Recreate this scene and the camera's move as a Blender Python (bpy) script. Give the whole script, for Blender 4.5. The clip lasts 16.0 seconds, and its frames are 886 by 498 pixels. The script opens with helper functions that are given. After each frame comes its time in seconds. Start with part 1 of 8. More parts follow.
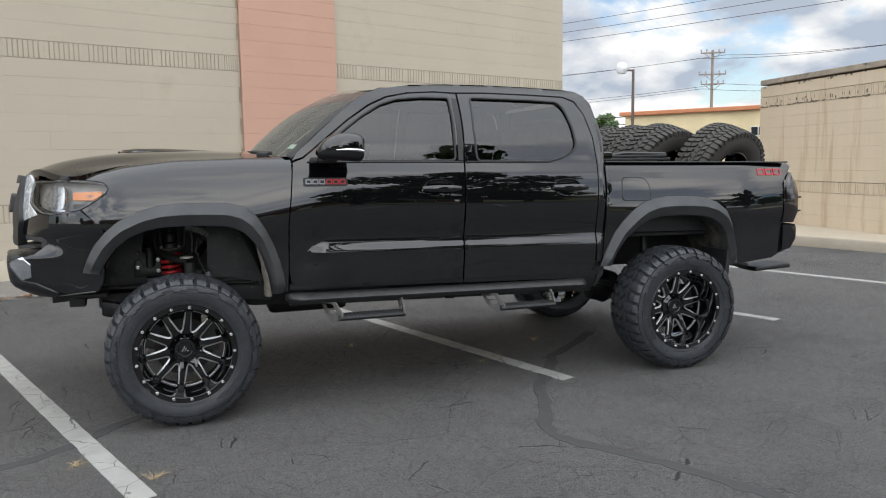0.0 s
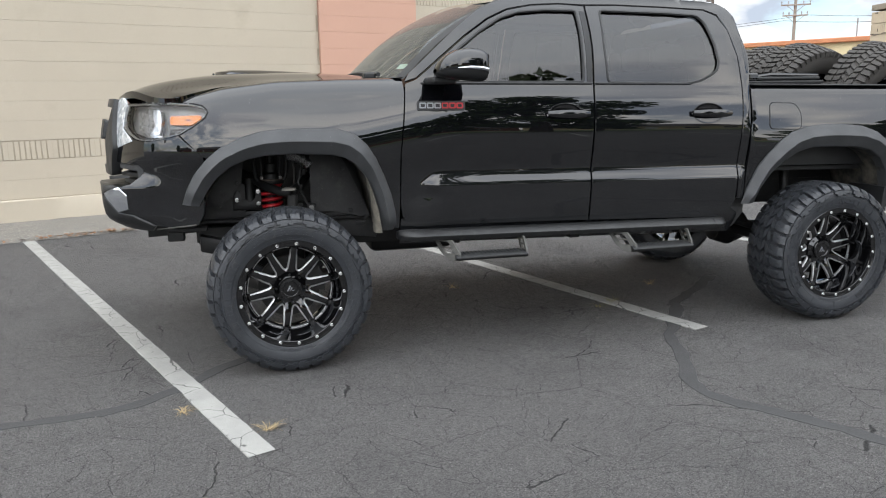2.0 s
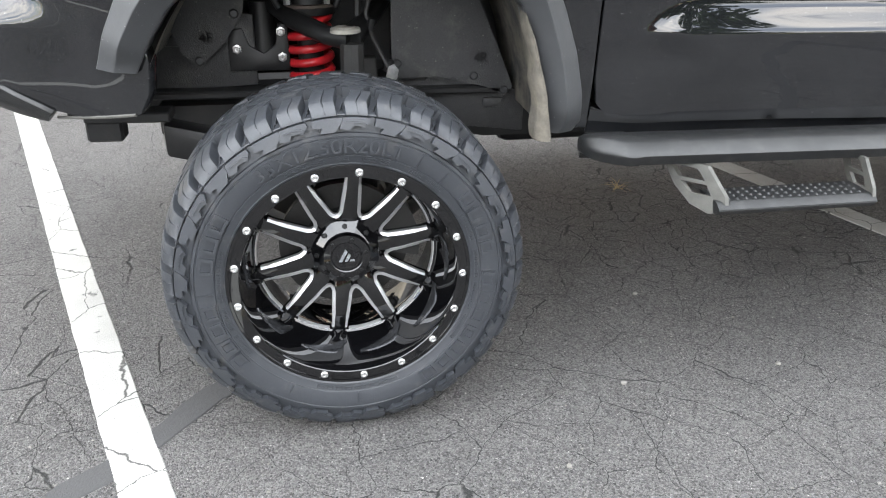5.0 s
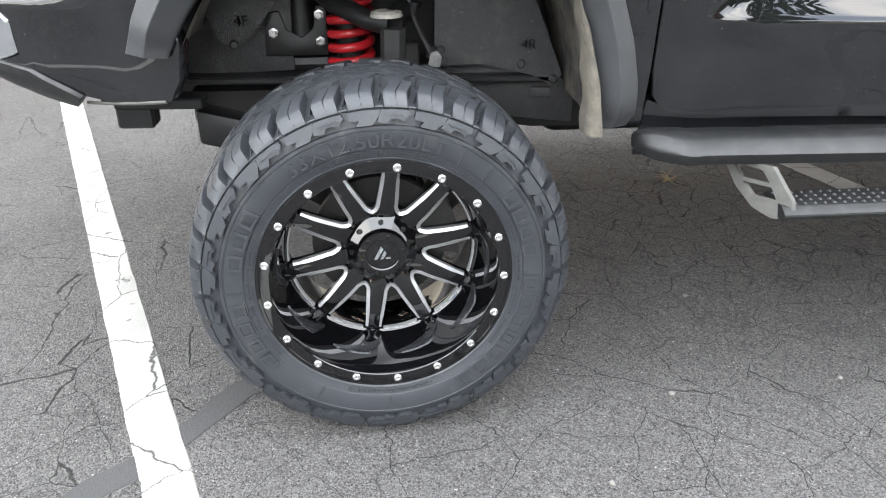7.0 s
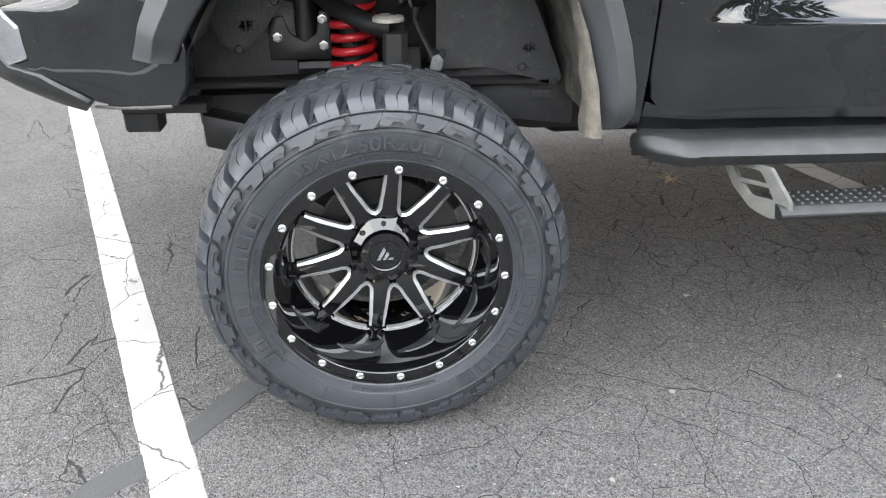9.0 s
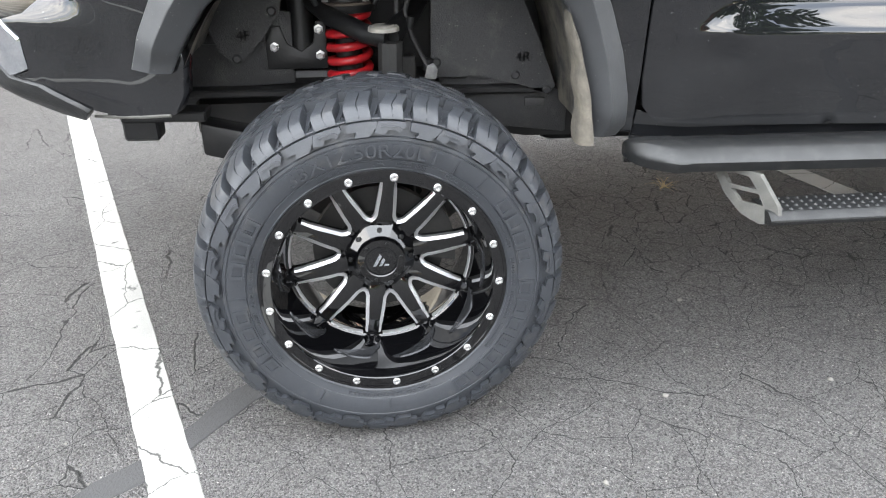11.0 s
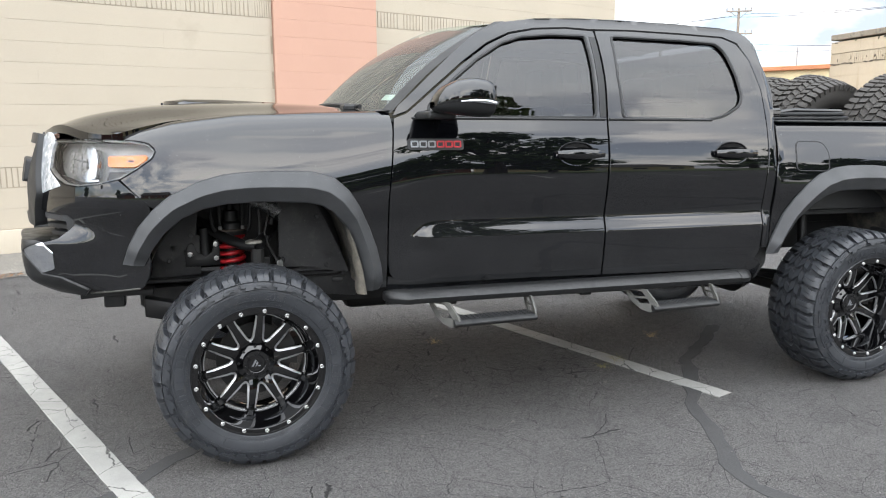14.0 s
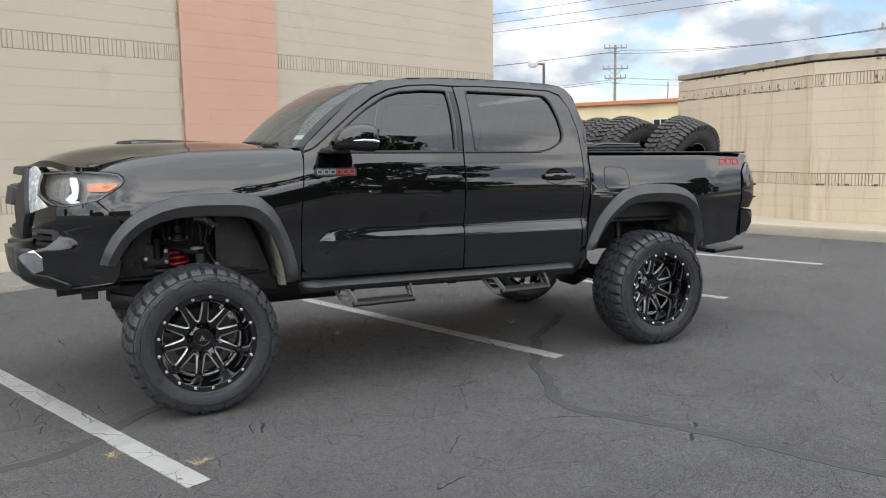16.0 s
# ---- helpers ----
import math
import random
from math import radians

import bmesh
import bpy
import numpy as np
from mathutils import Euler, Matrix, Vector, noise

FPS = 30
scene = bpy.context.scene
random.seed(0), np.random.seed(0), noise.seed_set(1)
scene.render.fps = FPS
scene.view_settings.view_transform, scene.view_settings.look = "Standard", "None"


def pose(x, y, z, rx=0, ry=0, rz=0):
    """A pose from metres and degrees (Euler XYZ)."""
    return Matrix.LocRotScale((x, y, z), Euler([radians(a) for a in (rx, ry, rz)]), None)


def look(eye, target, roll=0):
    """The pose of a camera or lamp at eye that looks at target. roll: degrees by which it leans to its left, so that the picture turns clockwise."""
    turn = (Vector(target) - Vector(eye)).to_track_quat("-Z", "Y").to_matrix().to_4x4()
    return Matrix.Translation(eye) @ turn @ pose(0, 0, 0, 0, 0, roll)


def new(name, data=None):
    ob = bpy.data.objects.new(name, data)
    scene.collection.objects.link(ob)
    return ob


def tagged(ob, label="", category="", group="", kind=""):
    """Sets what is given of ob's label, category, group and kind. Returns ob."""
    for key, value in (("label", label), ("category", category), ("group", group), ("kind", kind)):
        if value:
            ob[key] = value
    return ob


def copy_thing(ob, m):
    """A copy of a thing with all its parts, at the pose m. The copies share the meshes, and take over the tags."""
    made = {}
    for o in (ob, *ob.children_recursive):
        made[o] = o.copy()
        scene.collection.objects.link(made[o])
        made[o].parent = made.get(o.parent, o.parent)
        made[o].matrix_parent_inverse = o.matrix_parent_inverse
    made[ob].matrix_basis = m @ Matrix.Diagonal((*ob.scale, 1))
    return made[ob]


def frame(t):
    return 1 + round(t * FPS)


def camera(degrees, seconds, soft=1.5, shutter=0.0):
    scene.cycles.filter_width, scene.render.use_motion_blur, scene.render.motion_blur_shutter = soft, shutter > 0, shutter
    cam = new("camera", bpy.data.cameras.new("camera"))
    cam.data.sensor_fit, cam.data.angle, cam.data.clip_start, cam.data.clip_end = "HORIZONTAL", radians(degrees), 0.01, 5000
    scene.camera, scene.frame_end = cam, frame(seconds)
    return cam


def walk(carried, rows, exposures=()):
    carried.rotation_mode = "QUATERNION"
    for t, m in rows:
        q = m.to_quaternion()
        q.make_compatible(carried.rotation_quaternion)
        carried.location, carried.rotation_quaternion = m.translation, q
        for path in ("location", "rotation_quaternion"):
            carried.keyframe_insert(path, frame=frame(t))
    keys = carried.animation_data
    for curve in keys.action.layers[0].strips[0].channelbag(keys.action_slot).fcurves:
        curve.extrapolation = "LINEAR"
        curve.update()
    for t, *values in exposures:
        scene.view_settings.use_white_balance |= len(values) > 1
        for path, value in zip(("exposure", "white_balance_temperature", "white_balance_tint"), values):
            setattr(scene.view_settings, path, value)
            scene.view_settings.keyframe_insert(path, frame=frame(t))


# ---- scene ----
cam = camera(60.4, 16.0, 1.1)
PATH = [
    (0, (0.08, -5.311, 1.441), (0.705, -3.425, 1.211), -0.9),
    (0.5, (0.106, -5.249, 1.455), (0.742, -3.367, 1.219), -0.8),
    (1, (0.072, -5.216, 1.429), (0.694, -3.329, 1.197), -0.7),
    (1.5, (-0.066, -5.076, 1.406), (0.501, -3.177, 1.143), -0.9),
    (2, (-0.137, -4.785, 1.354), (0.334, -2.88, 0.972), -1.0),
    (2.5, (-0.142, -4.326, 1.332), (0.254, -2.421, 0.869), -0.7),
    (3, (-0.157, -3.87, 1.302), (0.21, -1.974, 0.781), -0.9),
    (3.5, (-0.113, -3.422, 1.265), (0.245, -1.539, 0.693), -1.0),
    (4, (-0.04, -3.006, 1.251), (0.28, -1.166, 0.534), -0.5),
    (4.5, (-0.008, -2.643, 1.223), (0.282, -0.841, 0.406), -0.2),
    (7, (0.014, -2.433, 1.216), (0.172, -0.658, 0.307), -0.1),
    (7.5, (0.01, -2.45, 1.229), (0.159, -0.675, 0.321), -0.2),
    (8, (0.012, -2.457, 1.228), (0.164, -0.681, 0.32), -0.2),
    (8.5, (0.015, -2.459, 1.226), (0.168, -0.684, 0.318), -0.2),
    (9, (0.021, -2.457, 1.228), (0.164, -0.681, 0.321), -0.5),
    (11.5, (0.032, -2.501, 1.246), (0.181, -0.71, 0.369), -0.7),
    (12, (0.054, -2.729, 1.298), (0.223, -0.865, 0.593), -0.7),
    (12.5, (0.033, -3.062, 1.352), (0.26, -1.154, 0.795), -0.9),
    (13, (-0.048, -3.403, 1.38), (0.341, -1.51, 0.865), -0.3),
    (13.5, (-0.101, -3.732, 1.392), (0.423, -1.848, 0.971), -0.4),
    (14, (-0.185, -4.112, 1.425), (0.421, -2.234, 1.097), -0.5),
    (14.5, (-0.319, -4.474, 1.406), (0.36, -2.616, 1.111), -0.8),
    (15, (-0.434, -4.762, 1.431), (0.33, -2.931, 1.18), -0.9),
    (15.5, (-0.479, -5.074, 1.413), (0.326, -3.261, 1.159), -1.1),
    (16, (-0.562, -5.268, 1.442), (0.291, -3.476, 1.187), -1.0),
]
EXPOSURE = [(0.0, 0.30), (1.5, 0.46), (2.0, 0.68), (2.5, 1.00), (3.0, 1.22), (3.5, 1.42), (4.0, 1.66), (4.5, 1.84), (7.0, 1.98), (9.0, 1.98), (11.5, 2.00), (12.0, 1.98), (12.5, 1.88), (13.0, 1.68), (13.5, 1.37), (14.0, 1.11), (14.5, 0.80), (15.0, 0.60), (16.0, 0.47)]
walk(cam, [(t, look(eye, target, roll)) for t, eye, target, roll in PATH], EXPOSURE)

# ---- world, sun, exposure ----
world = bpy.data.worlds.new("sky")
scene.world = world
world.use_nodes = True
WN, WL = world.node_tree.nodes, world.node_tree.links
WN.clear()


def wnode(kind, **vals):
    nd = WN.new(kind)
    for k, v in vals.items():
        nd.inputs[int(k[1:])].default_value = v
    return nd


def wmath(op, a, b=None):
    nd = WN.new("ShaderNodeMath")
    nd.operation = op
    for i, v in enumerate((a, b)):
        if v is None:
            continue
        if isinstance(v, (int, float)):
            nd.inputs[i].default_value = v
        else:
            WL.new(v, nd.inputs[i])
    return nd.outputs[0]


SUN_EL, SUN_AZ = 60, 198
sky = WN.new("ShaderNodeTexSky")
sky.sky_type = "NISHITA"
sky.sun_disc = False
sky.sun_elevation, sky.sun_rotation = radians(SUN_EL), radians(SUN_AZ)
sky.air_density, sky.dust_density, sky.ozone_density = 1.0, 0.8, 1.6
coord = WN.new("ShaderNodeTexCoord")
sep = WN.new("ShaderNodeSeparateXYZ")
WL.new(coord.outputs["Generated"], sep.inputs[0])
up = wmath("ADD", wmath("MAXIMUM", sep.outputs[2], 0.0), 0.38)
comb = WN.new("ShaderNodeCombineXYZ")
WL.new(wmath("DIVIDE", sep.outputs[0], up), comb.inputs[0])
WL.new(wmath("DIVIDE", sep.outputs[1], up), comb.inputs[1])
comb.inputs[2].default_value = 3.7
puff = WN.new("ShaderNodeTexNoise")
puff.inputs["Scale"].default_value, puff.inputs["Detail"].default_value = 2.3, 10
puff.inputs["Roughness"].default_value, puff.inputs["Distortion"].default_value = 0.56, 0.25
WL.new(comb.outputs[0], puff.inputs["Vector"])
mask = WN.new("ShaderNodeMapRange")
mask.interpolation_type = "SMOOTHSTEP"
mask.inputs[1].default_value, mask.inputs[2].default_value = 0.42, 0.52
WL.new(puff.outputs[0], mask.inputs[0])
# overhead the clouds close to an even layer
veil = WN.new("ShaderNodeMapRange")
veil.interpolation_type = "SMOOTHSTEP"
veil.inputs[1].default_value, veil.inputs[2].default_value = 0.30, 0.62
WL.new(sep.outputs[2], veil.inputs[0])
belly = WN.new("ShaderNodeTexNoise")
belly.inputs["Scale"].default_value, belly.inputs["Detail"].default_value = 3.6, 8
WL.new(comb.outputs[0], belly.inputs["Vector"])
tone = WN.new("ShaderNodeValToRGB")
tone.color_ramp.elements[0].position, tone.color_ramp.elements[1].position = 0.42, 0.60
tone.color_ramp.elements[0].color = (0.50, 0.57, 0.68, 1)
tone.color_ramp.elements[1].color = (1.13, 1.12, 1.10, 1)
WL.new(belly.outputs[0], tone.inputs[0])
b_sky, b_cloud, blend = wnode("ShaderNodeBackground", i1=0.13), wnode("ShaderNodeBackground", i1=0.95), WN.new("ShaderNodeMixShader")
# clouds are brighter towards the veiled sun
saz = radians(SUN_AZ)
sdir = Vector((math.sin(saz) * math.cos(radians(SUN_EL)), math.cos(saz) * math.cos(radians(SUN_EL)), math.sin(radians(SUN_EL))))
near_sun = WN.new("ShaderNodeVectorMath")
near_sun.operation = "DOT_PRODUCT"
near_sun.inputs[1].default_value = sdir
WL.new(coord.outputs["Generated"], near_sun.inputs[0])
glow = WN.new("ShaderNodeMapRange")
glow.interpolation_type = "SMOOTHSTEP"
for i, v in enumerate((-0.1, 1.0, 0.78, 2.4)):
    glow.inputs[i + 1].default_value = v
WL.new(near_sun.outputs["Value"], glow.inputs[0])
WL.new(glow.outputs[0], b_cloud.inputs[1])
WL.new(sky.outputs[0], b_sky.inputs[0])
layer = WN.new("ShaderNodeMix")
layer.data_type = "RGBA"
layer.inputs[7].default_value = (0.585, 0.645, 0.722, 1)
WL.new(wmath("MULTIPLY", veil.outputs[0], 0.82), layer.inputs[0])
WL.new(tone.outputs[0], layer.inputs[6])
WL.new(layer.outputs[2], b_cloud.inputs[0])
WL.new(wmath("MAXIMUM", mask.outputs[0], veil.outputs[0]), blend.inputs[0])
WL.new(b_sky.outputs[0], blend.inputs[1])
WL.new(b_cloud.outputs[0], blend.inputs[2])
w_out = WN.new("ShaderNodeOutputWorld")
WL.new(blend.outputs[0], w_out.inputs[0])

sun = new("sun", bpy.data.lights.new("sun", "SUN"))
sun.data.energy, sun.data.angle, sun.data.color = 1.5, radians(140), (1.0, 0.93, 0.83)
# sky rotation 0 is +y, turning towards +x
sun.matrix_world = look(sdir * 30, (0, 0, 0))


# ---- materials ----
def surface(name, col, rough=0.5, metal=0.0, col2=None, scale=6.0, fine=80.0, bump=0.0, coat=0.0, coat_rough=0.03, spec=0.5,
            coat_ior=1.5, speck=None, speck_scale=300.0, speck_at=0.72, dirt=None, dirt_scale=3.0, dirt_at=(0.55, 0.75), rvar=0.1, piece=0.0, grain=0.12, stretch=None):
    """A node material: a base colour that varies at two scales, with relief, wear, specks and stains."""
    m = bpy.data.materials.new(name)
    m.use_nodes = True
    nt = m.node_tree
    N, L = nt.nodes, nt.links
    bsdf = N["Principled BSDF"]
    geo = N.new("ShaderNodeNewGeometry")
    vec = geo.outputs["Position"]
    if stretch:
        mp = N.new("ShaderNodeMapping")
        mp.inputs["Scale"].default_value = stretch
        L.new(vec, mp.inputs["Vector"])
        vec = mp.outputs[0]

    def tex(s, d=5.0, rough_=0.55):
        t = N.new("ShaderNodeTexNoise")
        t.inputs["Scale"].default_value, t.inputs["Detail"].default_value, t.inputs["Roughness"].default_value = s, d, rough_
        L.new(vec, t.inputs["Vector"])
        return t.outputs[0]

    def rng(v, a, b, c=0.0, d=1.0):
        r = N.new("ShaderNodeMapRange")
        for i, x in enumerate((a, b, c, d)):
            r.inputs[i + 1].default_value = x
        L.new(v, r.inputs[0])
        return r.outputs[0]

    def mix(f, a, b, mode="MIX"):
        x = N.new("ShaderNodeMix")
        x.data_type, x.blend_type = "RGBA", mode
        for s, v in ((x.inputs[0], f), (x.inputs[6], a), (x.inputs[7], b)):
            if isinstance(v, (int, float)):
                s.default_value = v
            elif isinstance(v, tuple):
                s.default_value = (*v[:3], 1)
            else:
                L.new(v, s)
        return x.outputs[2]

    col2 = col2 or tuple(c * 0.8 for c in col)
    big, small = tex(scale), tex(fine, 3.0)
    c = mix(rng(big, 0.3, 0.7), col, col2)
    if grain:
        g = N.new("ShaderNodeCombineColor")
        gv = rng(small, 0.25, 0.75, 1 - grain, 1 + grain)
        for i in range(3):
            L.new(gv, g.inputs[i])
        c = mix(1.0, c, g.outputs[0], "MULTIPLY")
    if piece:
        oi = N.new("ShaderNodeObjectInfo")
        g = N.new("ShaderNodeCombineColor")
        gv = rng(oi.outputs["Random"], 0, 1, 1 - piece, 1 + piece)
        for i in range(3):
            L.new(gv, g.inputs[i])
        c = mix(1.0, c, g.outputs[0], "MULTIPLY")
    r = rng(big, 0.3, 0.7, max(rough - rvar, 0.02), min(rough + rvar, 1))
    if dirt:
        f = rng(tex(dirt_scale, 8.0, 0.65), dirt_at[0], dirt_at[1])
        c = mix(f, c, dirt)
    if speck:
        s = N.new("ShaderNodeTexNoise")
        s.inputs["Scale"].default_value, s.inputs["Detail"].default_value = speck_scale, 1.0
        L.new(vec, s.inputs["Vector"])
        c = mix(rng(s.outputs[0], speck_at, speck_at + 0.05), c, speck)
    L.new(c, bsdf.inputs["Base Color"])
    L.new(r, bsdf.inputs["Roughness"])
    bsdf.inputs["Metallic"].default_value = metal
    bsdf.inputs["Specular IOR Level"].default_value = spec
    bsdf.inputs["Coat IOR"].default_value = coat_ior
    bsdf.inputs["Coat Weight"].default_value, bsdf.inputs["Coat Roughness"].default_value = coat, coat_rough
    if bump:
        b = N.new("ShaderNodeBump")
        b.inputs["Strength"].default_value, b.inputs["Distance"].default_value = bump, 0.004
        L.new(small, b.inputs["Height"])
        L.new(b.outputs[0], bsdf.inputs["Normal"])
    return m


def glass(name, tint, gloss_rough=0.01, ior=1.55, film=0.0):
    """A thin tinted pane: what is behind it is dimmed by the tint, and its gloss grows towards grazing; film is a pale
    grey haze mixed into its colour to brighten it.
    """
    m = bpy.data.materials.new(name)
    m.use_nodes = True
    N, L = m.node_tree.nodes, m.node_tree.links
    N.clear()
    o, mx = N.new("ShaderNodeOutputMaterial"), N.new("ShaderNodeMixShader")
    tr, gl, fr = N.new("ShaderNodeBsdfTransparent"), N.new("ShaderNodeBsdfGlossy"), N.new("ShaderNodeFresnel")
    tr.inputs[0].default_value = (*tint, 1)
    gl.inputs["Roughness"].default_value = gloss_rough
    fr.inputs[0].default_value = ior
    L.new(fr.outputs[0], mx.inputs[0])
    L.new(tr.outputs[0], mx.inputs[1])
    L.new(gl.outputs[0], mx.inputs[2])
    last = mx.outputs[0]
    # even pale diffuse share that lifts the whole pane
    if film:
        df, m2 = N.new("ShaderNodeBsdfDiffuse"), N.new("ShaderNodeMixShader")
        df.inputs[0].default_value = (0.55, 0.56, 0.53, 1)
        m2.inputs[0].default_value = film
        L.new(last, m2.inputs[1])
        L.new(df.outputs[0], m2.inputs[2])
        last = m2.outputs[0]
    L.new(last, o.inputs[0])
    return m


PAINT = surface("black_paint", (0.0022, 0.0024, 0.0032), 0.5, coat=1.0, coat_rough=0.01, coat_ior=1.68, spec=0.0, rvar=0.05, grain=0,
                speck=(0.10, 0.10, 0.10), speck_scale=150, speck_at=0.76)


def dusty(m):
    """Road dust and dried drops on the lower panels; the dust tone also stands in for reflections there."""
    N, L = m.node_tree.nodes, m.node_tree.links
    bsdf = N["Principled BSDF"]
    geo, sep_ = N.new("ShaderNodeNewGeometry"), N.new("ShaderNodeSeparateXYZ")
    L.new(geo.outputs["Position"], sep_.inputs[0])
    # runs up past the dust, to paint in the asphalt mirrored in the doors
    low_ = N.new("ShaderNodeMapRange")
    for i, x in enumerate((0.62, 1.32, 1.0, 0.0)):
        low_.inputs[i + 1].default_value = x
    L.new(sep_.outputs[2], low_.inputs[0])
    nz = N.new("ShaderNodeTexNoise")
    nz.inputs["Scale"].default_value, nz.inputs["Detail"].default_value = 7.0, 8
    L.new(geo.outputs["Position"], nz.inputs["Vector"])
    rg = N.new("ShaderNodeMapRange")
    rg.inputs[1].default_value, rg.inputs[2].default_value, rg.inputs[3].default_value = 0.3, 0.7, 0.35
    L.new(nz.outputs[0], rg.inputs[0])
    pr = N.new("ShaderNodeMath")
    pr.operation = "MULTIPLY"
    L.new(low_.outputs[0], pr.inputs[0])
    L.new(rg.outputs[0], pr.inputs[1])
    mxn = N.new("ShaderNodeMix")
    mxn.data_type = "RGBA"
    L.new(pr.outputs[0], mxn.inputs[0])
    L.new(bsdf.inputs["Base Color"].links[0].from_socket, mxn.inputs[6])
    mxn.inputs[7].default_value = (0.0110, 0.0115, 0.0126, 1)
    # dried drops
    sp = N.new("ShaderNodeTexVoronoi")
    sp.inputs["Scale"].default_value = 130
    L.new(geo.outputs["Position"], sp.inputs["Vector"])
    dot = N.new("ShaderNodeMapRange")
    dot.inputs[1].default_value, dot.inputs[2].default_value, dot.inputs[3].default_value, dot.inputs[4].default_value = 0.10, 0.17, 1.0, 0.0
    L.new(sp.outputs["Distance"], dot.inputs[0])
    some = N.new("ShaderNodeSeparateColor")
    L.new(sp.outputs["Color"], some.inputs[0])
    pick = N.new("ShaderNodeMath")
    pick.operation = "GREATER_THAN"
    pick.inputs[1].default_value = 0.86
    L.new(some.outputs[0], pick.inputs[0])
    a1, a2 = N.new("ShaderNodeMath"), N.new("ShaderNodeMath")
    a1.operation = a2.operation = "MULTIPLY"
    L.new(dot.outputs[0], a1.inputs[0])
    L.new(pick.outputs[0], a1.inputs[1])
    L.new(a1.outputs[0], a2.inputs[0])
    L.new(low_.outputs[0], a2.inputs[1])
    mx2 = N.new("ShaderNodeMix")
    mx2.data_type = "RGBA"
    L.new(a2.outputs[0], mx2.inputs[0])
    L.new(mxn.outputs[2], mx2.inputs[6])
    mx2.inputs[7].default_value = (0.075, 0.073, 0.07, 1)
    L.new(mx2.outputs[2], bsdf.inputs["Base Color"])


dusty(PAINT)
FLARE = surface("flare_plastic", (0.046, 0.0475, 0.050), 0.50, col2=(0.036, 0.0375, 0.040), fine=700, bump=0.12, scale=9, rvar=0.06,
                speck=(0.16, 0.16, 0.16), speck_scale=170, speck_at=0.75)
PLASTIC = surface("black_plastic", (0.014, 0.0145, 0.0155), 0.5, fine=500, bump=0.08)
LINER = surface("liner_plastic", (0.0185, 0.0185, 0.0195), 0.62, scale=5, fine=240, bump=0.5, grain=0.3, dirt=(0.040, 0.039, 0.036), dirt_at=(0.50, 0.72), dirt_scale=16,
                speck=(0.07, 0.068, 0.062), speck_scale=120, speck_at=0.73)
LINER_DUSTY = surface("dusty_liner", (0.022, 0.022, 0.022), 0.8, scale=6, fine=200, bump=0.5, grain=0.3, dirt=(0.115, 0.103, 0.082), dirt_at=(0.40, 0.62), dirt_scale=9)
CHASSIS = surface("chassis_black", (0.0075, 0.0075, 0.008), 0.45, fine=120, bump=0.15, spec=0.3, dirt=(0.016, 0.015, 0.014), dirt_at=(0.5, 0.8), dirt_scale=14)
RUBBER = surface("tyre_rubber", (0.030, 0.0325, 0.0375), 0.46, col2=(0.023, 0.0255, 0.030), scale=14, fine=260, bump=0.15, dirt=(0.068, 0.066, 0.064), dirt_at=(0.56, 0.84), dirt_scale=30, spec=0.5)
OLD_RUBBER = surface("worn_rubber", (0.040, 0.037, 0.034), 0.75, col2=(0.055, 0.050, 0.045), scale=9, fine=220, bump=0.3)
GLOSS = surface("gloss_black_rim", (0.0025, 0.0025, 0.003), 0.4, coat=1.0, coat_ior=1.7, coat_rough=0.015, spec=0.0, rvar=0.03, grain=0)
MILLED = surface("milled_aluminium", (0.54, 0.54, 0.55), 0.40, metal=0.75, col2=(0.40, 0.40, 0.41), fine=900, bump=0.05)
STEEL = surface("steel", (0.55, 0.55, 0.56), 0.32, metal=1.0, col2=(0.40, 0.39, 0.38), scale=30)
ZINC = surface("dull_zinc", (0.20, 0.20, 0.195), 0.6, metal=0.4, col2=(0.11, 0.11, 0.11), scale=60)
FOIL = surface("crinkled_foil", (0.40, 0.40, 0.41), 0.30, metal=1.0, col2=(0.04, 0.04, 0.042), scale=150, fine=220, bump=1.2)
CHROME = surface("chrome_trim", (0.78, 0.80, 0.84), 0.10, metal=1.0, col2=(0.60, 0.63, 0.68), scale=20, rvar=0.06)
CAST = surface("cast_iron", (0.022, 0.0215, 0.021), 0.6, metal=0.3, scale=20, bump=0.3)
RED = surface("red_powder_coat", (0.38, 0.009, 0.014), 0.35, col2=(0.28, 0.010, 0.014), scale=25)
BADGE_RED = surface("badge_red", (0.50, 0.020, 0.030), 0.35)
BADGE_GREY = surface("badge_silver", (0.30, 0.31, 0.33), 0.3, metal=0.5)
AMBER = surface("amber_lens", (0.80, 0.23, 0.015), 0.15, coat=1.0, scale=40)
LAMP_IN = surface("lamp_reflector", (0.62, 0.64, 0.67), 0.15, metal=0.9, scale=30, col2=(0.42, 0.44, 0.47))
LAMP_RED = surface("tail_lens", (0.006, 0.0025, 0.003), 0.12, coat=1.0, grain=0)
TEXTURED = surface("textured_steel", (0.012, 0.0125, 0.013), 0.38, col2=(0.008, 0.0085, 0.009), scale=16, fine=400, bump=0.2, spec=0.5, dirt=(0.034, 0.033, 0.032), dirt_at=(0.52, 0.85), dirt_scale=30)
MUD = surface("dried_mud", (0.135, 0.120, 0.095), 0.9, col2=(0.07, 0.064, 0.055), scale=18, fine=120, bump=0.6)
SEAT = surface("seat_cloth", (0.035, 0.035, 0.038), 0.9, fine=300, bump=0.2)
TINT = glass("tinted_glass", (0.10, 0.105, 0.11), 0.005, 1.78)
FRONT_TINT = glass("light_tinted_glass", (0.10, 0.105, 0.105), 0.005, 1.78)
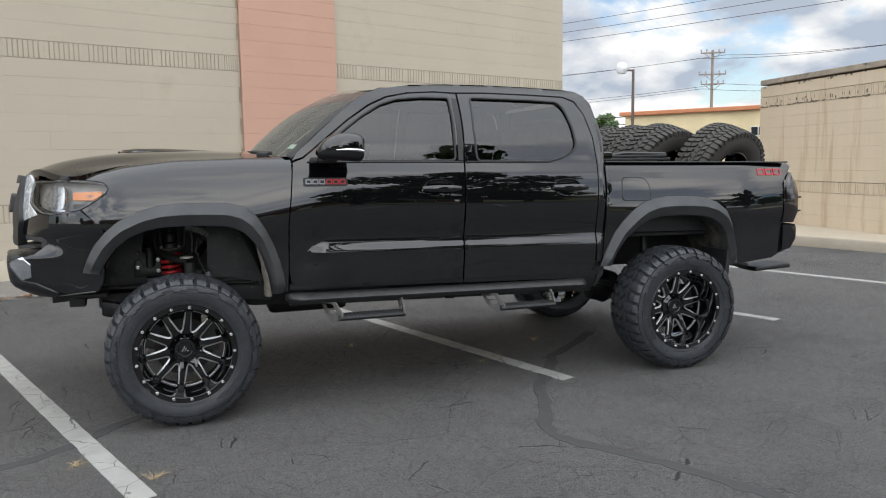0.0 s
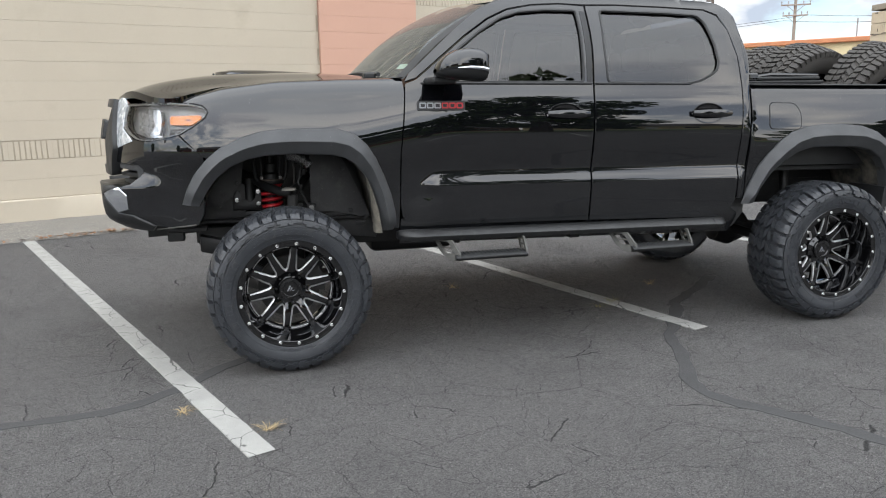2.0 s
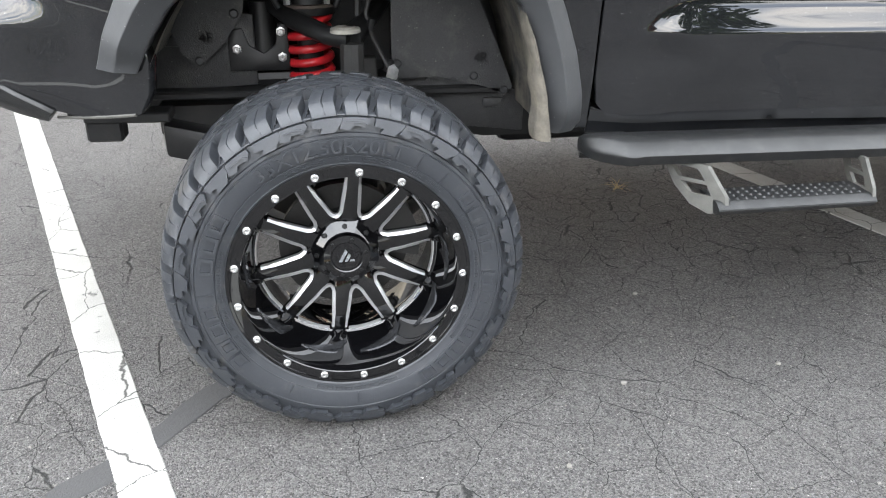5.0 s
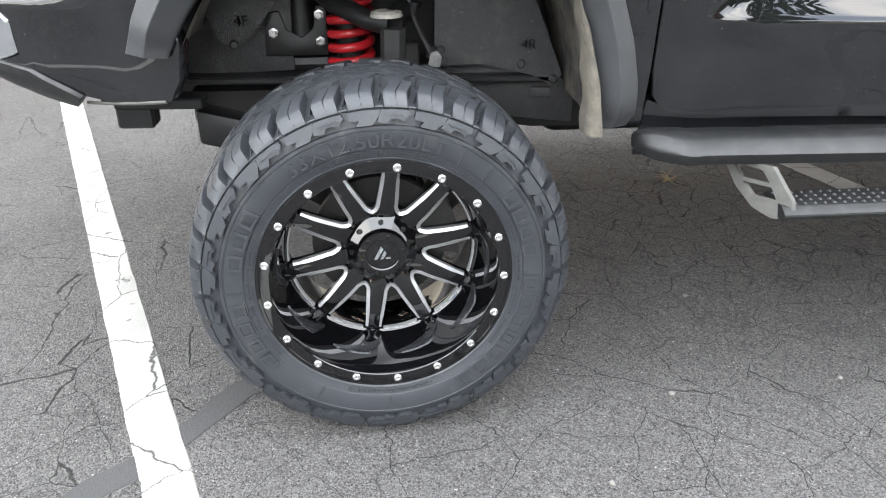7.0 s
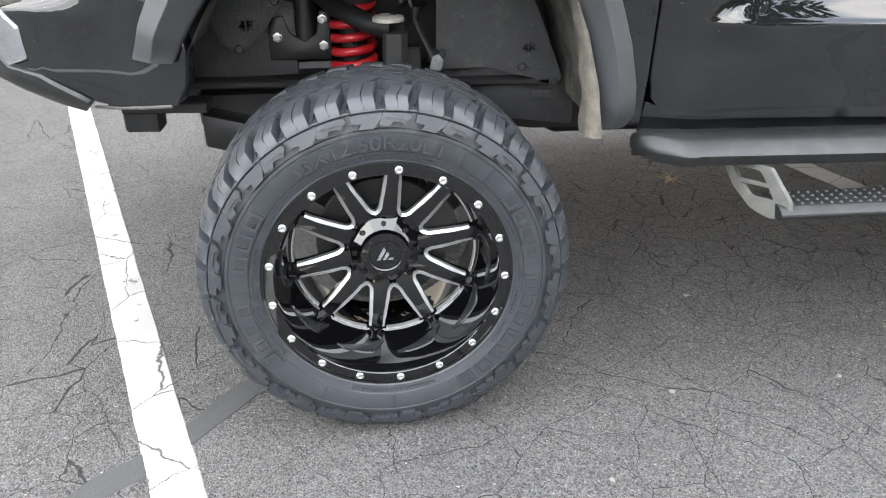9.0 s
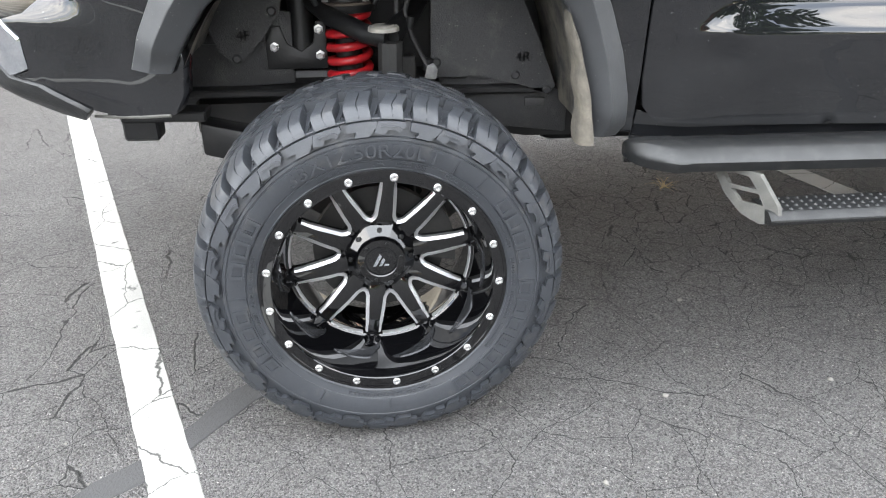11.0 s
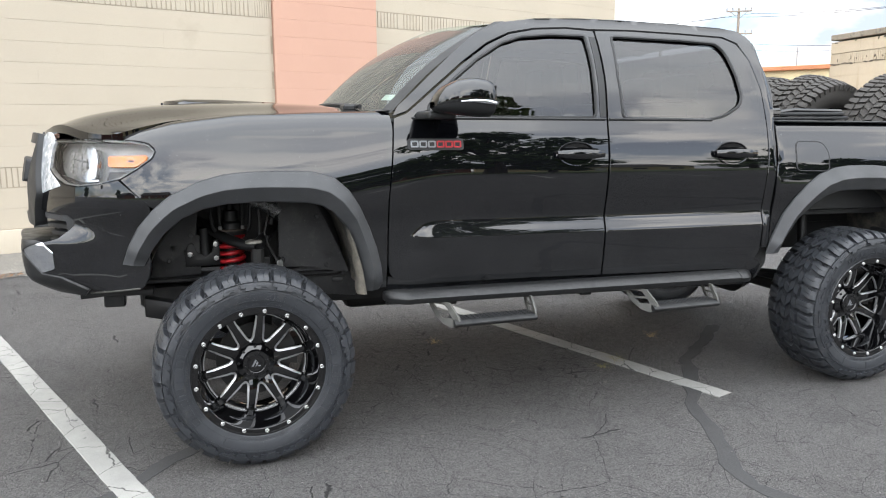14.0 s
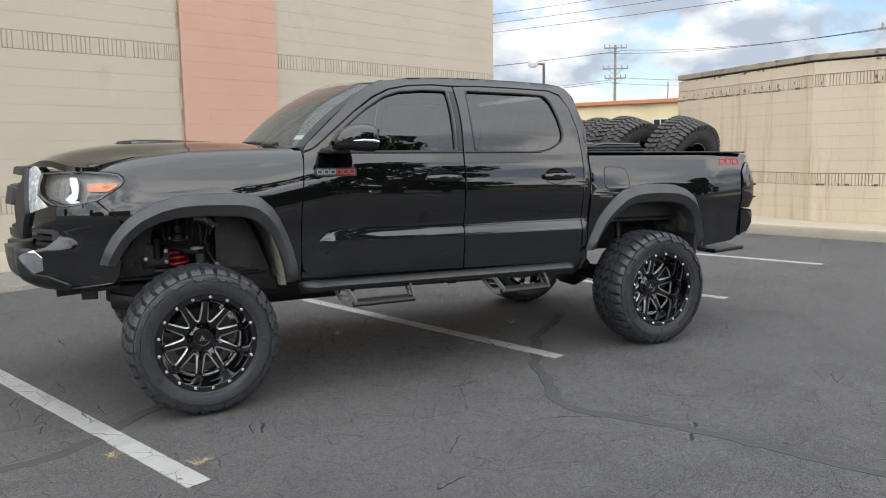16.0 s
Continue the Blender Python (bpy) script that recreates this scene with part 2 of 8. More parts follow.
SHIELD = glass("windshield_glass", (0.66, 0.78, 0.70), 0.02, 1.6, 0.09)
LENS = glass("clear_lens", (0.92, 0.93, 0.94), 0.01, 1.42)
MIRROR = surface("mirror_silver", (0.75, 0.76, 0.78), 0.03, metal=1.0, grain=0)
WHITE_TAG = surface("paper_tag", (0.70, 0.74, 0.70), 0.6)
BEIGE = surface("beige_block_paint", (0.43, 0.375, 0.295), 0.78, col2=(0.465, 0.41, 0.325), scale=1.1, fine=160, bump=0.35, grain=0.06, piece=0.008,
                dirt=(0.39, 0.335, 0.26), dirt_at=(0.58, 0.82), dirt_scale=2.2)
PINK = surface("pink_block_paint", (0.49, 0.29, 0.215), 0.78, col2=(0.52, 0.315, 0.235), scale=1.3, fine=160, bump=0.35, grain=0.06, piece=0.008)
MORTAR = surface("painted_mortar", (0.38, 0.33, 0.255), 0.9, fine=120, bump=0.3)
PINK_MORTAR = surface("pink_mortar", (0.45, 0.265, 0.195), 0.9, fine=120, bump=0.3)
TAN = surface("tan_block_paint", (0.60, 0.505, 0.38), 0.82, col2=(0.54, 0.45, 0.335), scale=0.9, fine=140, bump=0.4, grain=0.08, piece=0.012,
              dirt=(0.36, 0.235, 0.14), dirt_at=(0.52, 0.74), dirt_scale=2.0, stretch=(1.6, 1.6, 0.14))
SOOT = surface("peeled_dark_stain", (0.10, 0.085, 0.07), 0.9, col2=(0.17, 0.14, 0.11), scale=20)
COPING = surface("coping_weathered", (0.36, 0.31, 0.245), 0.85, col2=(0.25, 0.215, 0.17), scale=3, fine=90, bump=0.4, dirt=(0.085, 0.078, 0.07), dirt_at=(0.54, 0.66), dirt_scale=4.5)
KERB = surface("kerb_concrete", (0.27, 0.235, 0.185), 0.9, col2=(0.33, 0.29, 0.23), scale=3, fine=130, bump=0.5)
WALK = surface("walk_concrete", (0.40, 0.345, 0.265), 0.9, col2=(0.46, 0.40, 0.31), scale=2, fine=130, bump=0.4)
GRAVEL = surface("gravelly_strip", (0.155, 0.145, 0.13), 0.95, col2=(0.21, 0.195, 0.17), scale=8, fine=90, bump=1.0, speck=(0.32, 0.30, 0.27), speck_scale=60, speck_at=0.62, grain=0.4)
STRIPE = surface("stripe_paint", (0.34, 0.336, 0.315), 0.75, col2=(0.28, 0.277, 0.262), scale=6, fine=260, bump=0.6, grain=0.22, dirt=(0.09, 0.09, 0.088), dirt_at=(0.64, 0.68), dirt_scale=14)
SEALER = surface("crack_sealer", (0.040, 0.0395, 0.040), 0.88, col2=(0.050, 0.0495, 0.050), fine=180, bump=0.6)
YELLOW = surface("cream_wall_paint", (0.76, 0.63, 0.38), 0.8, scale=0.6)
ORANGE = surface("orange_roof_edge", (0.55, 0.22, 0.10), 0.7, scale=2)
WOODPOLE = surface("weathered_pole", (0.26, 0.235, 0.20), 0.9, scale=4, fine=40, bump=0.4)
METAL_GREY = surface("galvanised", (0.30, 0.31, 0.32), 0.5, metal=0.4)
POLE_BROWN = surface("bronze_pole", (0.12, 0.09, 0.075), 0.5)
GLOBE = surface("globe_white", (0.82, 0.82, 0.82), 0.3)
WIRE = surface("wire_black", (0.02, 0.02, 0.02), 0.6)
BARK = surface("bark", (0.10, 0.075, 0.05), 0.95, fine=40, bump=0.8)
LEAF = surface("leaf_green", (0.055, 0.10, 0.026), 0.55, col2=(0.085, 0.135, 0.035), scale=0.8, fine=6, grain=0.3)
GRASS = surface("grass_green", (0.07, 0.11, 0.03), 0.95, col2=(0.11, 0.13, 0.05), scale=0.5, fine=30, grain=0.3)
DRY = surface("dry_weed", (0.44, 0.34, 0.19), 0.9, col2=(0.33, 0.25, 0.13), scale=30)
WEEDG = surface("green_weed", (0.17, 0.19, 0.07), 0.9, col2=(0.35, 0.29, 0.14), scale=30)
LEAFBROWN = surface("fallen_leaf", (0.28, 0.13, 0.06), 0.85, col2=(0.20, 0.12, 0.07), scale=15)
STONE = surface("pale_grit", (0.22, 0.21, 0.19), 0.9, scale=30)
BRICK = surface("red_brick", (0.26, 0.10, 0.065), 0.9, scale=2, fine=25)
SHINGLE = surface("roof_shingle", (0.09, 0.08, 0.075), 0.9, scale=3, fine=20)
WHITE = surface("white_trim", (0.75, 0.74, 0.70), 0.6)
PANE = surface("dark_pane", (0.02, 0.025, 0.03), 0.05, grain=0)


def asphalt():
    m = surface("asphalt", (0.1100, 0.1055, 0.1030), 0.86, col2=(0.131, 0.126, 0.123), scale=0.7, fine=320, bump=1.6, grain=0.55,
                dirt=(0.085, 0.082, 0.081), dirt_at=(0.5, 0.72), dirt_scale=0.9, speck=(0.30, 0.29, 0.27), speck_scale=110, speck_at=0.70)
    N, L = m.node_tree.nodes, m.node_tree.links
    bsdf = N["Principled BSDF"]
    geo = N.new("ShaderNodeNewGeometry")
    warp = N.new("ShaderNodeTexNoise")
    warp.inputs["Scale"].default_value, warp.inputs["Detail"].default_value = 3.0, 6
    L.new(geo.outputs["Position"], warp.inputs["Vector"])
    mul = N.new("ShaderNodeVectorMath")
    mul.operation = "MULTIPLY_ADD"
    mul.inputs[1].default_value = (0.16, 0.16, 0.0)
    L.new(warp.outputs["Color"], mul.inputs[0])
    L.new(geo.outputs["Position"], mul.inputs[2])
    flat = N.new("ShaderNodeVectorMath")
    flat.operation = "MULTIPLY"
    flat.inputs[1].default_value = (1, 1, 0)
    jag, jam = N.new("ShaderNodeTexNoise"), N.new("ShaderNodeVectorMath")
    jag.inputs["Scale"].default_value, jag.inputs["Detail"].default_value = 34, 3
    jam.operation = "MULTIPLY_ADD"
    jam.inputs[1].default_value = (0.020, 0.020, 0.0)
    L.new(geo.outputs["Position"], jag.inputs["Vector"])
    L.new(jag.outputs["Color"], jam.inputs[0])
    L.new(mul.outputs[0], jam.inputs[2])
    L.new(jam.outputs[0], flat.inputs[0])
    # stones of the aggregate: each a little lighter or darker, and proud
    agg = N.new("ShaderNodeTexVoronoi")
    agg.inputs["Scale"].default_value = 250
    L.new(geo.outputs["Position"], agg.inputs["Vector"])
    sp = N.new("ShaderNodeSeparateColor")
    L.new(agg.outputs["Color"], sp.inputs[0])
    vr = N.new("ShaderNodeMapRange")
    vr.inputs[3].default_value, vr.inputs[4].default_value = 0.46, 1.54
    L.new(sp.outputs[0], vr.inputs[0])
    gc = N.new("ShaderNodeCombineColor")
    for i in range(3):
        L.new(vr.outputs[0], gc.inputs[i])
    gm = N.new("ShaderNodeMix")
    gm.data_type, gm.blend_type = "RGBA", "MULTIPLY"
    gm.inputs[0].default_value = 1.0
    L.new(bsdf.inputs["Base Color"].links[0].from_socket, gm.inputs[6])
    L.new(gc.outputs[0], gm.inputs[7])
    L.new(gm.outputs[2], bsdf.inputs["Base Color"])
    # small dark pits between the stones
    pit, pick, pd, pf, pq = (N.new("ShaderNode" + k) for k in ("TexVoronoi", "SeparateColor", "MapRange", "Math", "Mix"))
    pit.inputs["Scale"].default_value = 95
    L.new(geo.outputs["Position"], pit.inputs["Vector"])
    L.new(pit.outputs["Color"], pick.inputs[0])
    for i, x in enumerate((0.16, 0.34, 1.0, 0.0)):
        pd.inputs[i + 1].default_value = x
    L.new(pit.outputs["Distance"], pd.inputs[0])
    rare = N.new("ShaderNodeMapRange")
    rare.inputs[1].default_value, rare.inputs[2].default_value = 0.66, 0.80
    L.new(pick.outputs[0], rare.inputs[0])
    pf.operation = "MULTIPLY"
    L.new(pd.outputs[0], pf.inputs[0])
    L.new(rare.outputs[0], pf.inputs[1])
    pq.data_type = "RGBA"
    L.new(pf.outputs[0], pq.inputs[0])
    L.new(bsdf.inputs["Base Color"].links[0].from_socket, pq.inputs[6])
    pq.inputs[7].default_value = (0.022, 0.0215, 0.021, 1)
    L.new(pq.outputs[2], bsdf.inputs["Base Color"])
    ab = N.new("ShaderNodeBump")
    ab.invert = True
    ab.inputs["Strength"].default_value, ab.inputs["Distance"].default_value = 1.0, 0.006
    L.new(agg.outputs["Distance"], ab.inputs["Height"])
    L.new(bsdf.inputs["Normal"].links[0].from_socket, ab.inputs["Normal"])
    L.new(ab.outputs[0], bsdf.inputs["Normal"])
    masks = []
    for sc, width, lo, hi in ((4.6, 0.0078, 0.24, 0.38), (1.9, 0.0034, 0.42, 0.52), (10.0, 0.020, 0.50, 0.62)):
        v = N.new("ShaderNodeTexVoronoi")
        v.feature = "DISTANCE_TO_EDGE"
        v.inputs["Scale"].default_value = sc
        L.new(flat.outputs[0], v.inputs["Vector"])
        if 3 < sc < 10:
            wide = v
        r = N.new("ShaderNodeMapRange")
        r.inputs[1].default_value, r.inputs[2].default_value, r.inputs[3].default_value, r.inputs[4].default_value = width * 0.4, width, 1.0, 0.0
        L.new(v.outputs["Distance"], r.inputs[0])
        k = N.new("ShaderNodeTexNoise")
        k.inputs["Scale"].default_value, k.inputs["Detail"].default_value = 1.7, 4
        L.new(geo.outputs["Position"], k.inputs["Vector"])
        q = N.new("ShaderNodeMapRange")
        q.inputs[1].default_value, q.inputs[2].default_value = lo, hi
        L.new(k.outputs[0], q.inputs[0])
        p = N.new("ShaderNodeMath")
        p.operation = "MULTIPLY"
        L.new(r.outputs[0], p.inputs[0])
        L.new(q.outputs[0], p.inputs[1])
        if sc > 9:
            # the finest crazing keeps to one worn patch of the lot
            ds = N.new("ShaderNodeVectorMath")
            ds.operation = "DISTANCE"
            ds.inputs[1].default_value = (1.5, 0.25, 0)
            L.new(geo.outputs["Position"], ds.inputs[0])
            dr = N.new("ShaderNodeMapRange")
            for i, x in enumerate((0.55, 1.35, 1.0, 0.0)):
                dr.inputs[i + 1].default_value = x
            L.new(ds.outputs["Value"], dr.inputs[0])
            L.new(dr.outputs[0], p.inputs[1])
        masks.append(p.outputs[0])
    top = masks[0]
    for other in masks[1:]:
        mx = N.new("ShaderNodeMath")
        mx.operation = "MAXIMUM"
        L.new(top, mx.inputs[0])
        L.new(other, mx.inputs[1])
        top = mx.outputs[0]
    edge = N.new("ShaderNodeMapRange")
    for i, x in enumerate((0.005, 0.017, 0.9, 0.0)):
        edge.inputs[i + 1].default_value = x
    L.new(wide.outputs["Distance"], edge.inputs[0])
    chip = N.new("ShaderNodeTexNoise")
    chip.inputs["Scale"].default_value, chip.inputs["Detail"].default_value = 26, 4
    L.new(geo.outputs["Position"], chip.inputs["Vector"])
    few = N.new("ShaderNodeMapRange")
    few.inputs[1].default_value, few.inputs[2].default_value = 0.46, 0.55
    L.new(chip.outputs[0], few.inputs[0])
    pe = N.new("ShaderNodeMath")
    pe.operation = "MULTIPLY"
    L.new(edge.outputs[0], pe.inputs[0])
    L.new(few.outputs[0], pe.inputs[1])
    pm = N.new("ShaderNodeMix")
    pm.data_type = "RGBA"
    L.new(pe.outputs[0], pm.inputs[0])
    L.new(bsdf.inputs["Base Color"].links[0].from_socket, pm.inputs[6])
    pm.inputs[7].default_value = (0.180, 0.175, 0.168, 1)
    L.new(pm.outputs[2], bsdf.inputs["Base Color"])
    cm = N.new("ShaderNodeMix")
    cm.data_type = "RGBA"
    old = bsdf.inputs["Base Color"].links[0].from_socket
    L.new(mx.outputs[0], cm.inputs[0])
    L.new(old, cm.inputs[6])
    cm.inputs[7].default_value = (0.022, 0.0215, 0.021, 1)
    L.new(cm.outputs[2], bsdf.inputs["Base Color"])
    bp = N.new("ShaderNodeBump")
    bp.invert = True
    bp.inputs["Strength"].default_value, bp.inputs["Distance"].default_value = 1.0, 0.008
    L.new(mx.outputs[0], bp.inputs["Height"])
    L.new(bsdf.inputs["Normal"].links[0].from_socket, bp.inputs["Normal"])
    L.new(bp.outputs[0], bsdf.inputs["Normal"])
    return m


ASPHALT = asphalt()


def cracked(m):
    """The asphalt's cracks carried on through the paint that lies on it."""
    N, L = m.node_tree.nodes, m.node_tree.links
    bsdf = N["Principled BSDF"]
    geo, warp, mul, flat = N.new("ShaderNodeNewGeometry"), N.new("ShaderNodeTexNoise"), N.new("ShaderNodeVectorMath"), N.new("ShaderNodeVectorMath")
    warp.inputs["Scale"].default_value, warp.inputs["Detail"].default_value = 3.0, 6
    L.new(geo.outputs["Position"], warp.inputs["Vector"])
    mul.operation, flat.operation = "MULTIPLY_ADD", "MULTIPLY"
    mul.inputs[1].default_value, flat.inputs[1].default_value = (0.16, 0.16, 0.0), (1, 1, 0)
    L.new(warp.outputs["Color"], mul.inputs[0])
    L.new(geo.outputs["Position"], mul.inputs[2])
    jag, jam = N.new("ShaderNodeTexNoise"), N.new("ShaderNodeVectorMath")
    jag.inputs["Scale"].default_value, jag.inputs["Detail"].default_value = 34, 3
    jam.operation = "MULTIPLY_ADD"
    jam.inputs[1].default_value = (0.020, 0.020, 0.0)
    L.new(geo.outputs["Position"], jag.inputs["Vector"])
    L.new(jag.outputs["Color"], jam.inputs[0])
    L.new(mul.outputs[0], jam.inputs[2])
    L.new(jam.outputs[0], flat.inputs[0])
    v, r, x = N.new("ShaderNodeTexVoronoi"), N.new("ShaderNodeMapRange"), N.new("ShaderNodeMix")
    v.feature = "DISTANCE_TO_EDGE"
    v.inputs["Scale"].default_value = 3.9
    L.new(flat.outputs[0], v.inputs["Vector"])
    for i, q in enumerate((0.003, 0.0085, 1.0, 0.0)):
        r.inputs[i + 1].default_value = q
    L.new(v.outputs["Distance"], r.inputs[0])
    x.data_type = "RGBA"
    L.new(r.outputs[0], x.inputs[0])
    L.new(bsdf.inputs["Base Color"].links[0].from_socket, x.inputs[6])
    x.inputs[7].default_value = (0.05, 0.049, 0.047, 1)
    L.new(x.outputs[2], bsdf.inputs["Base Color"])


cracked(STRIPE)


# ---- mesh helpers ----
def finish(name, bm, material, parent=None, label="", smooth=35, normals=None):
    """Links a bmesh as one mesh object, under a parent if one is given."""
    me = bpy.data.meshes.new(name)
    bm.to_mesh(me)
    bm.free()
    for m in (material if isinstance(material, (list, tuple)) else [material]):
        me.materials.append(m)
    if smooth:
        me.shade_smooth()
        me.set_sharp_from_angle(angle=radians(smooth))
    if normals is not None:
        me.shade_smooth()
        me.normals_split_custom_set_from_vertices(normals)
    ob = new(name, me)
    if parent:
        ob.parent = parent
    if label:
        tagged(ob, label)
    return ob


def part(name, bm, material, parent, label="", smooth=35):
    return finish(name, bm, material, parent, label, smooth)


def share(name, source, parent, m=None):
    """Another object on the same mesh."""
    ob = new(name, source.data)
    ob.parent = parent
    if m is not None:
        ob.matrix_basis = m
    return ob


def box(bm, x0, x1, y0, y1, z0, z1, bevel=0.0, seg=1, m=None):
    r = bmesh.ops.create_cube(bm, size=1)
    vs = r["verts"]
    for v in vs:
        v.co = Vector(((x0 + x1) / 2 + v.co.x * (x1 - x0), (y0 + y1) / 2 + v.co.y * (y1 - y0), (z0 + z1) / 2 + v.co.z * (z1 - z0)))
    if bevel:
        es = list({e for v in vs for e in v.link_edges})
        out = bmesh.ops.bevel(bm, geom=es, offset=bevel, segments=seg, affect="EDGES", profile=0.5)
        vs = list({v for f in out["faces"] for v in f.verts} | {v for v in vs if v.is_valid})
    if m is not None:
        bmesh.ops.transform(bm, matrix=m, verts=vs)
    return vs


def prism(bm, pts, a0, a1, axis="y", bevel=0.0):
    """A polygon, drawn in the plane across the axis, pulled from a0 to a1."""
    def place(p, q, a):
        return {"y": (p, a, q), "x": (a, p, q), "z": (p, q, a)}[axis]
    lo = [bm.verts.new(place(p, q, a0)) for p, q in pts]
    hi = [bm.verts.new(place(p, q, a1)) for p, q in pts]
    fs = [bm.faces.new(lo), bm.faces.new(hi[::-1])]
    n = len(pts)
    for i in range(n):
        fs.append(bm.faces.new((lo[i], hi[i], hi[(i + 1) % n], lo[(i + 1) % n])))
    bmesh.ops.recalc_face_normals(bm, faces=fs)
    if bevel:
        es = list({e for f in fs for e in f.edges})
        bmesh.ops.bevel(bm, geom=es, offset=bevel, segments=2, affect="EDGES", profile=0.5)


def revolve(bm, prof, n=64, m=None, closed=False):
    """A profile of (radius, y) turned about the y axis."""
    rings = []
    for r, y in prof:
        rings.append([bm.verts.new((r * math.sin(2 * math.pi * k / n), y, r * math.cos(2 * math.pi * k / n))) for k in range(n)])
    pairs = list(zip(rings, rings[1:])) + ([(rings[-1], rings[0])] if closed else [])
    fs = []
    for a, b in pairs:
        for k in range(n):
            fs.append(bm.faces.new((a[k], a[(k + 1) % n], b[(k + 1) % n], b[k])))
    if not closed:
        for ring in (rings[0], rings[-1]):
            if (ring[0].co.x ** 2 + ring[0].co.z ** 2) < 0.0004:
                fs.append(bm.faces.new(ring))
    if m is not None:
        bmesh.ops.transform(bm, matrix=m, verts=[v for r in rings for v in r])
    bmesh.ops.recalc_face_normals(bm, faces=fs)
    return rings


def tube(bm, pts, rad, n=10, cap=True):
    """A round bar along a line of points; rad may vary from point to point."""
    pts = [Vector(p) for p in pts]
    rads = rad if isinstance(rad, (list, tuple)) else [rad] * len(pts)
    rings, ref = [], None
    for i, p in enumerate(pts):
        d = (pts[min(i + 1, len(pts) - 1)] - pts[max(i - 1, 0)]).normalized()
        if ref is None:
            ref = d.orthogonal().normalized()
        ref = (ref - d * ref.dot(d)).normalized()
        oth = d.cross(ref)
        rings.append([bm.verts.new(p + (ref * math.cos(2 * math.pi * k / n) + oth * math.sin(2 * math.pi * k / n)) * rads[i]) for k in range(n)])
    for a, b in zip(rings, rings[1:]):
        for k in range(n):
            bm.faces.new((a[k], a[(k + 1) % n], b[(k + 1) % n], b[k]))
    if cap:
        bm.faces.new(rings[0][::-1])
        bm.faces.new(rings[-1])
    return rings


def grid(bm, rows, close=False):
    """A sheet through rows of points."""
    vs = [[bm.verts.new(p) for p in r] for r in rows]
    for a, b in zip(vs, vs[1:]):
        for k in range(len(a) - 1):
            bm.faces.new((a[k], a[k + 1], b[k + 1], b[k]))
    return vs


def sstep(a, b, x):
    t = min(max((x - a) / (b - a), 0.0), 1.0)
    return t * t * (3 - 2 * t)


def curve_at(table, x):
    """Smooth reading of a short table of (x, value)."""
    if x <= table[0][0]:
        return table[0][1]
    for (a, va), (b, vb) in zip(table, table[1:]):
        if x <= b:
            return va + (vb - va) * (x - a) / (b - a)
    return table[-1][1]


def smooth_table(table, n=160):
    """The same table, read through a cosine window, with no kinks."""
    xs = np.linspace(table[0][0], table[-1][0], n)
    ys = np.array([curve_at(table, x) for x in xs])
    w = np.hanning(max(int(n / 14) | 1, 5))
    pad = len(w) // 2
    ext = np.concatenate([2 * ys[0] - ys[1:pad + 1][::-1], ys, 2 * ys[-1] - ys[-pad - 1:-1][::-1]])
    ys = np.convolve(ext, w / w.sum(), "valid")
    return xs, ys


def text_shape(words, size, depth):
    """The built-in font's outline of some words as vertices and faces, flat in x and y, centred."""
    cu = bpy.data.curves.new("words", "FONT")
    cu.body, cu.size, cu.extrude, cu.align_x, cu.align_y = words, size, depth, "CENTER", "CENTER"
    ob = new("words", cu)
    bpy.context.view_layer.update()
    me = ob.evaluated_get(bpy.context.evaluated_depsgraph_get()).to_mesh()
    vs, fs = [tuple(v.co) for v in me.vertices], [tuple(p.vertices) for p in me.polygons]
    bpy.data.objects.remove(ob)
    bpy.data.curves.remove(cu)
    return vs, fs

# ---- the lot and what stands round it ----
TH = radians(20.6)
U, NRM = Vector((math.cos(TH), math.sin(TH), 0)), Vector((-math.sin(TH), math.cos(TH), 0))


def site(u, n, z=0.0):
    """A place by metres along the row of stalls and across it."""
    p = U * u + NRM * n
    return (p.x, p.y, z)


SITE = Matrix.Rotation(TH, 4, "Z")
WALL_N = 5.6      # face of the block wall
EDGE_N = 4.4      # where the asphalt ends

bm = bmesh.new()
grid(bm, [[(x, y, 0) for x in np.linspace(-1500, 1500, 13)] for y in np.linspace(-1500, 1500, 13)])
tagged(finish("ground", bm, ASPHALT), "dark grey cracked asphalt of the parking lot", "ground", kind="structure")


def strip(name, pts, half, z, material, label, cat, wob=0.0, seed=1):
    """A flat band of paint or sealer along a line, 3 mm thick."""
    rnd = random.Random(seed)
    bm = bmesh.new()
    pts = [Vector((*p, 0)) for p in pts]
    dense = []
    for a, b in zip(pts, pts[1:]):
        k = max(int((b - a).length / 0.06), 1)
        dense += [a.lerp(b, i / k) for i in range(k)]
    dense.append(pts[-1])
    rows = []
    for i, p in enumerate(dense):
        d = (dense[min(i + 1, len(dense) - 1)] - dense[max(i - 1, 0)]).normalized()
        s = Vector((-d.y, d.x, 0))
        l, r = half + rnd.uniform(-wob, wob), half + rnd.uniform(-wob, wob)
        rows.append([p + s * (l + 0.003), p + s * l + Vector((0, 0, z)), p - s * r + Vector((0, 0, z)), p - s * (r + 0.003)])
    grid(bm, rows)
    bmesh.ops.recalc_face_normals(bm, faces=bm.faces)
    return tagged(finish(name, bm, material, smooth=0), label, cat, kind="structure")


# stall lines, 2.74 m apart
for k in range(-2, 4):
    u0 = -0.80 + 2.735 * k
    n0 = -1.72
    a, b = site(u0 - 0.028, n0), site(u0 - {0: 0.15, 1: -0.22}.get(k, 0.06), EDGE_N - 0.02)
    strip("stall_line", [a[:2], b[:2]], 0.054, 0.004, STRIPE, "worn white painted parking stall line on asphalt", "road marking", 0.0015, 20 + k)
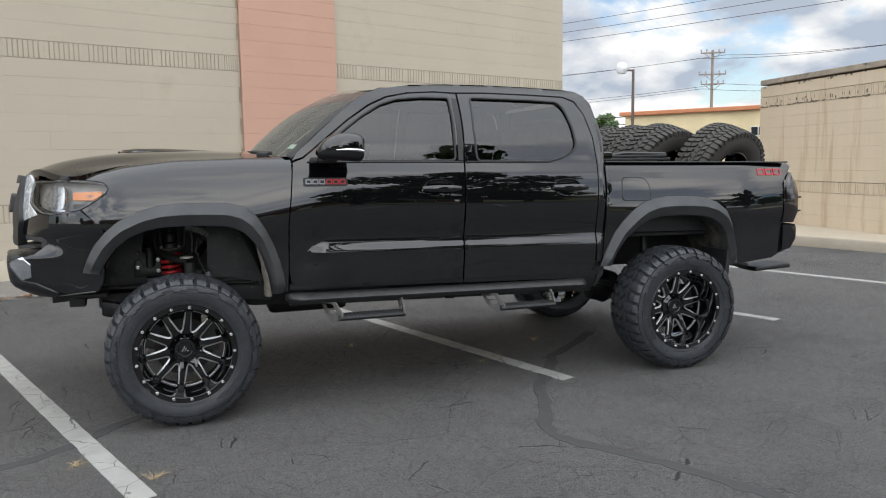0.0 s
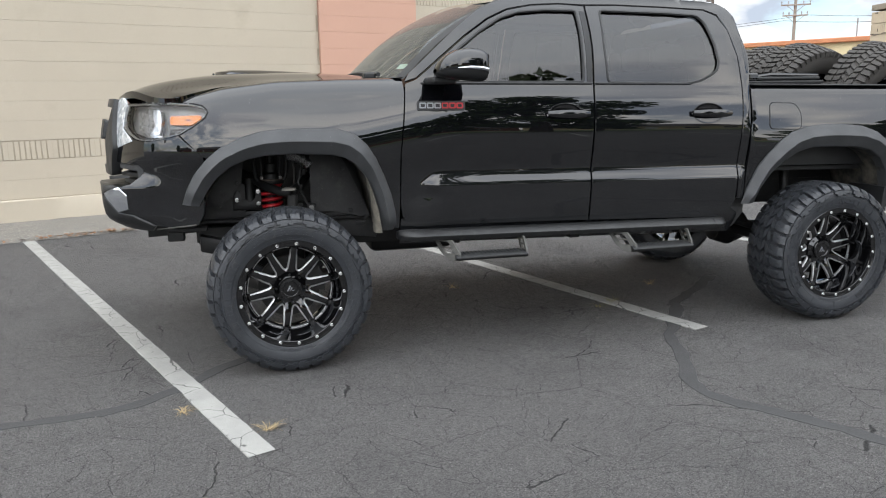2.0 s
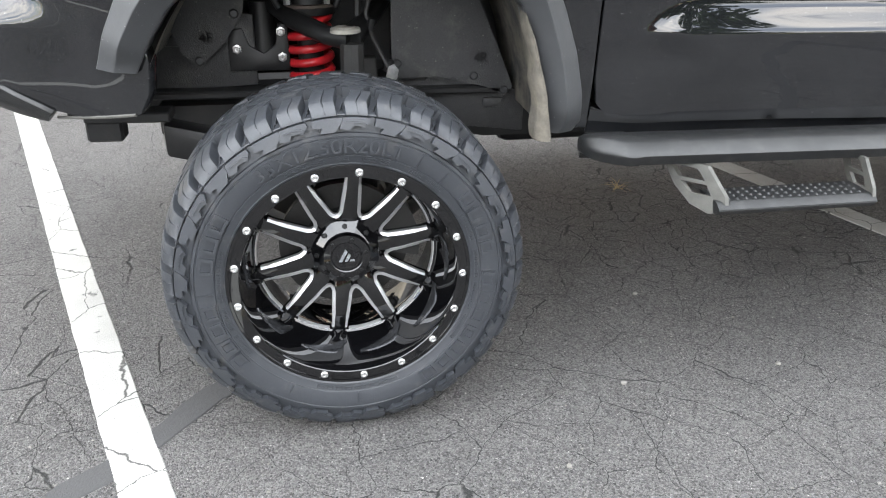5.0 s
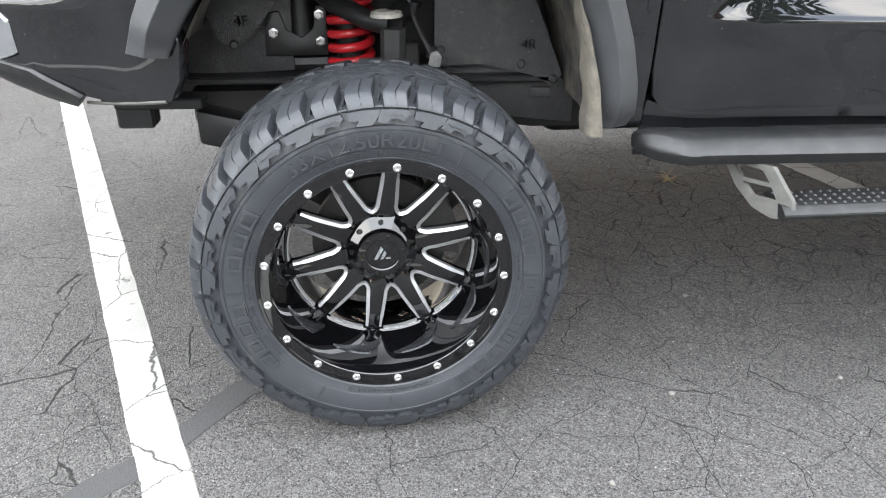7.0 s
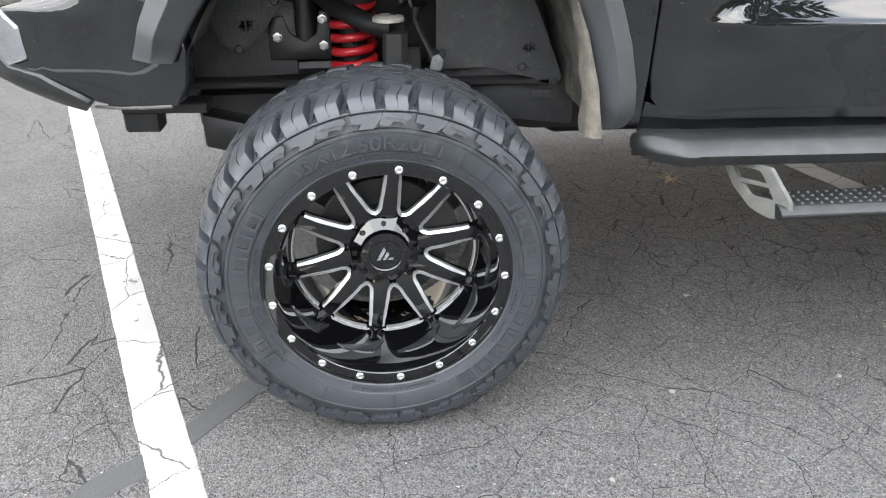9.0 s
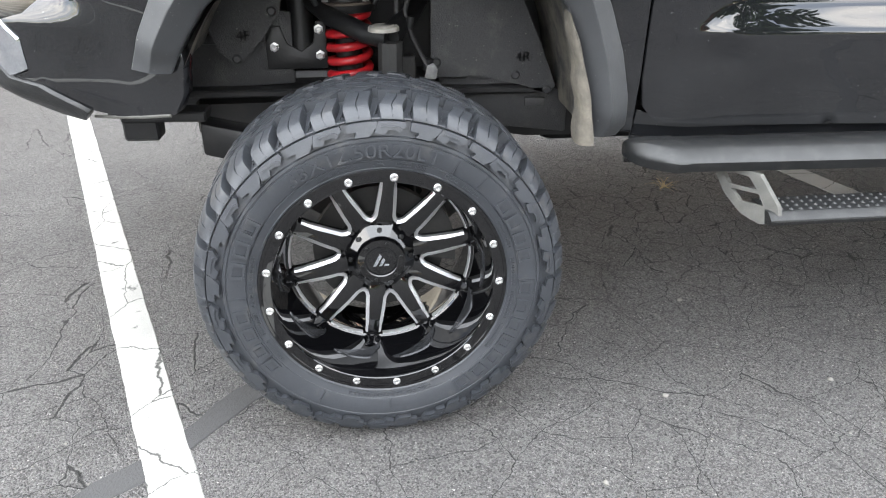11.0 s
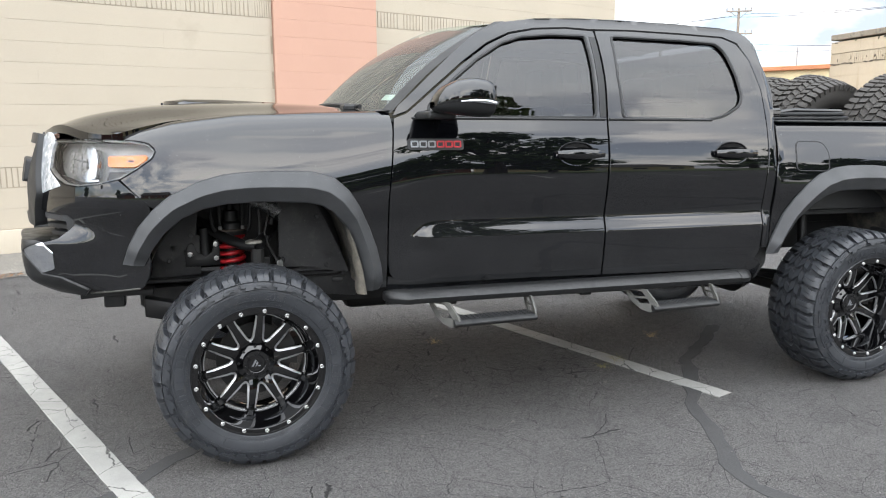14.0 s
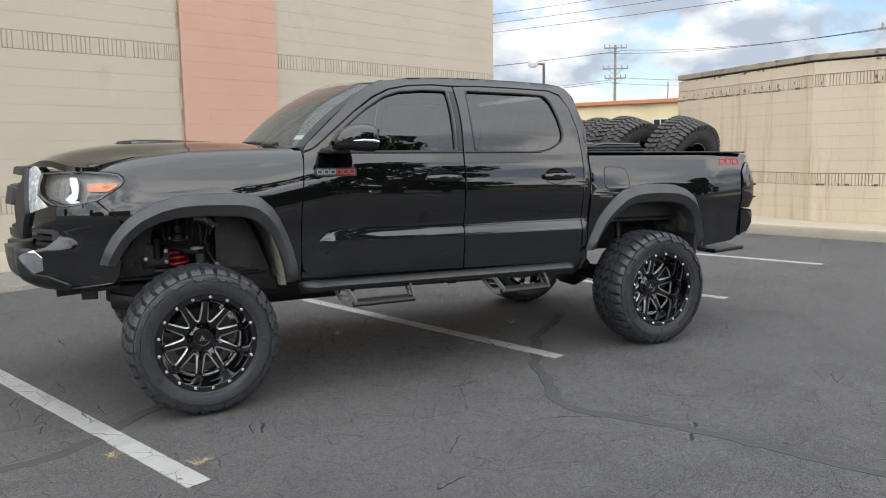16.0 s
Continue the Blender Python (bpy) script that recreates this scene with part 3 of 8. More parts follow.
# the facing row of stalls, behind the camera's way
for k in range(-5, 7):
    a, b = site(-0.8 + 2.735 * k, -10.5), site(-0.8 + 2.735 * k, -16.2)
    strip("stall_line", [a[:2], b[:2]], 0.055, 0.004, STRIPE, "worn white painted parking stall line on asphalt", "road marking", 0.0015, 60 + k)


def wander(pts, amp, seed):
    rnd = random.Random(seed)
    out = []
    for (x0, y0), (x1, y1) in zip(pts, pts[1:]):
        k = max(int(math.hypot(x1 - x0, y1 - y0) / 0.12), 1)
        out += [(x0 + (x1 - x0) * i / k + rnd.uniform(-amp, amp), y0 + (y1 - y0) * i / k + rnd.uniform(-amp, amp)) for i in range(k)]
    return out + [pts[-1]]


strip("crack_sealer", wander([(3.22, 0.25), (2.95, -0.01), (2.58, -0.33), (2.37, -0.68), (2.15, -0.97), (2.04, -1.28), (1.87, -1.62), (1.83, -1.82), (1.92, -2.0), (2.08, -2.2), (2.22, -2.45), (2.36, -2.8), (2.62, -3.4), (3.1, -3.9)], 0.010, 4),
      0.036, 0.003, SEALER, "dark strip of sealer over a crack in the asphalt", "sealed crack", 0.012, 5)
strip("crack_sealer", wander([(-2.4, -1.55), (-1.28, -1.32), (-1.07, -1.31), (-0.87, -1.28), (-0.67, -1.2), (-0.52, -1.02), (-0.36, -0.81), (-0.2, -0.67), (0.1, -0.45)], 0.010, 6),
      0.035, 0.003, SEALER, "dark strip of sealer over a crack in the asphalt", "sealed crack", 0.012, 7)
strip("crack_sealer", wander([(3.1, -3.9), (3.9, -3.1), (4.6, -2.9), (5.6, -2.2)], 0.012, 8),
      0.035, 0.003, SEALER, "dark strip of sealer over a crack in the asphalt", "sealed crack", 0.012, 9)

# gravelly strip between the asphalt and the wall
bm = bmesh.new()
rows = []
for n, z in ((EDGE_N - 0.03, 0.002), (EDGE_N, 0.035), (EDGE_N + 0.25, 0.05), (WALL_N - 0.2, 0.055), (WALL_N + 0.03, 0.06)):
    rows.append([site(u, n + (random.uniform(-0.02, 0.02) if n < WALL_N - 0.3 else 0), z + random.uniform(-0.004, 0.004)) for u in np.linspace(-12, 9.9, 120)])
grid(bm, rows)
bmesh.ops.recalc_face_normals(bm, faces=bm.faces)
tagged(finish("gravel_strip", bm, GRAVEL), "grey gravelly strip along the foot of the wall", "ground strip", kind="structure")

# ---- the block building behind the truck ----
COURSE, BLOCK_L = 0.2233, 0.462
FOOT_Z = 0.31
WALL_END, WALL_TOP = 9.93, 6.56
wall = tagged(new("wall_north"), "beige painted concrete-block wall with fluted bands", "wall", kind="structure")


def site_box(bm, u0, u1, n0, n1, z0, z1, bevel=0.0):
    box(bm, u0, u1, n0, n1, z0, z1, bevel, 1, SITE)


bm = bmesh.new()
site_box(bm, -14, WALL_END - 0.004, WALL_N + 0.005, WALL_N + 0.3, 0.0, WALL_TOP)
part("wall_core", bm, MORTAR, wall, "thick block wall behind the painted faces", 0)
bm = bmesh.new()
site_box(bm, WALL_END - 0.30, WALL_END - 0.004, WALL_N + 0.31, WALL_N + 16, 0.0, WALL_TOP)
site_box(bm, -14, -13.7, WALL_N + 0.31, WALL_N + 16, 0.0, WALL_TOP)
site_box(bm, -13.69, WALL_END - 0.31, WALL_N + 15.7, WALL_N + 16, 0.0, WALL_TOP)
part("side_wall", bm, BEIGE, wall, "", 0)
bm = bmesh.new()
site_box(bm, -14.05, WALL_END + 0.05, WALL_N - 0.05, WALL_N + 16.05, WALL_TOP + 0.002, WALL_TOP + 0.22, 0.02)
part("roof", bm, COPING, wall, "flat roof with a low edge", 0)
# foundation ledge
bm = bmesh.new()
rows = []
for n, z in ((WALL_N - 0.045, 0.0), (WALL_N - 0.045, FOOT_Z - 0.012), (WALL_N - 0.036, FOOT_Z - 0.002), (WALL_N + 0.02, FOOT_Z + 0.004)):
    rows.append([site(u, n + random.uniform(-0.003, 0.003), z) for u in np.linspace(-14, WALL_END, 90)])
grid(bm, rows)
bmesh.ops.recalc_face_normals(bm, faces=bm.faces)
part("foundation", bm, BEIGE, wall, "painted concrete foundation ledge at the foot of the wall")

PIL0, PIL1, PIL_OUT = 3.03, 4.62, 0.055
pil = part("pilaster", (lambda b: (site_box(b, PIL0 + 0.004, PIL1 - 0.004, WALL_N - PIL_OUT + 0.002, WALL_N + 0.004, FOOT_Z + 0.006, WALL_TOP), b)[1])(bmesh.new()), PINK_MORTAR, wall,
           "salmon pink painted block pilaster", 0)


def block_bm(length, height, depth, flutes=0):
    """One wall block, chamfered, or with upright flutes cut in its face."""
    bm = bmesh.new()
    if not flutes:
        c = 0.0017
        a = [bm.verts.new(p) for p in ((0, depth, 0), (length, depth, 0), (length, depth, height), (0, depth, height))]
        b = [bm.verts.new(p) for p in ((0, c, 0), (length, c, 0), (length, c, height), (0, c, height))]
        f = [bm.verts.new(p) for p in ((0, 0, c), (length, 0, c), (length, 0, height - c), (0, 0, height - c))]
        for p, q in ((a, b), (b, f)):
            for i in range(4):
                bm.faces.new((p[i], p[(i + 1) % 4], q[(i + 1) % 4], q[i]))
        bm.faces.new(f)
    else:
        n = 6
        solid = length * 0.13
        pitch = (length - 2 * solid) / n
        xs = [(0, 0)]
        for i in range(n + 1):
            x = solid + pitch * i
            xs += [(x - pitch * 0.16, 0), (x - pitch * 0.12, 0.003), (x - pitch * 0.12, 0.022), (x + pitch * 0.12, 0.022), (x + pitch * 0.12, 0.003), (x + pitch * 0.16, 0)]
        xs.append((length, 0))
        grid(bm, [[(x, y, 0.006) for x, y in xs], [(x, y, height - 0.006) for x, y in xs]])
    bmesh.ops.recalc_face_normals(bm, faces=bm.faces)
    for f in bm.faces:
        if f.normal.y > 0.5:
            f.normal_flip()
    return bm


plain = finish("block", block_bm(BLOCK_L - 0.0003, COURSE - 0.0015, 0.02), BEIGE, wall, smooth=0)
plain.matrix_basis = SITE @ Matrix.Translation((-13.9, WALL_N, FOOT_Z + 0.01))
fluted = finish("fluted_block", block_bm(BLOCK_L - 0.002, COURSE - 0.004, 0.02, 6), BEIGE, wall, smooth=0)
fluted.matrix_basis = SITE @ Matrix.Translation((-13.9, WALL_N - 0.004, FOOT_Z + 0.01 + 2 * COURSE))
rest = bmesh.new()
made = 0
rows_n = int((WALL_TOP - FOOT_Z) / COURSE)
BANDS = (2, 11, 20)
for r in range(rows_n):
    z = FOOT_Z + 0.008 + r * COURSE
    shift = 0.5 * BLOCK_L * (r % 2) if r not in BANDS else 0.0
    u = -13.4 + shift
    while u < WALL_END - 0.02:
        ue = u + BLOCK_L
        clip = [(u, min(ue, WALL_END))]
        if u < PIL1 and ue > PIL0:
            clip = [(a, b) for a, b in ((u, min(ue, PIL0)), (max(u, PIL1), min(ue, WALL_END))) if b - a > 0.03]
        for a, b in clip:
            whole = abs((b - a) - BLOCK_L) < 0.01
            near = -3.2 < a < 9.9 and z < 3.9 and r % 9 != 8
            src = fluted if r in BANDS else plain
            m = SITE @ Matrix.Translation((a, WALL_N + random.uniform(-0.0002, 0.0002) - (0.004 if r in BANDS else 0), z))
            if not whole:
                m = m @ Matrix.Diagonal(((b - a) / BLOCK_L, 1, 1, 1))
            if near and made < 296:
                share(src.name.split(".")[0], src, wall, m)
                made += 1
            else:
                tmp = src.data.copy()
                tmp.transform(m)
                rest.from_mesh(tmp)
                bpy.data.meshes.remove(tmp)
        u = ue
tagged(part("far_blocks", rest, BEIGE, wall, "more beige painted wall blocks", 0), kind="stuff")
# blocks of the pilaster
pb = finish("pilaster_block", block_bm(0.3972, COURSE - 0.0015, 0.02), PINK, wall, smooth=0)
pb.matrix_basis = SITE @ Matrix.Translation((PIL0, WALL_N - PIL_OUT - 0.004, FOOT_Z + 0.01))
for r in range(rows_n):
    for c in range(4):
        if r + c == 0:
            continue
        share("pilaster_block", pb, wall, SITE @ Matrix.Translation((PIL0 + c * 0.3975, WALL_N - PIL_OUT - 0.004 + random.uniform(-0.0002, 0.0002), FOOT_Z + 0.01 + r * COURSE)))

# ---- the low tan building with a kerb and walk before it ----
KB = 10.05
bm = bmesh.new()
KERB_H = 0.145
prof = ((KB, 0.0), (KB + 0.015, KERB_H - 0.03), (KB + 0.04, KERB_H), (KB + 0.16, KERB_H + 0.002))
KD = Vector((0.29, -0.957, 0)).normalized()
KX = Vector((0.957, 0.29, 0)).normalized()
K0 = Vector((9.72, 3.0, 0))


def kp(along, out, z):
    return tuple(K0 + KD * along + KX * out + Vector((0, 0, z)))


rows = [[kp(a, o, z) for a in np.linspace(-5.6, 14, 60)] for o, z in ((0, 0), (0.012, KERB_H - 0.03), (0.035, KERB_H), (0.155, KERB_H + 0.002), (0.158, 0.0))]
grid(bm, rows)
bmesh.ops.recalc_face_normals(bm, faces=bm.faces)
tagged(finish("kerb", bm, KERB), "worn grey-brown concrete kerb", "kerb", kind="structure")
bm = bmesh.new()
grid(bm, [[kp(a, o, KERB_H + (0.0 if o < 1 else 0.012)) for a in np.linspace(-5.6, 14, 30)] for o in (0.162, 1.0, 4.0)])
bmesh.ops.recalc_face_normals(bm, faces=bm.faces)
tagged(finish("pavement", bm, WALK), "tan concrete walk along the low building", "pavement", kind="structure")

low = tagged(new("wall_east"), "stained tan painted block wall of a low building", "wall", kind="structure")
PA, PB = Vector((11.02, 7.35, 0)), Vector((10.62, 3.73, 0))
PC = PB + Vector((0.352, -0.936, 0)) * 9
LOW_TOP = 2.93
back = [PC + Vector((7, 2.6, 0)), PA + Vector((7, 1.2, 0))]
foot = [PA, PB, PC, *back]
bm = bmesh.new()
inset = [p + Vector((0.05, 0.02, 0)) for p in foot]
inset[3], inset[4] = back
prism(bm, [(p.x, p.y) for p in inset], KERB_H, LOW_TOP - 0.13, "z")
part("wall_core", bm, surface("tan_mortar", (0.50, 0.42, 0.315), 0.9, fine=120, bump=0.3), low, "", 0)
bm = bmesh.new()
outer = [p + Vector((-0.03, -0.01, 0)) for p in foot]
prism(bm, [(p.x, p.y) for p in outer], LOW_TOP - 0.10, LOW_TOP, "z", 0.012)
part("coping", bm, COPING, low, "dark weathered coping on the wall top", 0)
lb = finish("block", block_bm(0.4038, 0.2022, 0.02), TAN, low, smooth=0)
lf = finish("fluted_block", block_bm(0.402, 0.200, 0.02, 6), TAN, low, smooth=0)
first = True
for a, b in ((PA, PB), (PB, PC)):
    d = (b - a).normalized()
    ang = math.atan2(d.y, d.x)
    length = (b - a).length
    for r in range(13):
        z = KERB_H + 0.012 + r * 0.2033
        s = -0.2 * (r % 2)
        while s < length - 0.02:
            x0, x1 = max(s, 0.0), min(s + 0.404, length)
            fl = r in (3, 11)
            if x1 - x0 > 0.03:
                o = a + d * x0
                m = Matrix.Translation((o.x, o.y, z)) @ Matrix.Rotation(ang, 4, "Z") @ Matrix.Diagonal(((x1 - x0) / 0.404, 1, 1, 1))
                src = lf if fl else lb
                if s < 6.2:
                    share("fluted_block" if fl else "block", src, low, m)
            s += 0.404
lb.matrix_basis = Matrix.Translation((PB.x + 0.352 * 6.7, PB.y - 0.936 * 6.7, KERB_H + 0.012)) @ Matrix.Rotation(math.atan2(-0.936, 0.352), 4, "Z")
lf.matrix_basis = Matrix.Translation((PB.x + 0.352 * 6.7, PB.y - 0.936 * 6.7, KERB_H + 0.012 + 3 * 0.2033)) @ Matrix.Rotation(math.atan2(-0.936, 0.352), 4, "Z")
# peeled dark flecks along the upper and lower bands and under the coping
rnd = random.Random(12)
bm = bmesh.new()
for a, b, n in ((PA, PB, 210), (PB, PC, 170)):
    d = (b - a).normalized()
    nv = Vector((d.y, -d.x, 0))
    if nv.x > 0:
        nv = -nv
    length = min((b - a).length, 5.5)
    for i in range(n):
        s = rnd.random() * length
        if math.sin(s * 5.1 + 1.3) + math.sin(s * 13.7) < rnd.uniform(-1.6, 0.9):
            continue
        kind = rnd.random()
        if a == PB and kind < 0.40:
            z, h, w = KERB_H + 0.012 + 3 * 0.2033 + 0.012, rnd.uniform(0.008, 0.030), rnd.uniform(0.008, 0.045)
        elif kind < 0.62:
            z, h, w = KERB_H + 0.012 + 11 * 0.2033 + rnd.uniform(-0.005, 0.02), rnd.uniform(0.005, 0.016), rnd.uniform(0.02, 0.10)
        elif kind < 0.88:
            z, h, w = KERB_H + 0.012 + 11 * 0.2033 + rnd.uniform(0.04, 0.11), rnd.uniform(0.02, 0.055), rnd.uniform(0.006, 0.020)
        else:
            z, h, w = LOW_TOP - 0.13 - rnd.uniform(0.0, 0.03), rnd.uniform(0.01, 0.04), rnd.uniform(0.01, 0.05)
        c = a + d * s + nv * 0.006
        pts = []
        for k in range(8):
            t = 2 * math.pi * k / 8
            q = rnd.uniform(0.5, 1.0)
            pts.append(bm.verts.new((c.x + d.x * w * q * math.cos(t), c.y + d.y * w * q * math.cos(t), z + h * q * math.sin(t))))
        bm.faces.new(pts)
tagged(part("peeled_paint", bm, SOOT, low, "dark peeled and sooty patches on the wall", 0), kind="stuff")


# ---- things in the distance ----
def place_at(az, dist, z=0.0):
    return Vector((0.08 + dist * math.cos(radians(az)), -5.31 + dist * math.sin(radians(az)), z))


yb = tagged(new("commercial_building"), "cream yellow building with an orange roof edge", "building")
c0, c1 = place_at(58.2, 50), place_at(40, 46)
d = (c1 - c0).normalized()
nv = Vector((-d.y, d.x, 0))
yb.matrix_basis = Matrix.Translation(c0) @ Matrix.Rotation(math.atan2(d.y, d.x), 4, "Z")
ln = (c1 - c0).length
bm = bmesh.new()
box(bm, 0, ln, 0, 12, 0, 4.05)
part("wall", bm, YELLOW, yb, "", 0)
bm = bmesh.new()
box(bm, -0.3, ln + 0.3, -0.3, 12.3, 4.055, 4.30, 0.03)
part("roof", bm, ORANGE, yb, "orange roof edge", 0)
wx = 7.62
bm = bmesh.new()
box(bm, wx, wx + 0.86, -0.05, -0.005, 2.58, 3.14, 0.01)
w = part("window", bm, WHITE, yb, "small white-framed window")
for pa, pb in ((0.05, 0.40), (0.46, 0.81)):
    bm = bmesh.new()
    box(bm, wx + pa, wx + pb, -0.08, -0.052, 2.63, 3.09)
    part("pane", bm, PANE, w, "", 0)

lampp = tagged(new("street_lamp"), "tall bronze lamp post with a white globe lamp", "street lamp")
lampp.matrix_basis = Matrix.Translation(place_at(57.7, 42)) @ Matrix.Rotation(radians(57.7 - 90), 4, "Z")
bm = bmesh.new()
tube(bm, [(0, 0, 0), (0, 0, 6.05)], [0.10, 0.07], 12)
part("post", bm, POLE_BROWN, lampp)
bm = bmesh.new()
tube(bm, [(0, 0, 6.0), (-0.32, 0, 6.02)], 0.05, 8)
part("arm", bm, POLE_BROWN, lampp)
bm = bmesh.new()
revolve(bm, [(0.001, -0.20), (0.20, -0.17), (0.27, -0.05), (0.29, 0.08), (0.27, 0.26), (0.17, 0.38), (0.001, 0.44)], 24, Matrix.Translation((-0.58, 0, 6.03)) @ Matrix.Rotation(radians(90), 4, "X"))
part("globe", bm, GLOBE, lampp, "white globe lamp")


def utility_pole(az, dist, top, turn, transformer):
    p = tagged(new("utility_pole"), "weathered wooden utility pole with crossarms and wires", "utility pole")
    p.matrix_basis = Matrix.Translation(place_at(az, dist)) @ Matrix.Rotation(radians(turn), 4, "Z")
    bm = bmesh.new()
    tube(bm, [(0, 0, 0), (0, 0, top)], [0.14, 0.085], 12)
    part("pole", bm, WOODPOLE, p)
    for z, w in ((top - 0.22, 0.85), (top - 1.75, 0.95), (top - 2.45, 0.80)):
        bm = bmesh.new()
        box(bm, -w, w, -0.19, -0.08, z - 0.045, z + 0.045, 0.01)
        for s in (-0.55, 0.55):
            tube(bm, [(s, -0.13, z - 0.05), (0, -0.12, z - 0.5)], 0.02, 6)
        part("crossarm", bm, WOODPOLE, p)
        for x in (-0.95 * w, -0.5 * w, 0.5 * w, 0.95 * w):
            bm = bmesh.new()
            revolve(bm, [(0.001, 0.0), (0.05, 0.0), (0.03, 0.08), (0.06, 0.1), (0.03, 0.2), (0.001, 0.22)], 8, Matrix.Translation((x, -0.13, z + 0.06)) @ Matrix.Rotation(radians(90), 4, "X"))
            part("insulator", bm, METAL_GREY, p)
    if transformer:
        for x in (-0.45, 0.35):
            bm = bmesh.new()
            revolve(bm, [(0.001, 0), (0.28, 0.0), (0.30, 0.05), (0.30, 0.85), (0.24, 0.95), (0.001, 1.0)], 20, Matrix.Translation((x, -0.35, top - 5.3)) @ Matrix.Rotation(radians(90), 4, "X"))
            part("transformer", bm, METAL_GREY, p, "grey can transformer")
    return p


utility_pole(52.35, 60, 9.15, -30, True)
utility_pole(34.6, 40, 6.75, -30, False)
thin = tagged(new("antenna_mast"), "thin grey mast above the far roof", "mast")
bm = bmesh.new()
tube(bm, [place_at(48.7, 55), place_at(48.7, 55, 5.9)], 0.05, 6)
part("mast", bm, METAL_GREY, thin)


def wire(a, b, sag, rad=0.014):
    bm = bmesh.new()
    a, b = Vector(a), Vector(b)
    tube(bm, [a.lerp(b, i / 24) - Vector((0, 0, sag * 4 * (i / 24) * (1 - i / 24))) for i in range(25)], rad, 5)
    w = finish("power_line", bm, WIRE)
    tagged(w, "black overhead power line strung between poles", "power line", "overhead lines")


P1, P2 = place_at(52.35, 60), place_at(34.6, 40)
far_w = place_at(80, 75)
far_e = place_at(10, 60)
for z1, z2, off, sag in ((8.75, 6.7, 0.9, 0.35), (8.6, 6.55, -0.9, 0.35), (6.7, 5.0, 0.8, 0.4), (6.4, 4.75, -0.7, 0.4)):
    o = Vector((off * 0.8, -off * 0.6, 0))
    wire(P1 + o + Vector((0, 0, z1)), P2 + o + Vector((0, 0, z2)), sag)
    wire(P1 + o + Vector((0, 0, z1)), far_w + o + Vector((0, 0, z1 - 0.3)), sag * 1.6)
    wire(P2 + o + Vector((0, 0, z2)), far_e + o + Vector((0, 0, z2 + 1.2)), sag)
for z1, z2 in ((4.75, 4.2), (4.2, 3.9)):
    wire(P1 + Vector((0, 0, z1)), place_at(20, 45, z2 + 1.0), 0.2, 0.03)
    wire(P1 + Vector((0, 0, z1)), place_at(85, 60, z1 - 0.6), 0.3, 0.03)
P3 = utility_pole(70, 52, 9.6, -10, False)
P4 = utility_pole(22, 34, 9.0, -40, False)
for dz in (0.0, -0.5, -1.0):
    wire(P3.matrix_basis.translation + Vector((0, 0, 9.5 + dz)), P4.matrix_basis.translation + Vector((0, 0, 8.9 + dz)), 0.25, 0.012)


def leaf_mesh(name, blobs, count, size, seed):
    """A crown of single leaves and sprigs, thicker round the ends of the limbs."""
    rnd = random.Random(seed)
    vs, fs = [], []
    for i in range(count):
        c, r = blobs[rnd.randrange(len(blobs))]
        d = Vector((rnd.gauss(0, 1), rnd.gauss(0, 1), rnd.gauss(0, 1))).normalized()
        p = Vector(c) + Vector((d.x, d.y, d.z * 0.75)) * r * (rnd.random() ** 0.45)
        a = Vector((rnd.gauss(0, 1), rnd.gauss(0, 1), rnd.gauss(0, 0.6))).normalized()
        b = a.orthogonal().normalized()
        s = size * rnd.uniform(0.6, 1.4)
        k = len(vs)
        vs += [tuple(p - a * s), tuple(p + b * s * 0.5), tuple(p + a * s), tuple(p - b * s * 0.5)]
        fs.append((k, k + 1, k + 2, k + 3))
    me = bpy.data.meshes.new(name)
    me.from_pydata(vs, [], fs)
    me.materials.append(LEAF)
    return me


def tree(height, spread, seed, count=5200):
    rnd = random.Random(seed)
    t = tagged(new("tree"), "leafy green broadleaf tree beside the lot", "tree")
    bm = bmesh.new()
    tube(bm, [(0, 0, 0), (0.1, 0.05, height * 0.25), (0.0, 0.15, height * 0.5), (0.2, 0.1, height * 0.8)], [height * 0.035, height * 0.026, height * 0.018, height * 0.006], 10)
    blobs = []
    for k in range(22):
        ang, z = k * 2.4, height * (0.16 + 0.76 * (k + rnd.random()) / 22)
        reach = spread * rnd.uniform(0.35, 0.95) * math.sqrt(max(1 - ((z / height - 0.55) / 0.5) ** 2, 0.08))
        e = (reach * math.cos(ang), reach * math.sin(ang), z)
        tube(bm, [(0.05, 0.05, z * 0.6), (e[0] * 0.5, e[1] * 0.5, z * 0.85), e], [height * 0.010, height * 0.006, height * 0.003], 6)
        blobs.append((e, spread * rnd.uniform(0.26, 0.44)))
    part("trunk", bm, BARK, t)
    cr = new("crown", leaf_mesh("crown", blobs, count, 0.26, seed))
    cr.parent = t
    return t


# trees and low houses over the road, on the open side of the lot
ta = tree(14.5, 4.6, 3, 9500)
ta.matrix_basis = Matrix.Translation((10.6, -24.5, 0.14))
tb = tree(8.0, 2.4, 8)
tb.matrix_basis = Matrix.Translation((6.0, -24.5, 0.14))
for src, x, y, s, rz in ((tb, 28, -25, 1.15, 80), (ta, 31.5, -27, 0.8, 120), (tb, 14.2, -27, 0.85, 10), (tb, -38, -36, 1.0, 200),
                         (tb, -44, -8, 0.9, 33), (ta, 44, -50, 0.9, 250), (tb, 52, -36, 1.0, 20)):
    copy_thing(src, Matrix.Translation((x, y, 0.1 if y < -22 else 0.0)) @ Matrix.Rotation(radians(rz), 4, "Z") @ Matrix.Scale(s, 4))
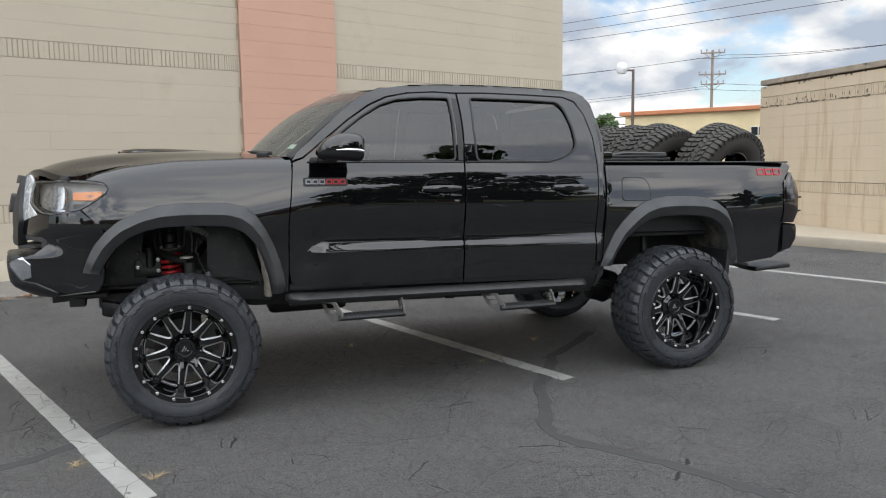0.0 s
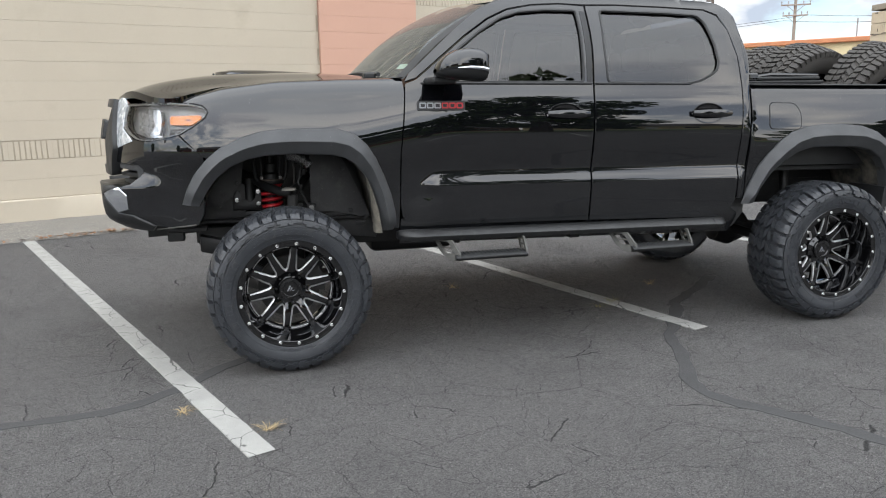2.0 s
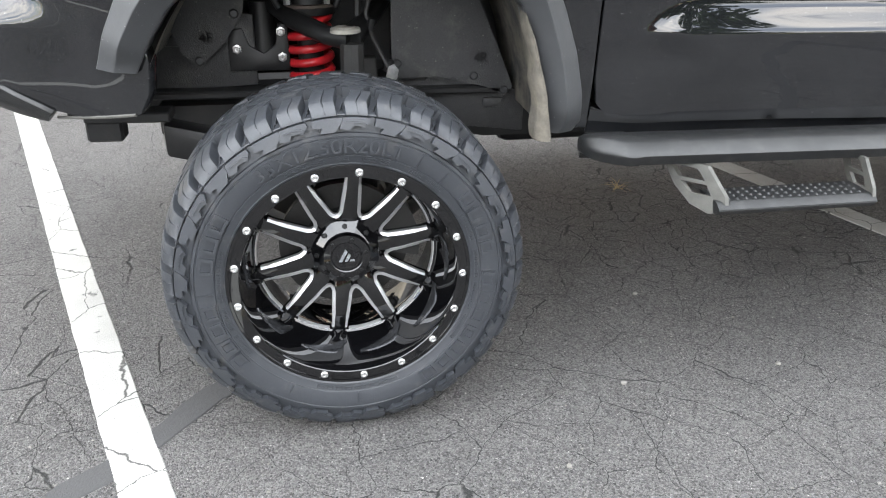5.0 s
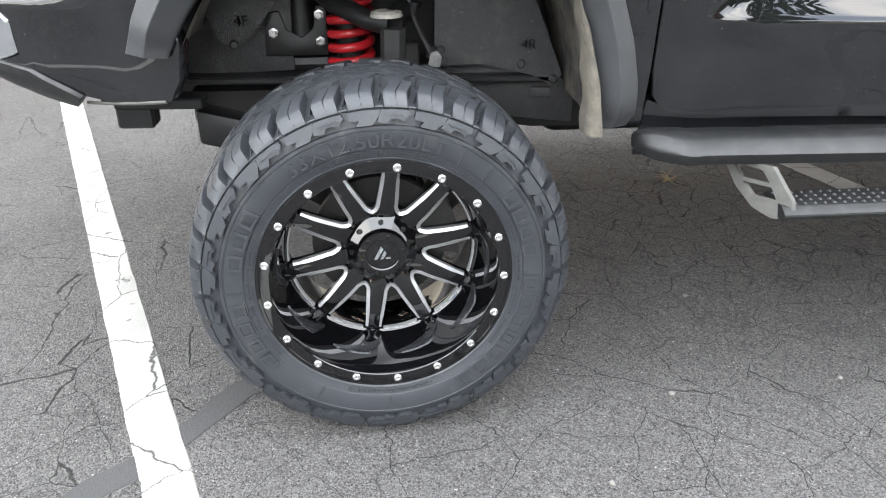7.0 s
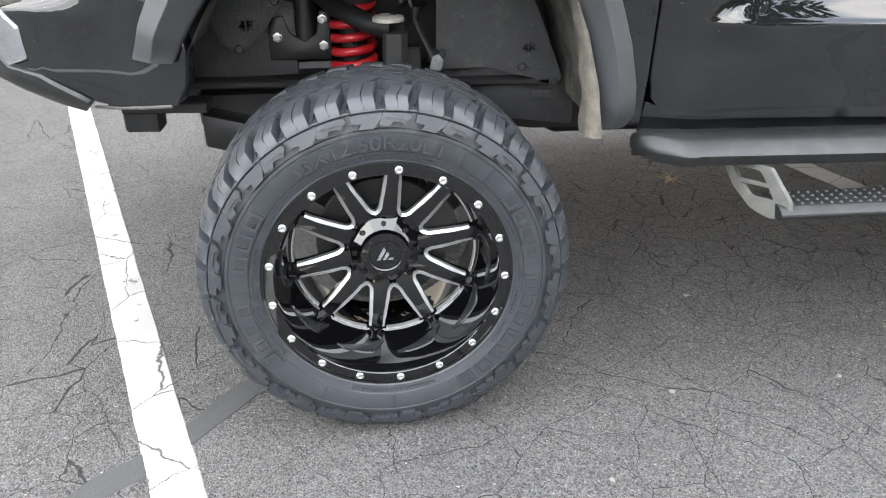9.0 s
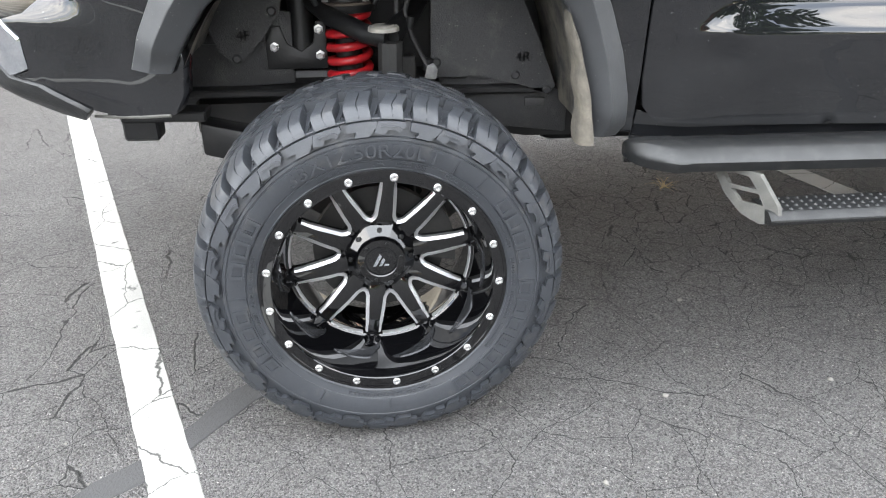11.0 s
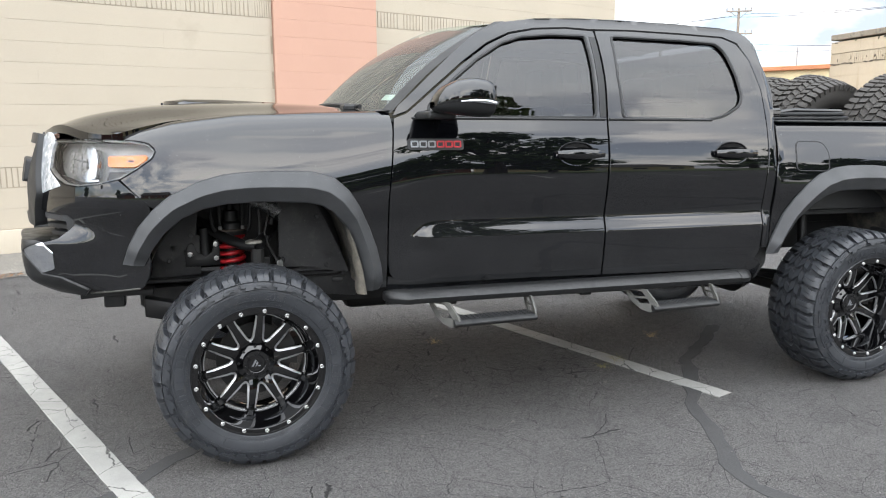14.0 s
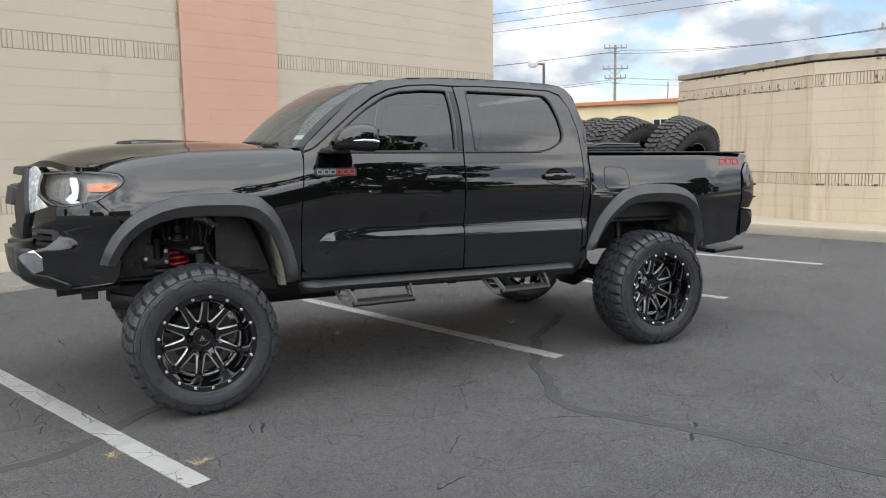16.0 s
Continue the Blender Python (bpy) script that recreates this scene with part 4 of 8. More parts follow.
for az, dist, s, src in ((59.7, 62, 0.64, tb), (61.4, 66, 0.37, ta), (60.4, 70, 0.62, tb)):
    copy_thing(src, Matrix.Translation(place_at(az, dist)) @ Matrix.Scale(s, 4))

bm = bmesh.new()
grid(bm, [[(x, y, z) for x in np.linspace(-90, 90, 24)] for y, z in ((-22.0, 0.0), (-22.02, 0.13), (-26.0, 0.16), (-60, 0.3))])
bmesh.ops.recalc_face_normals(bm, faces=bm.faces)
tagged(finish("lawn", bm, GRASS), "green grass verge over the road", "lawn", kind="structure")


def house(x, y, w, d, h, material, turn, seed):
    o = tagged(new("house"), "low brick house with a dark shingle roof" if material == BRICK else "low pale house with a dark shingle roof", "house")
    o.matrix_basis = Matrix.Translation((x, y, 0.2)) @ Matrix.Rotation(radians(turn), 4, "Z")
    bm = bmesh.new()
    box(bm, -w / 2, w / 2, -d / 2, d / 2, 0, h)
    part("wall", bm, material, o, "", 0)
    bm = bmesh.new()
    prism(bm, [(-d / 2 - 0.5, h), (d / 2 + 0.5, h), (0, h + d * 0.28)], -w / 2 - 0.4, w / 2 + 0.4, "x")
    part("roof", bm, SHINGLE, o, "dark shingle roof", 0)
    for k in range(4):
        wx = -w / 2 + w * (k + 0.5) / 4
        if k == 1:
            bm = bmesh.new()
            box(bm, wx - 0.5, wx + 0.5, d / 2 + 0.004, d / 2 + 0.06, 0.1, 2.15, 0.01)
            part("door", bm, WHITE, o)
        else:
            bm = bmesh.new()
            box(bm, wx - 0.75, wx + 0.75, d / 2 + 0.004, d / 2 + 0.07, 0.9, 2.2, 0.01)
            wn = part("window", bm, WHITE, o)
            bm = bmesh.new()
            box(bm, wx - 0.66, wx - 0.03, d / 2 + 0.072, d / 2 + 0.085, 0.99, 2.11)
            box(bm, wx + 0.03, wx + 0.66, d / 2 + 0.072, d / 2 + 0.085, 0.99, 2.11)
            part("pane", bm, PANE, wn, "", 0)


house(-14, -46, 15, 9, 2.9, BRICK, 4, 1)
house(8, -48, 17, 9, 2.9, BRICK, -5, 2)
house(28, -50, 14, 9, 2.9, YELLOW, -8, 3)
house(-36, -42, 14, 9, 2.9, BRICK, 20, 4)

# ---- the pickup truck ----
# x runs from the front axle to the tail, y across from the centre line, z up
TY = 0.07
truck = tagged(new("pickup_truck"), "lifted glossy black crew-cab pickup on big black wheels", "truck")
truck.matrix_basis = Matrix.Translation((0, TY, 0))
PITCH = Matrix.Rotation(math.atan(0.016), 4, "Y")
AXLE = 0.414
WB = 3.238

# plan outline of the body's nose: half-width against distance along the skin
NOSE_X, NOSE_W, NOSE_L = -0.25, 0.925, 0.70
_t = np.linspace(0, 1, 400)
_ang = _t * math.pi / 2
_px = NOSE_X - NOSE_L * np.sin(_ang) ** (2 / 2.35)
_py = NOSE_W * np.cos(_ang) ** (2 / 2.15)
_len = np.concatenate([[0], np.cumsum(np.hypot(np.diff(_px), np.diff(_py)))])

_pz, _pw = smooth_table([(0.50, 0.80), (0.66, 0.878), (0.72, 0.8932), (0.80, 0.8995), (0.90, 0.9025), (1.0, 0.9065), (1.10, 0.918), (1.16, 0.9235), (1.215, 0.925), (1.27, 0.9210), (1.33, 0.911), (1.39, 0.897), (1.43, 0.884), (1.455, 0.876), (1.50, 0.865), (1.60, 0.838), (1.74, 0.780), (1.86, 0.710), (1.92, 0.66)], 400)


def prof_w(z):
    return float(np.interp(z, _pz, _pw))


def shelf(z):
    """How far the lower door stands out: a fillet, a slanted face, a rounded crest and the flat below it."""
    t = min(max(1.014 - z, 0.0), 0.094)
    if t < 0.034:
        return 0.315 * t * t / 0.068
    if t < 0.086:
        return 0.315 * (t - 0.017)
    return (0.315 * (t - 0.017) - 0.315 * (t - 0.086) ** 2 / 0.016) * (1 - 0.15 * (1 - sstep(0.74, 0.92, z)) if z < 0.92 else 1)


def skin(p, z, bulge=True):
    """The body's side: half-width and place at p along the skin and height z."""
    # the fender and the bed side turn up towards the sky sooner than the doors
    over = 0.085 * (1 - sstep(0.30, 0.95, p)) + 0.05 * sstep(2.66, 2.70, p)
    w = prof_w(z + over * sstep(0.95, 1.12, z))
    if bulge:
        # raised lower part of the doors, with a slanted front end and a shelf that faces up
        start = 0.632 + (z - 0.80) * 0.68
        a = sstep(start - 0.03, start + 0.08 + 0.14 * (1 - sstep(0.86, 0.94, z)), p) * (1 - sstep(2.64, 2.70, p))
        w += a * shelf(z) - 0.005 * sstep(0.75, 1.2, p) * (1 - sstep(2.62, 2.72, p)) * sstep(0.93, 0.985, z) * (1 - sstep(0.985, 1.12, z))
        if p > 2.7:
            # haunch of the bed side
            w += 0.014 * math.exp(-((z - 1.06) / 0.17) ** 2) * math.exp(-((p - WB) / 0.75) ** 4)
            w -= 0.035 * sstep(3.75, 4.3, p)
        if p < 0.6:
            w += 0.007 * math.exp(-((z - 1.10) / 0.16) ** 2) * (1 - sstep(0.2, 0.6, p))
    if p >= NOSE_X:
        return p, w
    s = NOSE_X - p
    x, y = float(np.interp(s, _len, _px)), float(np.interp(s, _len, _py))
    k = min(int(np.searchsorted(_len, s)), 398)
    tx, ty = _px[k + 1] - _px[k], _py[k + 1] - _py[k]
    ll = math.hypot(tx, ty) or 1
    nx, ny = ty / ll, -tx / ll
    inward = NOSE_W - w
    front = sstep(0.25, 0.75, s)
    rake = 0.06 * max(z - 1.0, 0) * front + 0.15 * max(0.86 - z, 0) * front
    return x + abs(nx) * inward * (1 - 0.4 * front) + rake, max(y - ny * inward, 0.0)


HOODZ = [(-0.95, 1.24), (-0.75, 1.31), (-0.60, 1.352), (-0.43, 1.405), (-0.31, 1.434), (-0.02, 1.470), (0.30, 1.482), (0.62, 1.490), (0.8, 1.49)]
_hx, _hz = smooth_table(HOODZ, 200)


def hood_z(x):
    return float(np.interp(x, _hx, _hz))


HOOD_HW = 0.735
ROLL = 0.085


def fender_skin(p, q):
    """As skin(), but q runs on over the shoulder to the hood's gap."""
    x0, _ = skin(p, 1.3)
    top = hood_z(x0)
    q0 = top - ROLL
    if q <= q0:
        x, w = skin(p, q)
        return x, w, q
    a = 0.42 + (math.pi / 2 - 0.42) * min((q - q0) / (ROLL * math.pi / 2), 1.0)
    x, w = skin(p, q0)
    frac = min(HOOD_HW, w * 0.86)
    return x + 0.03 * (math.sin(a) - math.sin(0.42)) * (1 - sstep(-0.5, -0.1, p)), frac + (w - frac) * math.cos(a) / math.cos(0.42), q0 + ROLL * (math.sin(a) - math.sin(0.42)) / (1 - math.sin(0.42))


def side_skin(p, q):
    x, w = skin(p, q)
    return x, w, q


def cab_skin(p, q):
    """The cab's side: above the belt it leans in to the roof, and towards the tail and windshield it draws in."""
    x, w = skin(p, q)
    if q > 1.45:
        w -= 0.03 * sstep(2.55, 2.78, p) * sstep(1.45, 1.9, q)
    return x, w, q + 0.020 * sstep(1.50, 1.90, q)


def inside(poly, pts):
    """Which points lie in a polygon."""
    poly, pts = np.asarray(poly), np.asarray(pts)
    r = np.zeros(len(pts), bool)
    x, y = pts[:, 0], pts[:, 1]
    for (x0, y0), (x1, y1) in zip(poly, np.roll(poly, -1, 0)):
        if y0 != y1:
            c = ((y0 > y) != (y1 > y)) & (x < (x1 - x0) * (y - y0) / (y1 - y0) + x0)
            r ^= c
    return r


def dense_line(pts, step, close=True):
    out = []
    pts = list(pts)
    for a, b in zip(pts, pts[1:] + (pts[:1] if close else [])):
        k = max(int(math.ceil(math.hypot(b[0] - a[0], b[1] - a[1]) / step)), 1)
        out += [(a[0] + (b[0] - a[0]) * i / k, a[1] + (b[1] - a[1]) * i / k) for i in range(k)]
    if not close:
        out.append(pts[-1])
    return out


def rounded(pts, rad, seg=5):
    """A polygon with its corners rounded; rad is one number or one for each corner."""
    out, n = [], len(pts)
    for i in range(n):
        r = rad[i] if isinstance(rad, (list, tuple)) else rad
        p, a, b = Vector(pts[i]), Vector(pts[i - 1]), Vector(pts[(i + 1) % n])
        if r <= 0:
            out.append(tuple(p))
            continue
        r1 = min(r, (a - p).length * 0.45, (b - p).length * 0.45)
        s, e = p + (a - p).normalized() * r1, p + (b - p).normalized() * r1
        for k in range(seg + 1):
            t = k / seg
            out.append(tuple(s * (1 - t) ** 2 + p * 2 * t * (1 - t) + e * t * t))
    return out


from mathutils.geometry import delaunay_2d_cdt


def panel(name, outline, material, parent, label="", holes=(), fn=side_skin, step=0.03, depth=0.016, lift=0.0, sign=-1, hole_depth=None, rim=True, pitch=True, creases=()):
    """A sheet of bodywork cut from the skin along an outline, with turned-in edges, for the side given by sign."""
    loops = [dense_line(outline, step)] + [dense_line(h, step) for h in holes]
    pts, edges = [], []
    for lp in loops:
        k = len(pts)
        pts += lp
        edges += [(k + i, k + (i + 1) % len(lp)) for i in range(len(lp))]
    arr = np.array(pts)
    (x0, z0), (x1, z1) = arr.min(0), arr.max(0)
    gx, gz = np.meshgrid(np.arange(x0 + step / 2, x1, step), np.arange(z0 + step / 2, z1, step * 0.75))
    cand = np.stack([gx.ravel(), gz.ravel()], 1)
    ok = inside(loops[0], cand)
    for lp in loops[1:]:
        ok &= ~inside(lp, cand)
    cand = cand[ok]
    if len(cand):
        dist = np.min(np.hypot(cand[:, None, 0] - arr[None, :, 0], cand[:, None, 1] - arr[None, :, 1]), 1)
        cand = cand[dist > step * 0.45]
    if creases:
        # close rows of points where the skin bends sharply
        rows = np.array([(p, z) for (pa, za), (pb, zb) in creases for p, z in zip(np.linspace(pa, pb, max(int(math.hypot(pb - pa, zb - za) / 0.024), 2)), np.linspace(za, zb, max(int(math.hypot(pb - pa, zb - za) / 0.024), 2)))])
        rows = rows[inside(loops[0], rows)]
        rows = rows[np.min(np.hypot(rows[:, None, 0] - arr[None, :, 0], rows[:, None, 1] - arr[None, :, 1]), 1) > 0.008]
        cand = cand[np.min(np.hypot(cand[:, None, 0] - rows[None, :, 0], cand[:, None, 1] - rows[None, :, 1]), 1) > 0.019]
        cand = np.concatenate([cand, rows])
    allp = [Vector(p) for p in pts] + [Vector((float(a), float(b))) for a, b in cand]
    vo, _, fo, *_ = delaunay_2d_cdt(allp, edges, [], 0, 1e-6)
    vo = np.array([tuple(v) for v in vo])
    cen = np.array([vo[list(f)].mean(0) for f in fo])
    keep = inside(loops[0], cen)
    for lp in loops[1:]:
        keep &= ~inside(lp, cen)
    faces = [f for f, k in zip(fo, keep) if k]

    def put(p, q):
        x, w, z = fn(p, q)
        return np.array((x, sign * w, z))

    def nrm(p, q):
        e = 0.004
        a, b = put(p + e, q) - put(p - e, q), put(p, q + e) - put(p, q - e)
        v = np.cross(a, b)
        l = np.linalg.norm(v)
        return v / l * -sign if l > 1e-12 else np.array((0, sign, 0.0))
    verts, norms = [], []
    for p, q in vo:
        v = nrm(p, q)
        verts.append(put(p, q) + v * lift)
        norms.append(v)
    polys = []
    for f in faces:
        a, b, c = (verts[i] for i in f[:3])
        v = np.cross(b - a, c - a)
        polys.append(tuple(f) if v @ norms[f[0]] > 0 else tuple(f[::-1]))
    if rim:
        for li, lp in enumerate(loops):
            base = len(verts)
            n = len(lp)
            d = depth if li == 0 or hole_depth is None else hole_depth
            area = sum(lp[i][0] * lp[(i + 1) % n][1] - lp[(i + 1) % n][0] * lp[i][1] for i in range(n))
            for i, (p, q) in enumerate(lp):
                v = nrm(p, q)
                (pa, qa), (pb, qb) = lp[i - 1], lp[(i + 1) % n]
                tang = put(pb, qb) - put(pa, qa)
                side = np.cross(tang, v) * (1 if (area > 0) == (li == 0) else -1) * (-sign)
                side = side / (np.linalg.norm(side) or 1)
                at = put(p, q) + v * lift
                verts += [at, at - v * d]
                norms += [(v + side) / (np.linalg.norm(v + side) or 1), side]
            for i in range(n):
                a, b = base + 2 * i, base + 2 * ((i + 1) % n)
                q4 = (a, b, b + 1, a + 1)
                v = np.cross(verts[b] - verts[a], verts[a + 1] - verts[a])
                polys.append(q4 if v @ norms[a + 1] > 0 else q4[::-1])
    me = bpy.data.meshes.new(name)
    me.from_pydata([tuple(map(float, v)) for v in verts], [], polys)
    me.materials.append(material)
    me.shade_smooth()
    me.normals_split_custom_set_from_vertices([tuple(map(float, v)) for v in norms])
    if pitch:
        me.transform(PITCH)
    ob = new(name, me)
    ob.parent = parent
    if label:
        tagged(ob, label)
    return ob


def body(name, bm, material, parent, label="", smooth=35):
    """A part that leans with the body."""
    bmesh.ops.transform(bm, matrix=PITCH, verts=bm.verts)
    return finish(name, bm, material, parent, label, smooth)


# outlines, in x and z
FLARE_F_OUT = [(-0.480, 0.862), (-0.455, 0.935), (-0.417, 1.010), (-0.36, 1.085), (-0.305, 1.137), (-0.20, 1.193), (-0.10, 1.221), (0.0, 1.231), (0.15, 1.232), (0.27, 1.229), (0.36, 1.203), (0.425, 1.145), (0.47, 1.075), (0.515, 0.98), (0.55, 0.885), (0.572, 0.79), (0.578, 0.72), (0.560, 0.693)]
FLARE_F_IN = [(0.485, 0.690), (0.474, 0.78), (0.452, 0.88), (0.415, 0.985), (0.352, 1.055), (0.30, 1.083), (0.24, 1.096), (0.06, 1.104), (-0.09, 1.098), (-0.185, 1.079), (-0.262, 1.044), (-0.325, 0.985), (-0.368, 0.918), (-0.402, 0.850)]
flare_r_out = [(2.655, 0.765), (2.70, 0.875), (2.745, 0.98), (2.80, 1.06), (2.87, 1.13), (2.95, 1.185), (3.05, 1.217), (3.15, 1.229), (3.32, 1.229), (3.45, 1.218), (3.55, 1.185), (3.63, 1.13), (3.685, 1.04), (3.72, 0.95), (3.755, 0.84), (3.782, 0.745)]
flare_r_in = [(3.715, 0.735), (3.69, 0.85), (3.655, 0.95), (3.595, 1.025), (3.52, 1.070), (3.43, 1.090), (3.25, 1.096), (3.10, 1.092), (3.005, 1.068), (2.925, 1.02), (2.85, 0.95), (2.79, 0.86), (2.745, 0.765)]

# rows of points along the shelf of the doors and its slanted front end
SHELF_ROWS = [((0.62, z), (2.69, z)) for z in (1.016, 1.007, 0.997, 0.987, 0.979, 0.960, 0.941, 0.930, 0.924, 0.919, 0.908)]
SHELF_END = [((0.632 + d + (0.76 - 0.80) * 0.68, 0.76), (0.632 + d + (0.905 - 0.80) * 0.68, 0.905)) for d in (-0.03, 0.01, 0.05, 0.09, 0.14, 0.20)]
SILL_F, SILL_R = 0.722, 0.690


def sill_z(x):
    return SILL_F + (SILL_R - SILL_F) * (x - 0.6) / 2.0


def build_side(sign):
    """All the bodywork of one side."""
    # front fender: from the bumper and headlight to the door
    fo = [(-0.388, 1.096), (-0.33, 1.065), (-0.26, 1.12), (-0.20, 1.165), (-0.10, 1.195), (0.0, 1.205), (0.27, 1.203), (0.35, 1.175), (0.41, 1.12), (0.455, 1.05), (0.50, 0.955), (0.535, 0.86), (0.55, 0.70), (0.592, 0.70),
          (0.597, 0.82), (0.599, 1.10), (0.6175, 1.28), (0.6285, 1.40)]
    q_top = lambda p: hood_z(skin(p, 1.3)[0]) - ROLL + ROLL * math.pi / 2 - 0.002
    fo += [(p, q_top(p)) for p in np.linspace(0.632, -0.50, 30)]
    fo += [(-0.50, 1.362), (-0.441, 1.356), (-0.390, 1.346), (-0.366, 1.330), (-0.358, 1.312), (-0.370, 1.284), (-0.431, 1.240), (-0.497, 1.201)]
    panel("front_fender", [(float(a), float(b)) for a, b in fo], PAINT, truck, "glossy black front fender", fn=fender_skin, sign=sign, step=0.026)

    # front door
    f_bot, r_bot = sill_z(0.62), sill_z(1.68)
    door_f = [(0.606, 1.10), (0.604, 0.82), (0.612, 0.76), (0.645, f_bot), (1.676, r_bot), (1.684, 1.10), (1.692, 1.40), (1.705, 1.66), (1.700, 1.872), (1.55, 1.878), (1.38, 1.866), (1.24, 1.838), (1.12, 1.785), (0.98, 1.695), (0.83, 1.582), (0.70, 1.478), (0.640, 1.455), (0.625, 1.28)]
    win_f = rounded([(0.80, 1.462), (1.643, 1.468), (1.652, 1.70), (1.645, 1.846), (1.46, 1.845), (1.30, 1.829), (1.19, 1.795), (1.06, 1.722), (0.92, 1.622), (0.80, 1.512)], [0.02, 0.03, 0, 0.02, 0, 0, 0, 0, 0, 0.02])
    fd = panel("front_door", door_f, PAINT, truck, "glossy black front door with a dark window", holes=[win_f], fn=cab_skin, sign=sign, hole_depth=0.022, creases=SHELF_ROWS + SHELF_END)
    rim_f = [(a, b) for a, b in win_f]
    panel("window", rim_f, FRONT_TINT, fd, "dark tinted side window", fn=cab_skin, sign=sign, lift=-0.012, rim=False, step=0.05)
    trim_frame(fd, win_f, sign, 0.008)

    # rear door
    door_r = [(1.688, r_bot), (2.50, sill_z(2.5)), (2.575, 0.72), (2.612, 0.79), (2.618, 1.10), (2.632, 1.45), (2.622, 1.62), (2.585, 1.76), (2.535, 1.838), (2.46, 1.868), (2.20, 1.876), (1.90, 1.880), (1.712, 1.874), (1.717, 1.66), (1.704, 1.40), (1.696, 1.10)]
    win_r = rounded([(1.788, 1.466), (2.27, 1.462), (2.38, 1.480), (2.478, 1.535), (2.497, 1.58), (2.485, 1.68), (2.445, 1.800), (2.405, 1.838), (2.20, 1.846), (1.79, 1.850), (1.783, 1.66)], [0.03, 0.05, 0.05, 0.03, 0.02, 0, 0.03, 0.03, 0, 0.025, 0])
    rd = panel("rear_door", door_r, PAINT, truck, "glossy black rear door with a dark window", holes=[win_r], fn=cab_skin, sign=sign, hole_depth=0.022, creases=SHELF_ROWS)
    panel("window", win_r, TINT, rd, "dark tinted side window", fn=cab_skin, sign=sign, lift=-0.012, rim=False, step=0.05)
    trim_frame(rd, win_r, sign, 0.008)
    # gloss black applique on the pillar between the windows
    panel("pillar_trim", [(1.662, 1.470), (1.694, 1.470), (1.703, 1.66), (1.699, 1.84), (1.667, 1.842), (1.670, 1.66)], PLASTIC, fd, fn=cab_skin, sign=sign, lift=0.003, step=0.04)
    # belt trim
    for par, a, b in ((fd, 0.72, 1.69), (rd, 1.712, 2.30)):
        bm = bmesh.new()
        tube(bm, [(x, sign * (skin(x, 1.458)[1] + 0.002), 1.458 + 0.003 * (x - 0.8)) for x in np.linspace(a, b, 12)], 0.006, 6)
        body("belt_trim", bm, PLASTIC, par)

    # pillar behind the cab and the rear quarter
    q = [(2.628, 0.80), (2.672, 0.80), (2.674, 1.10), (2.690, 1.44), (2.715, 1.62), (2.697, 1.74), (2.668, 1.83), (2.625, 1.886), (2.57, 1.915), (2.47, 1.926), (2.20, 1.934), (1.90, 1.938), (1.64, 1.936), (1.40, 1.925), (1.22, 1.897), (1.08, 1.845), (0.94, 1.745), (0.80, 1.630), (0.66, 1.510), (0.635, 1.468), (0.695, 1.488), (0.825, 1.592), (0.975, 1.705), (1.115, 1.795), (1.237, 1.848), (1.38, 1.876), (1.55, 1.888), (1.70, 1.884), (1.90, 1.890), (2.20, 1.886), (2.465, 1.878), (2.545, 1.848), (2.595, 1.765), (2.632, 1.62), (2.642, 1.45), (2.628, 1.10)]
    panel("cab_frame", q, PAINT, truck, "glossy black roof rail and pillars", fn=cab_skin, sign=sign, depth=0.03)
    # rocker under the doors
    panel("rocker_panel", [(0.60, 0.60), (2.62, 0.585), (2.66, 0.70), (2.60, 0.74), (2.50, 0.702), (0.64, 0.736), (0.605, 0.745), (0.60, 0.69)], PAINT, truck, "dusty black rocker panel", fn=side_skin, sign=sign, lift=-0.018)

    # bed side
    bed = [(2.692, 0.79), (2.715, 0.86), (2.76, 0.955), (2.82, 1.04), (2.89, 1.105), (2.97, 1.155), (3.06, 1.19), (3.15, 1.203), (3.32, 1.203), (3.44, 1.19), (3.53, 1.16), (3.61, 1.105), (3.66, 1.02), (3.70, 0.93), (3.735, 0.82), (3.765, 0.735),
           (3.90, 0.742), (4.12, 0.762), (4.195, 0.80), (4.205, 1.015), (4.19, 1.10), (4.175, 1.20), (4.185, 1.325), (4.225, 1.375), (4.262, 1.43), (4.255, 1.452), (3.5, 1.458), (2.708, 1.464), (2.694, 1.20)]
    bs = panel("bed_side", bed, PAINT, truck, "glossy black cargo bed side", fn=bed_skin, sign=sign, depth=0.03)
    # fuel door
    if sign < 0:
        cap = rounded([(2.805, 1.205), (3.02, 1.200), (3.022, 1.300), (2.985, 1.352), (2.815, 1.356)], 0.03)
        panel("fuel_door", cap, PAINT, bs, "rounded square fuel door", fn=bed_skin, sign=sign, lift=0.0035, step=0.03, depth=0.006)
        bm = bmesh.new()
        ring = dense_line(cap, 0.02)
        tube(bm, [(p, sign * (bed_skin(p, z)[1] + 0.0005), z) for p, z in ring + ring[:1]], 0.0042, 5, False)
        body("fuel_door_gap", bm, PLASTIC, bs)
    bm = bmesh.new()
    box(bm, 2.712, 4.215, min(sign * 0.745, sign * 0.872), max(sign * 0.745, sign * 0.872), 1.455, 1.466, 0.004)
    body("rail_cap", bm, PLASTIC, bs, "black plastic bed rail cap")

    # flares, front and rear
    for nm, o, i, fn in (("front_flare", FLARE_F_OUT, FLARE_F_IN, side_skin), ("rear_flare", flare_r_out, flare_r_in, bed_skin)):
        flare(nm, o, i, fn, sign)


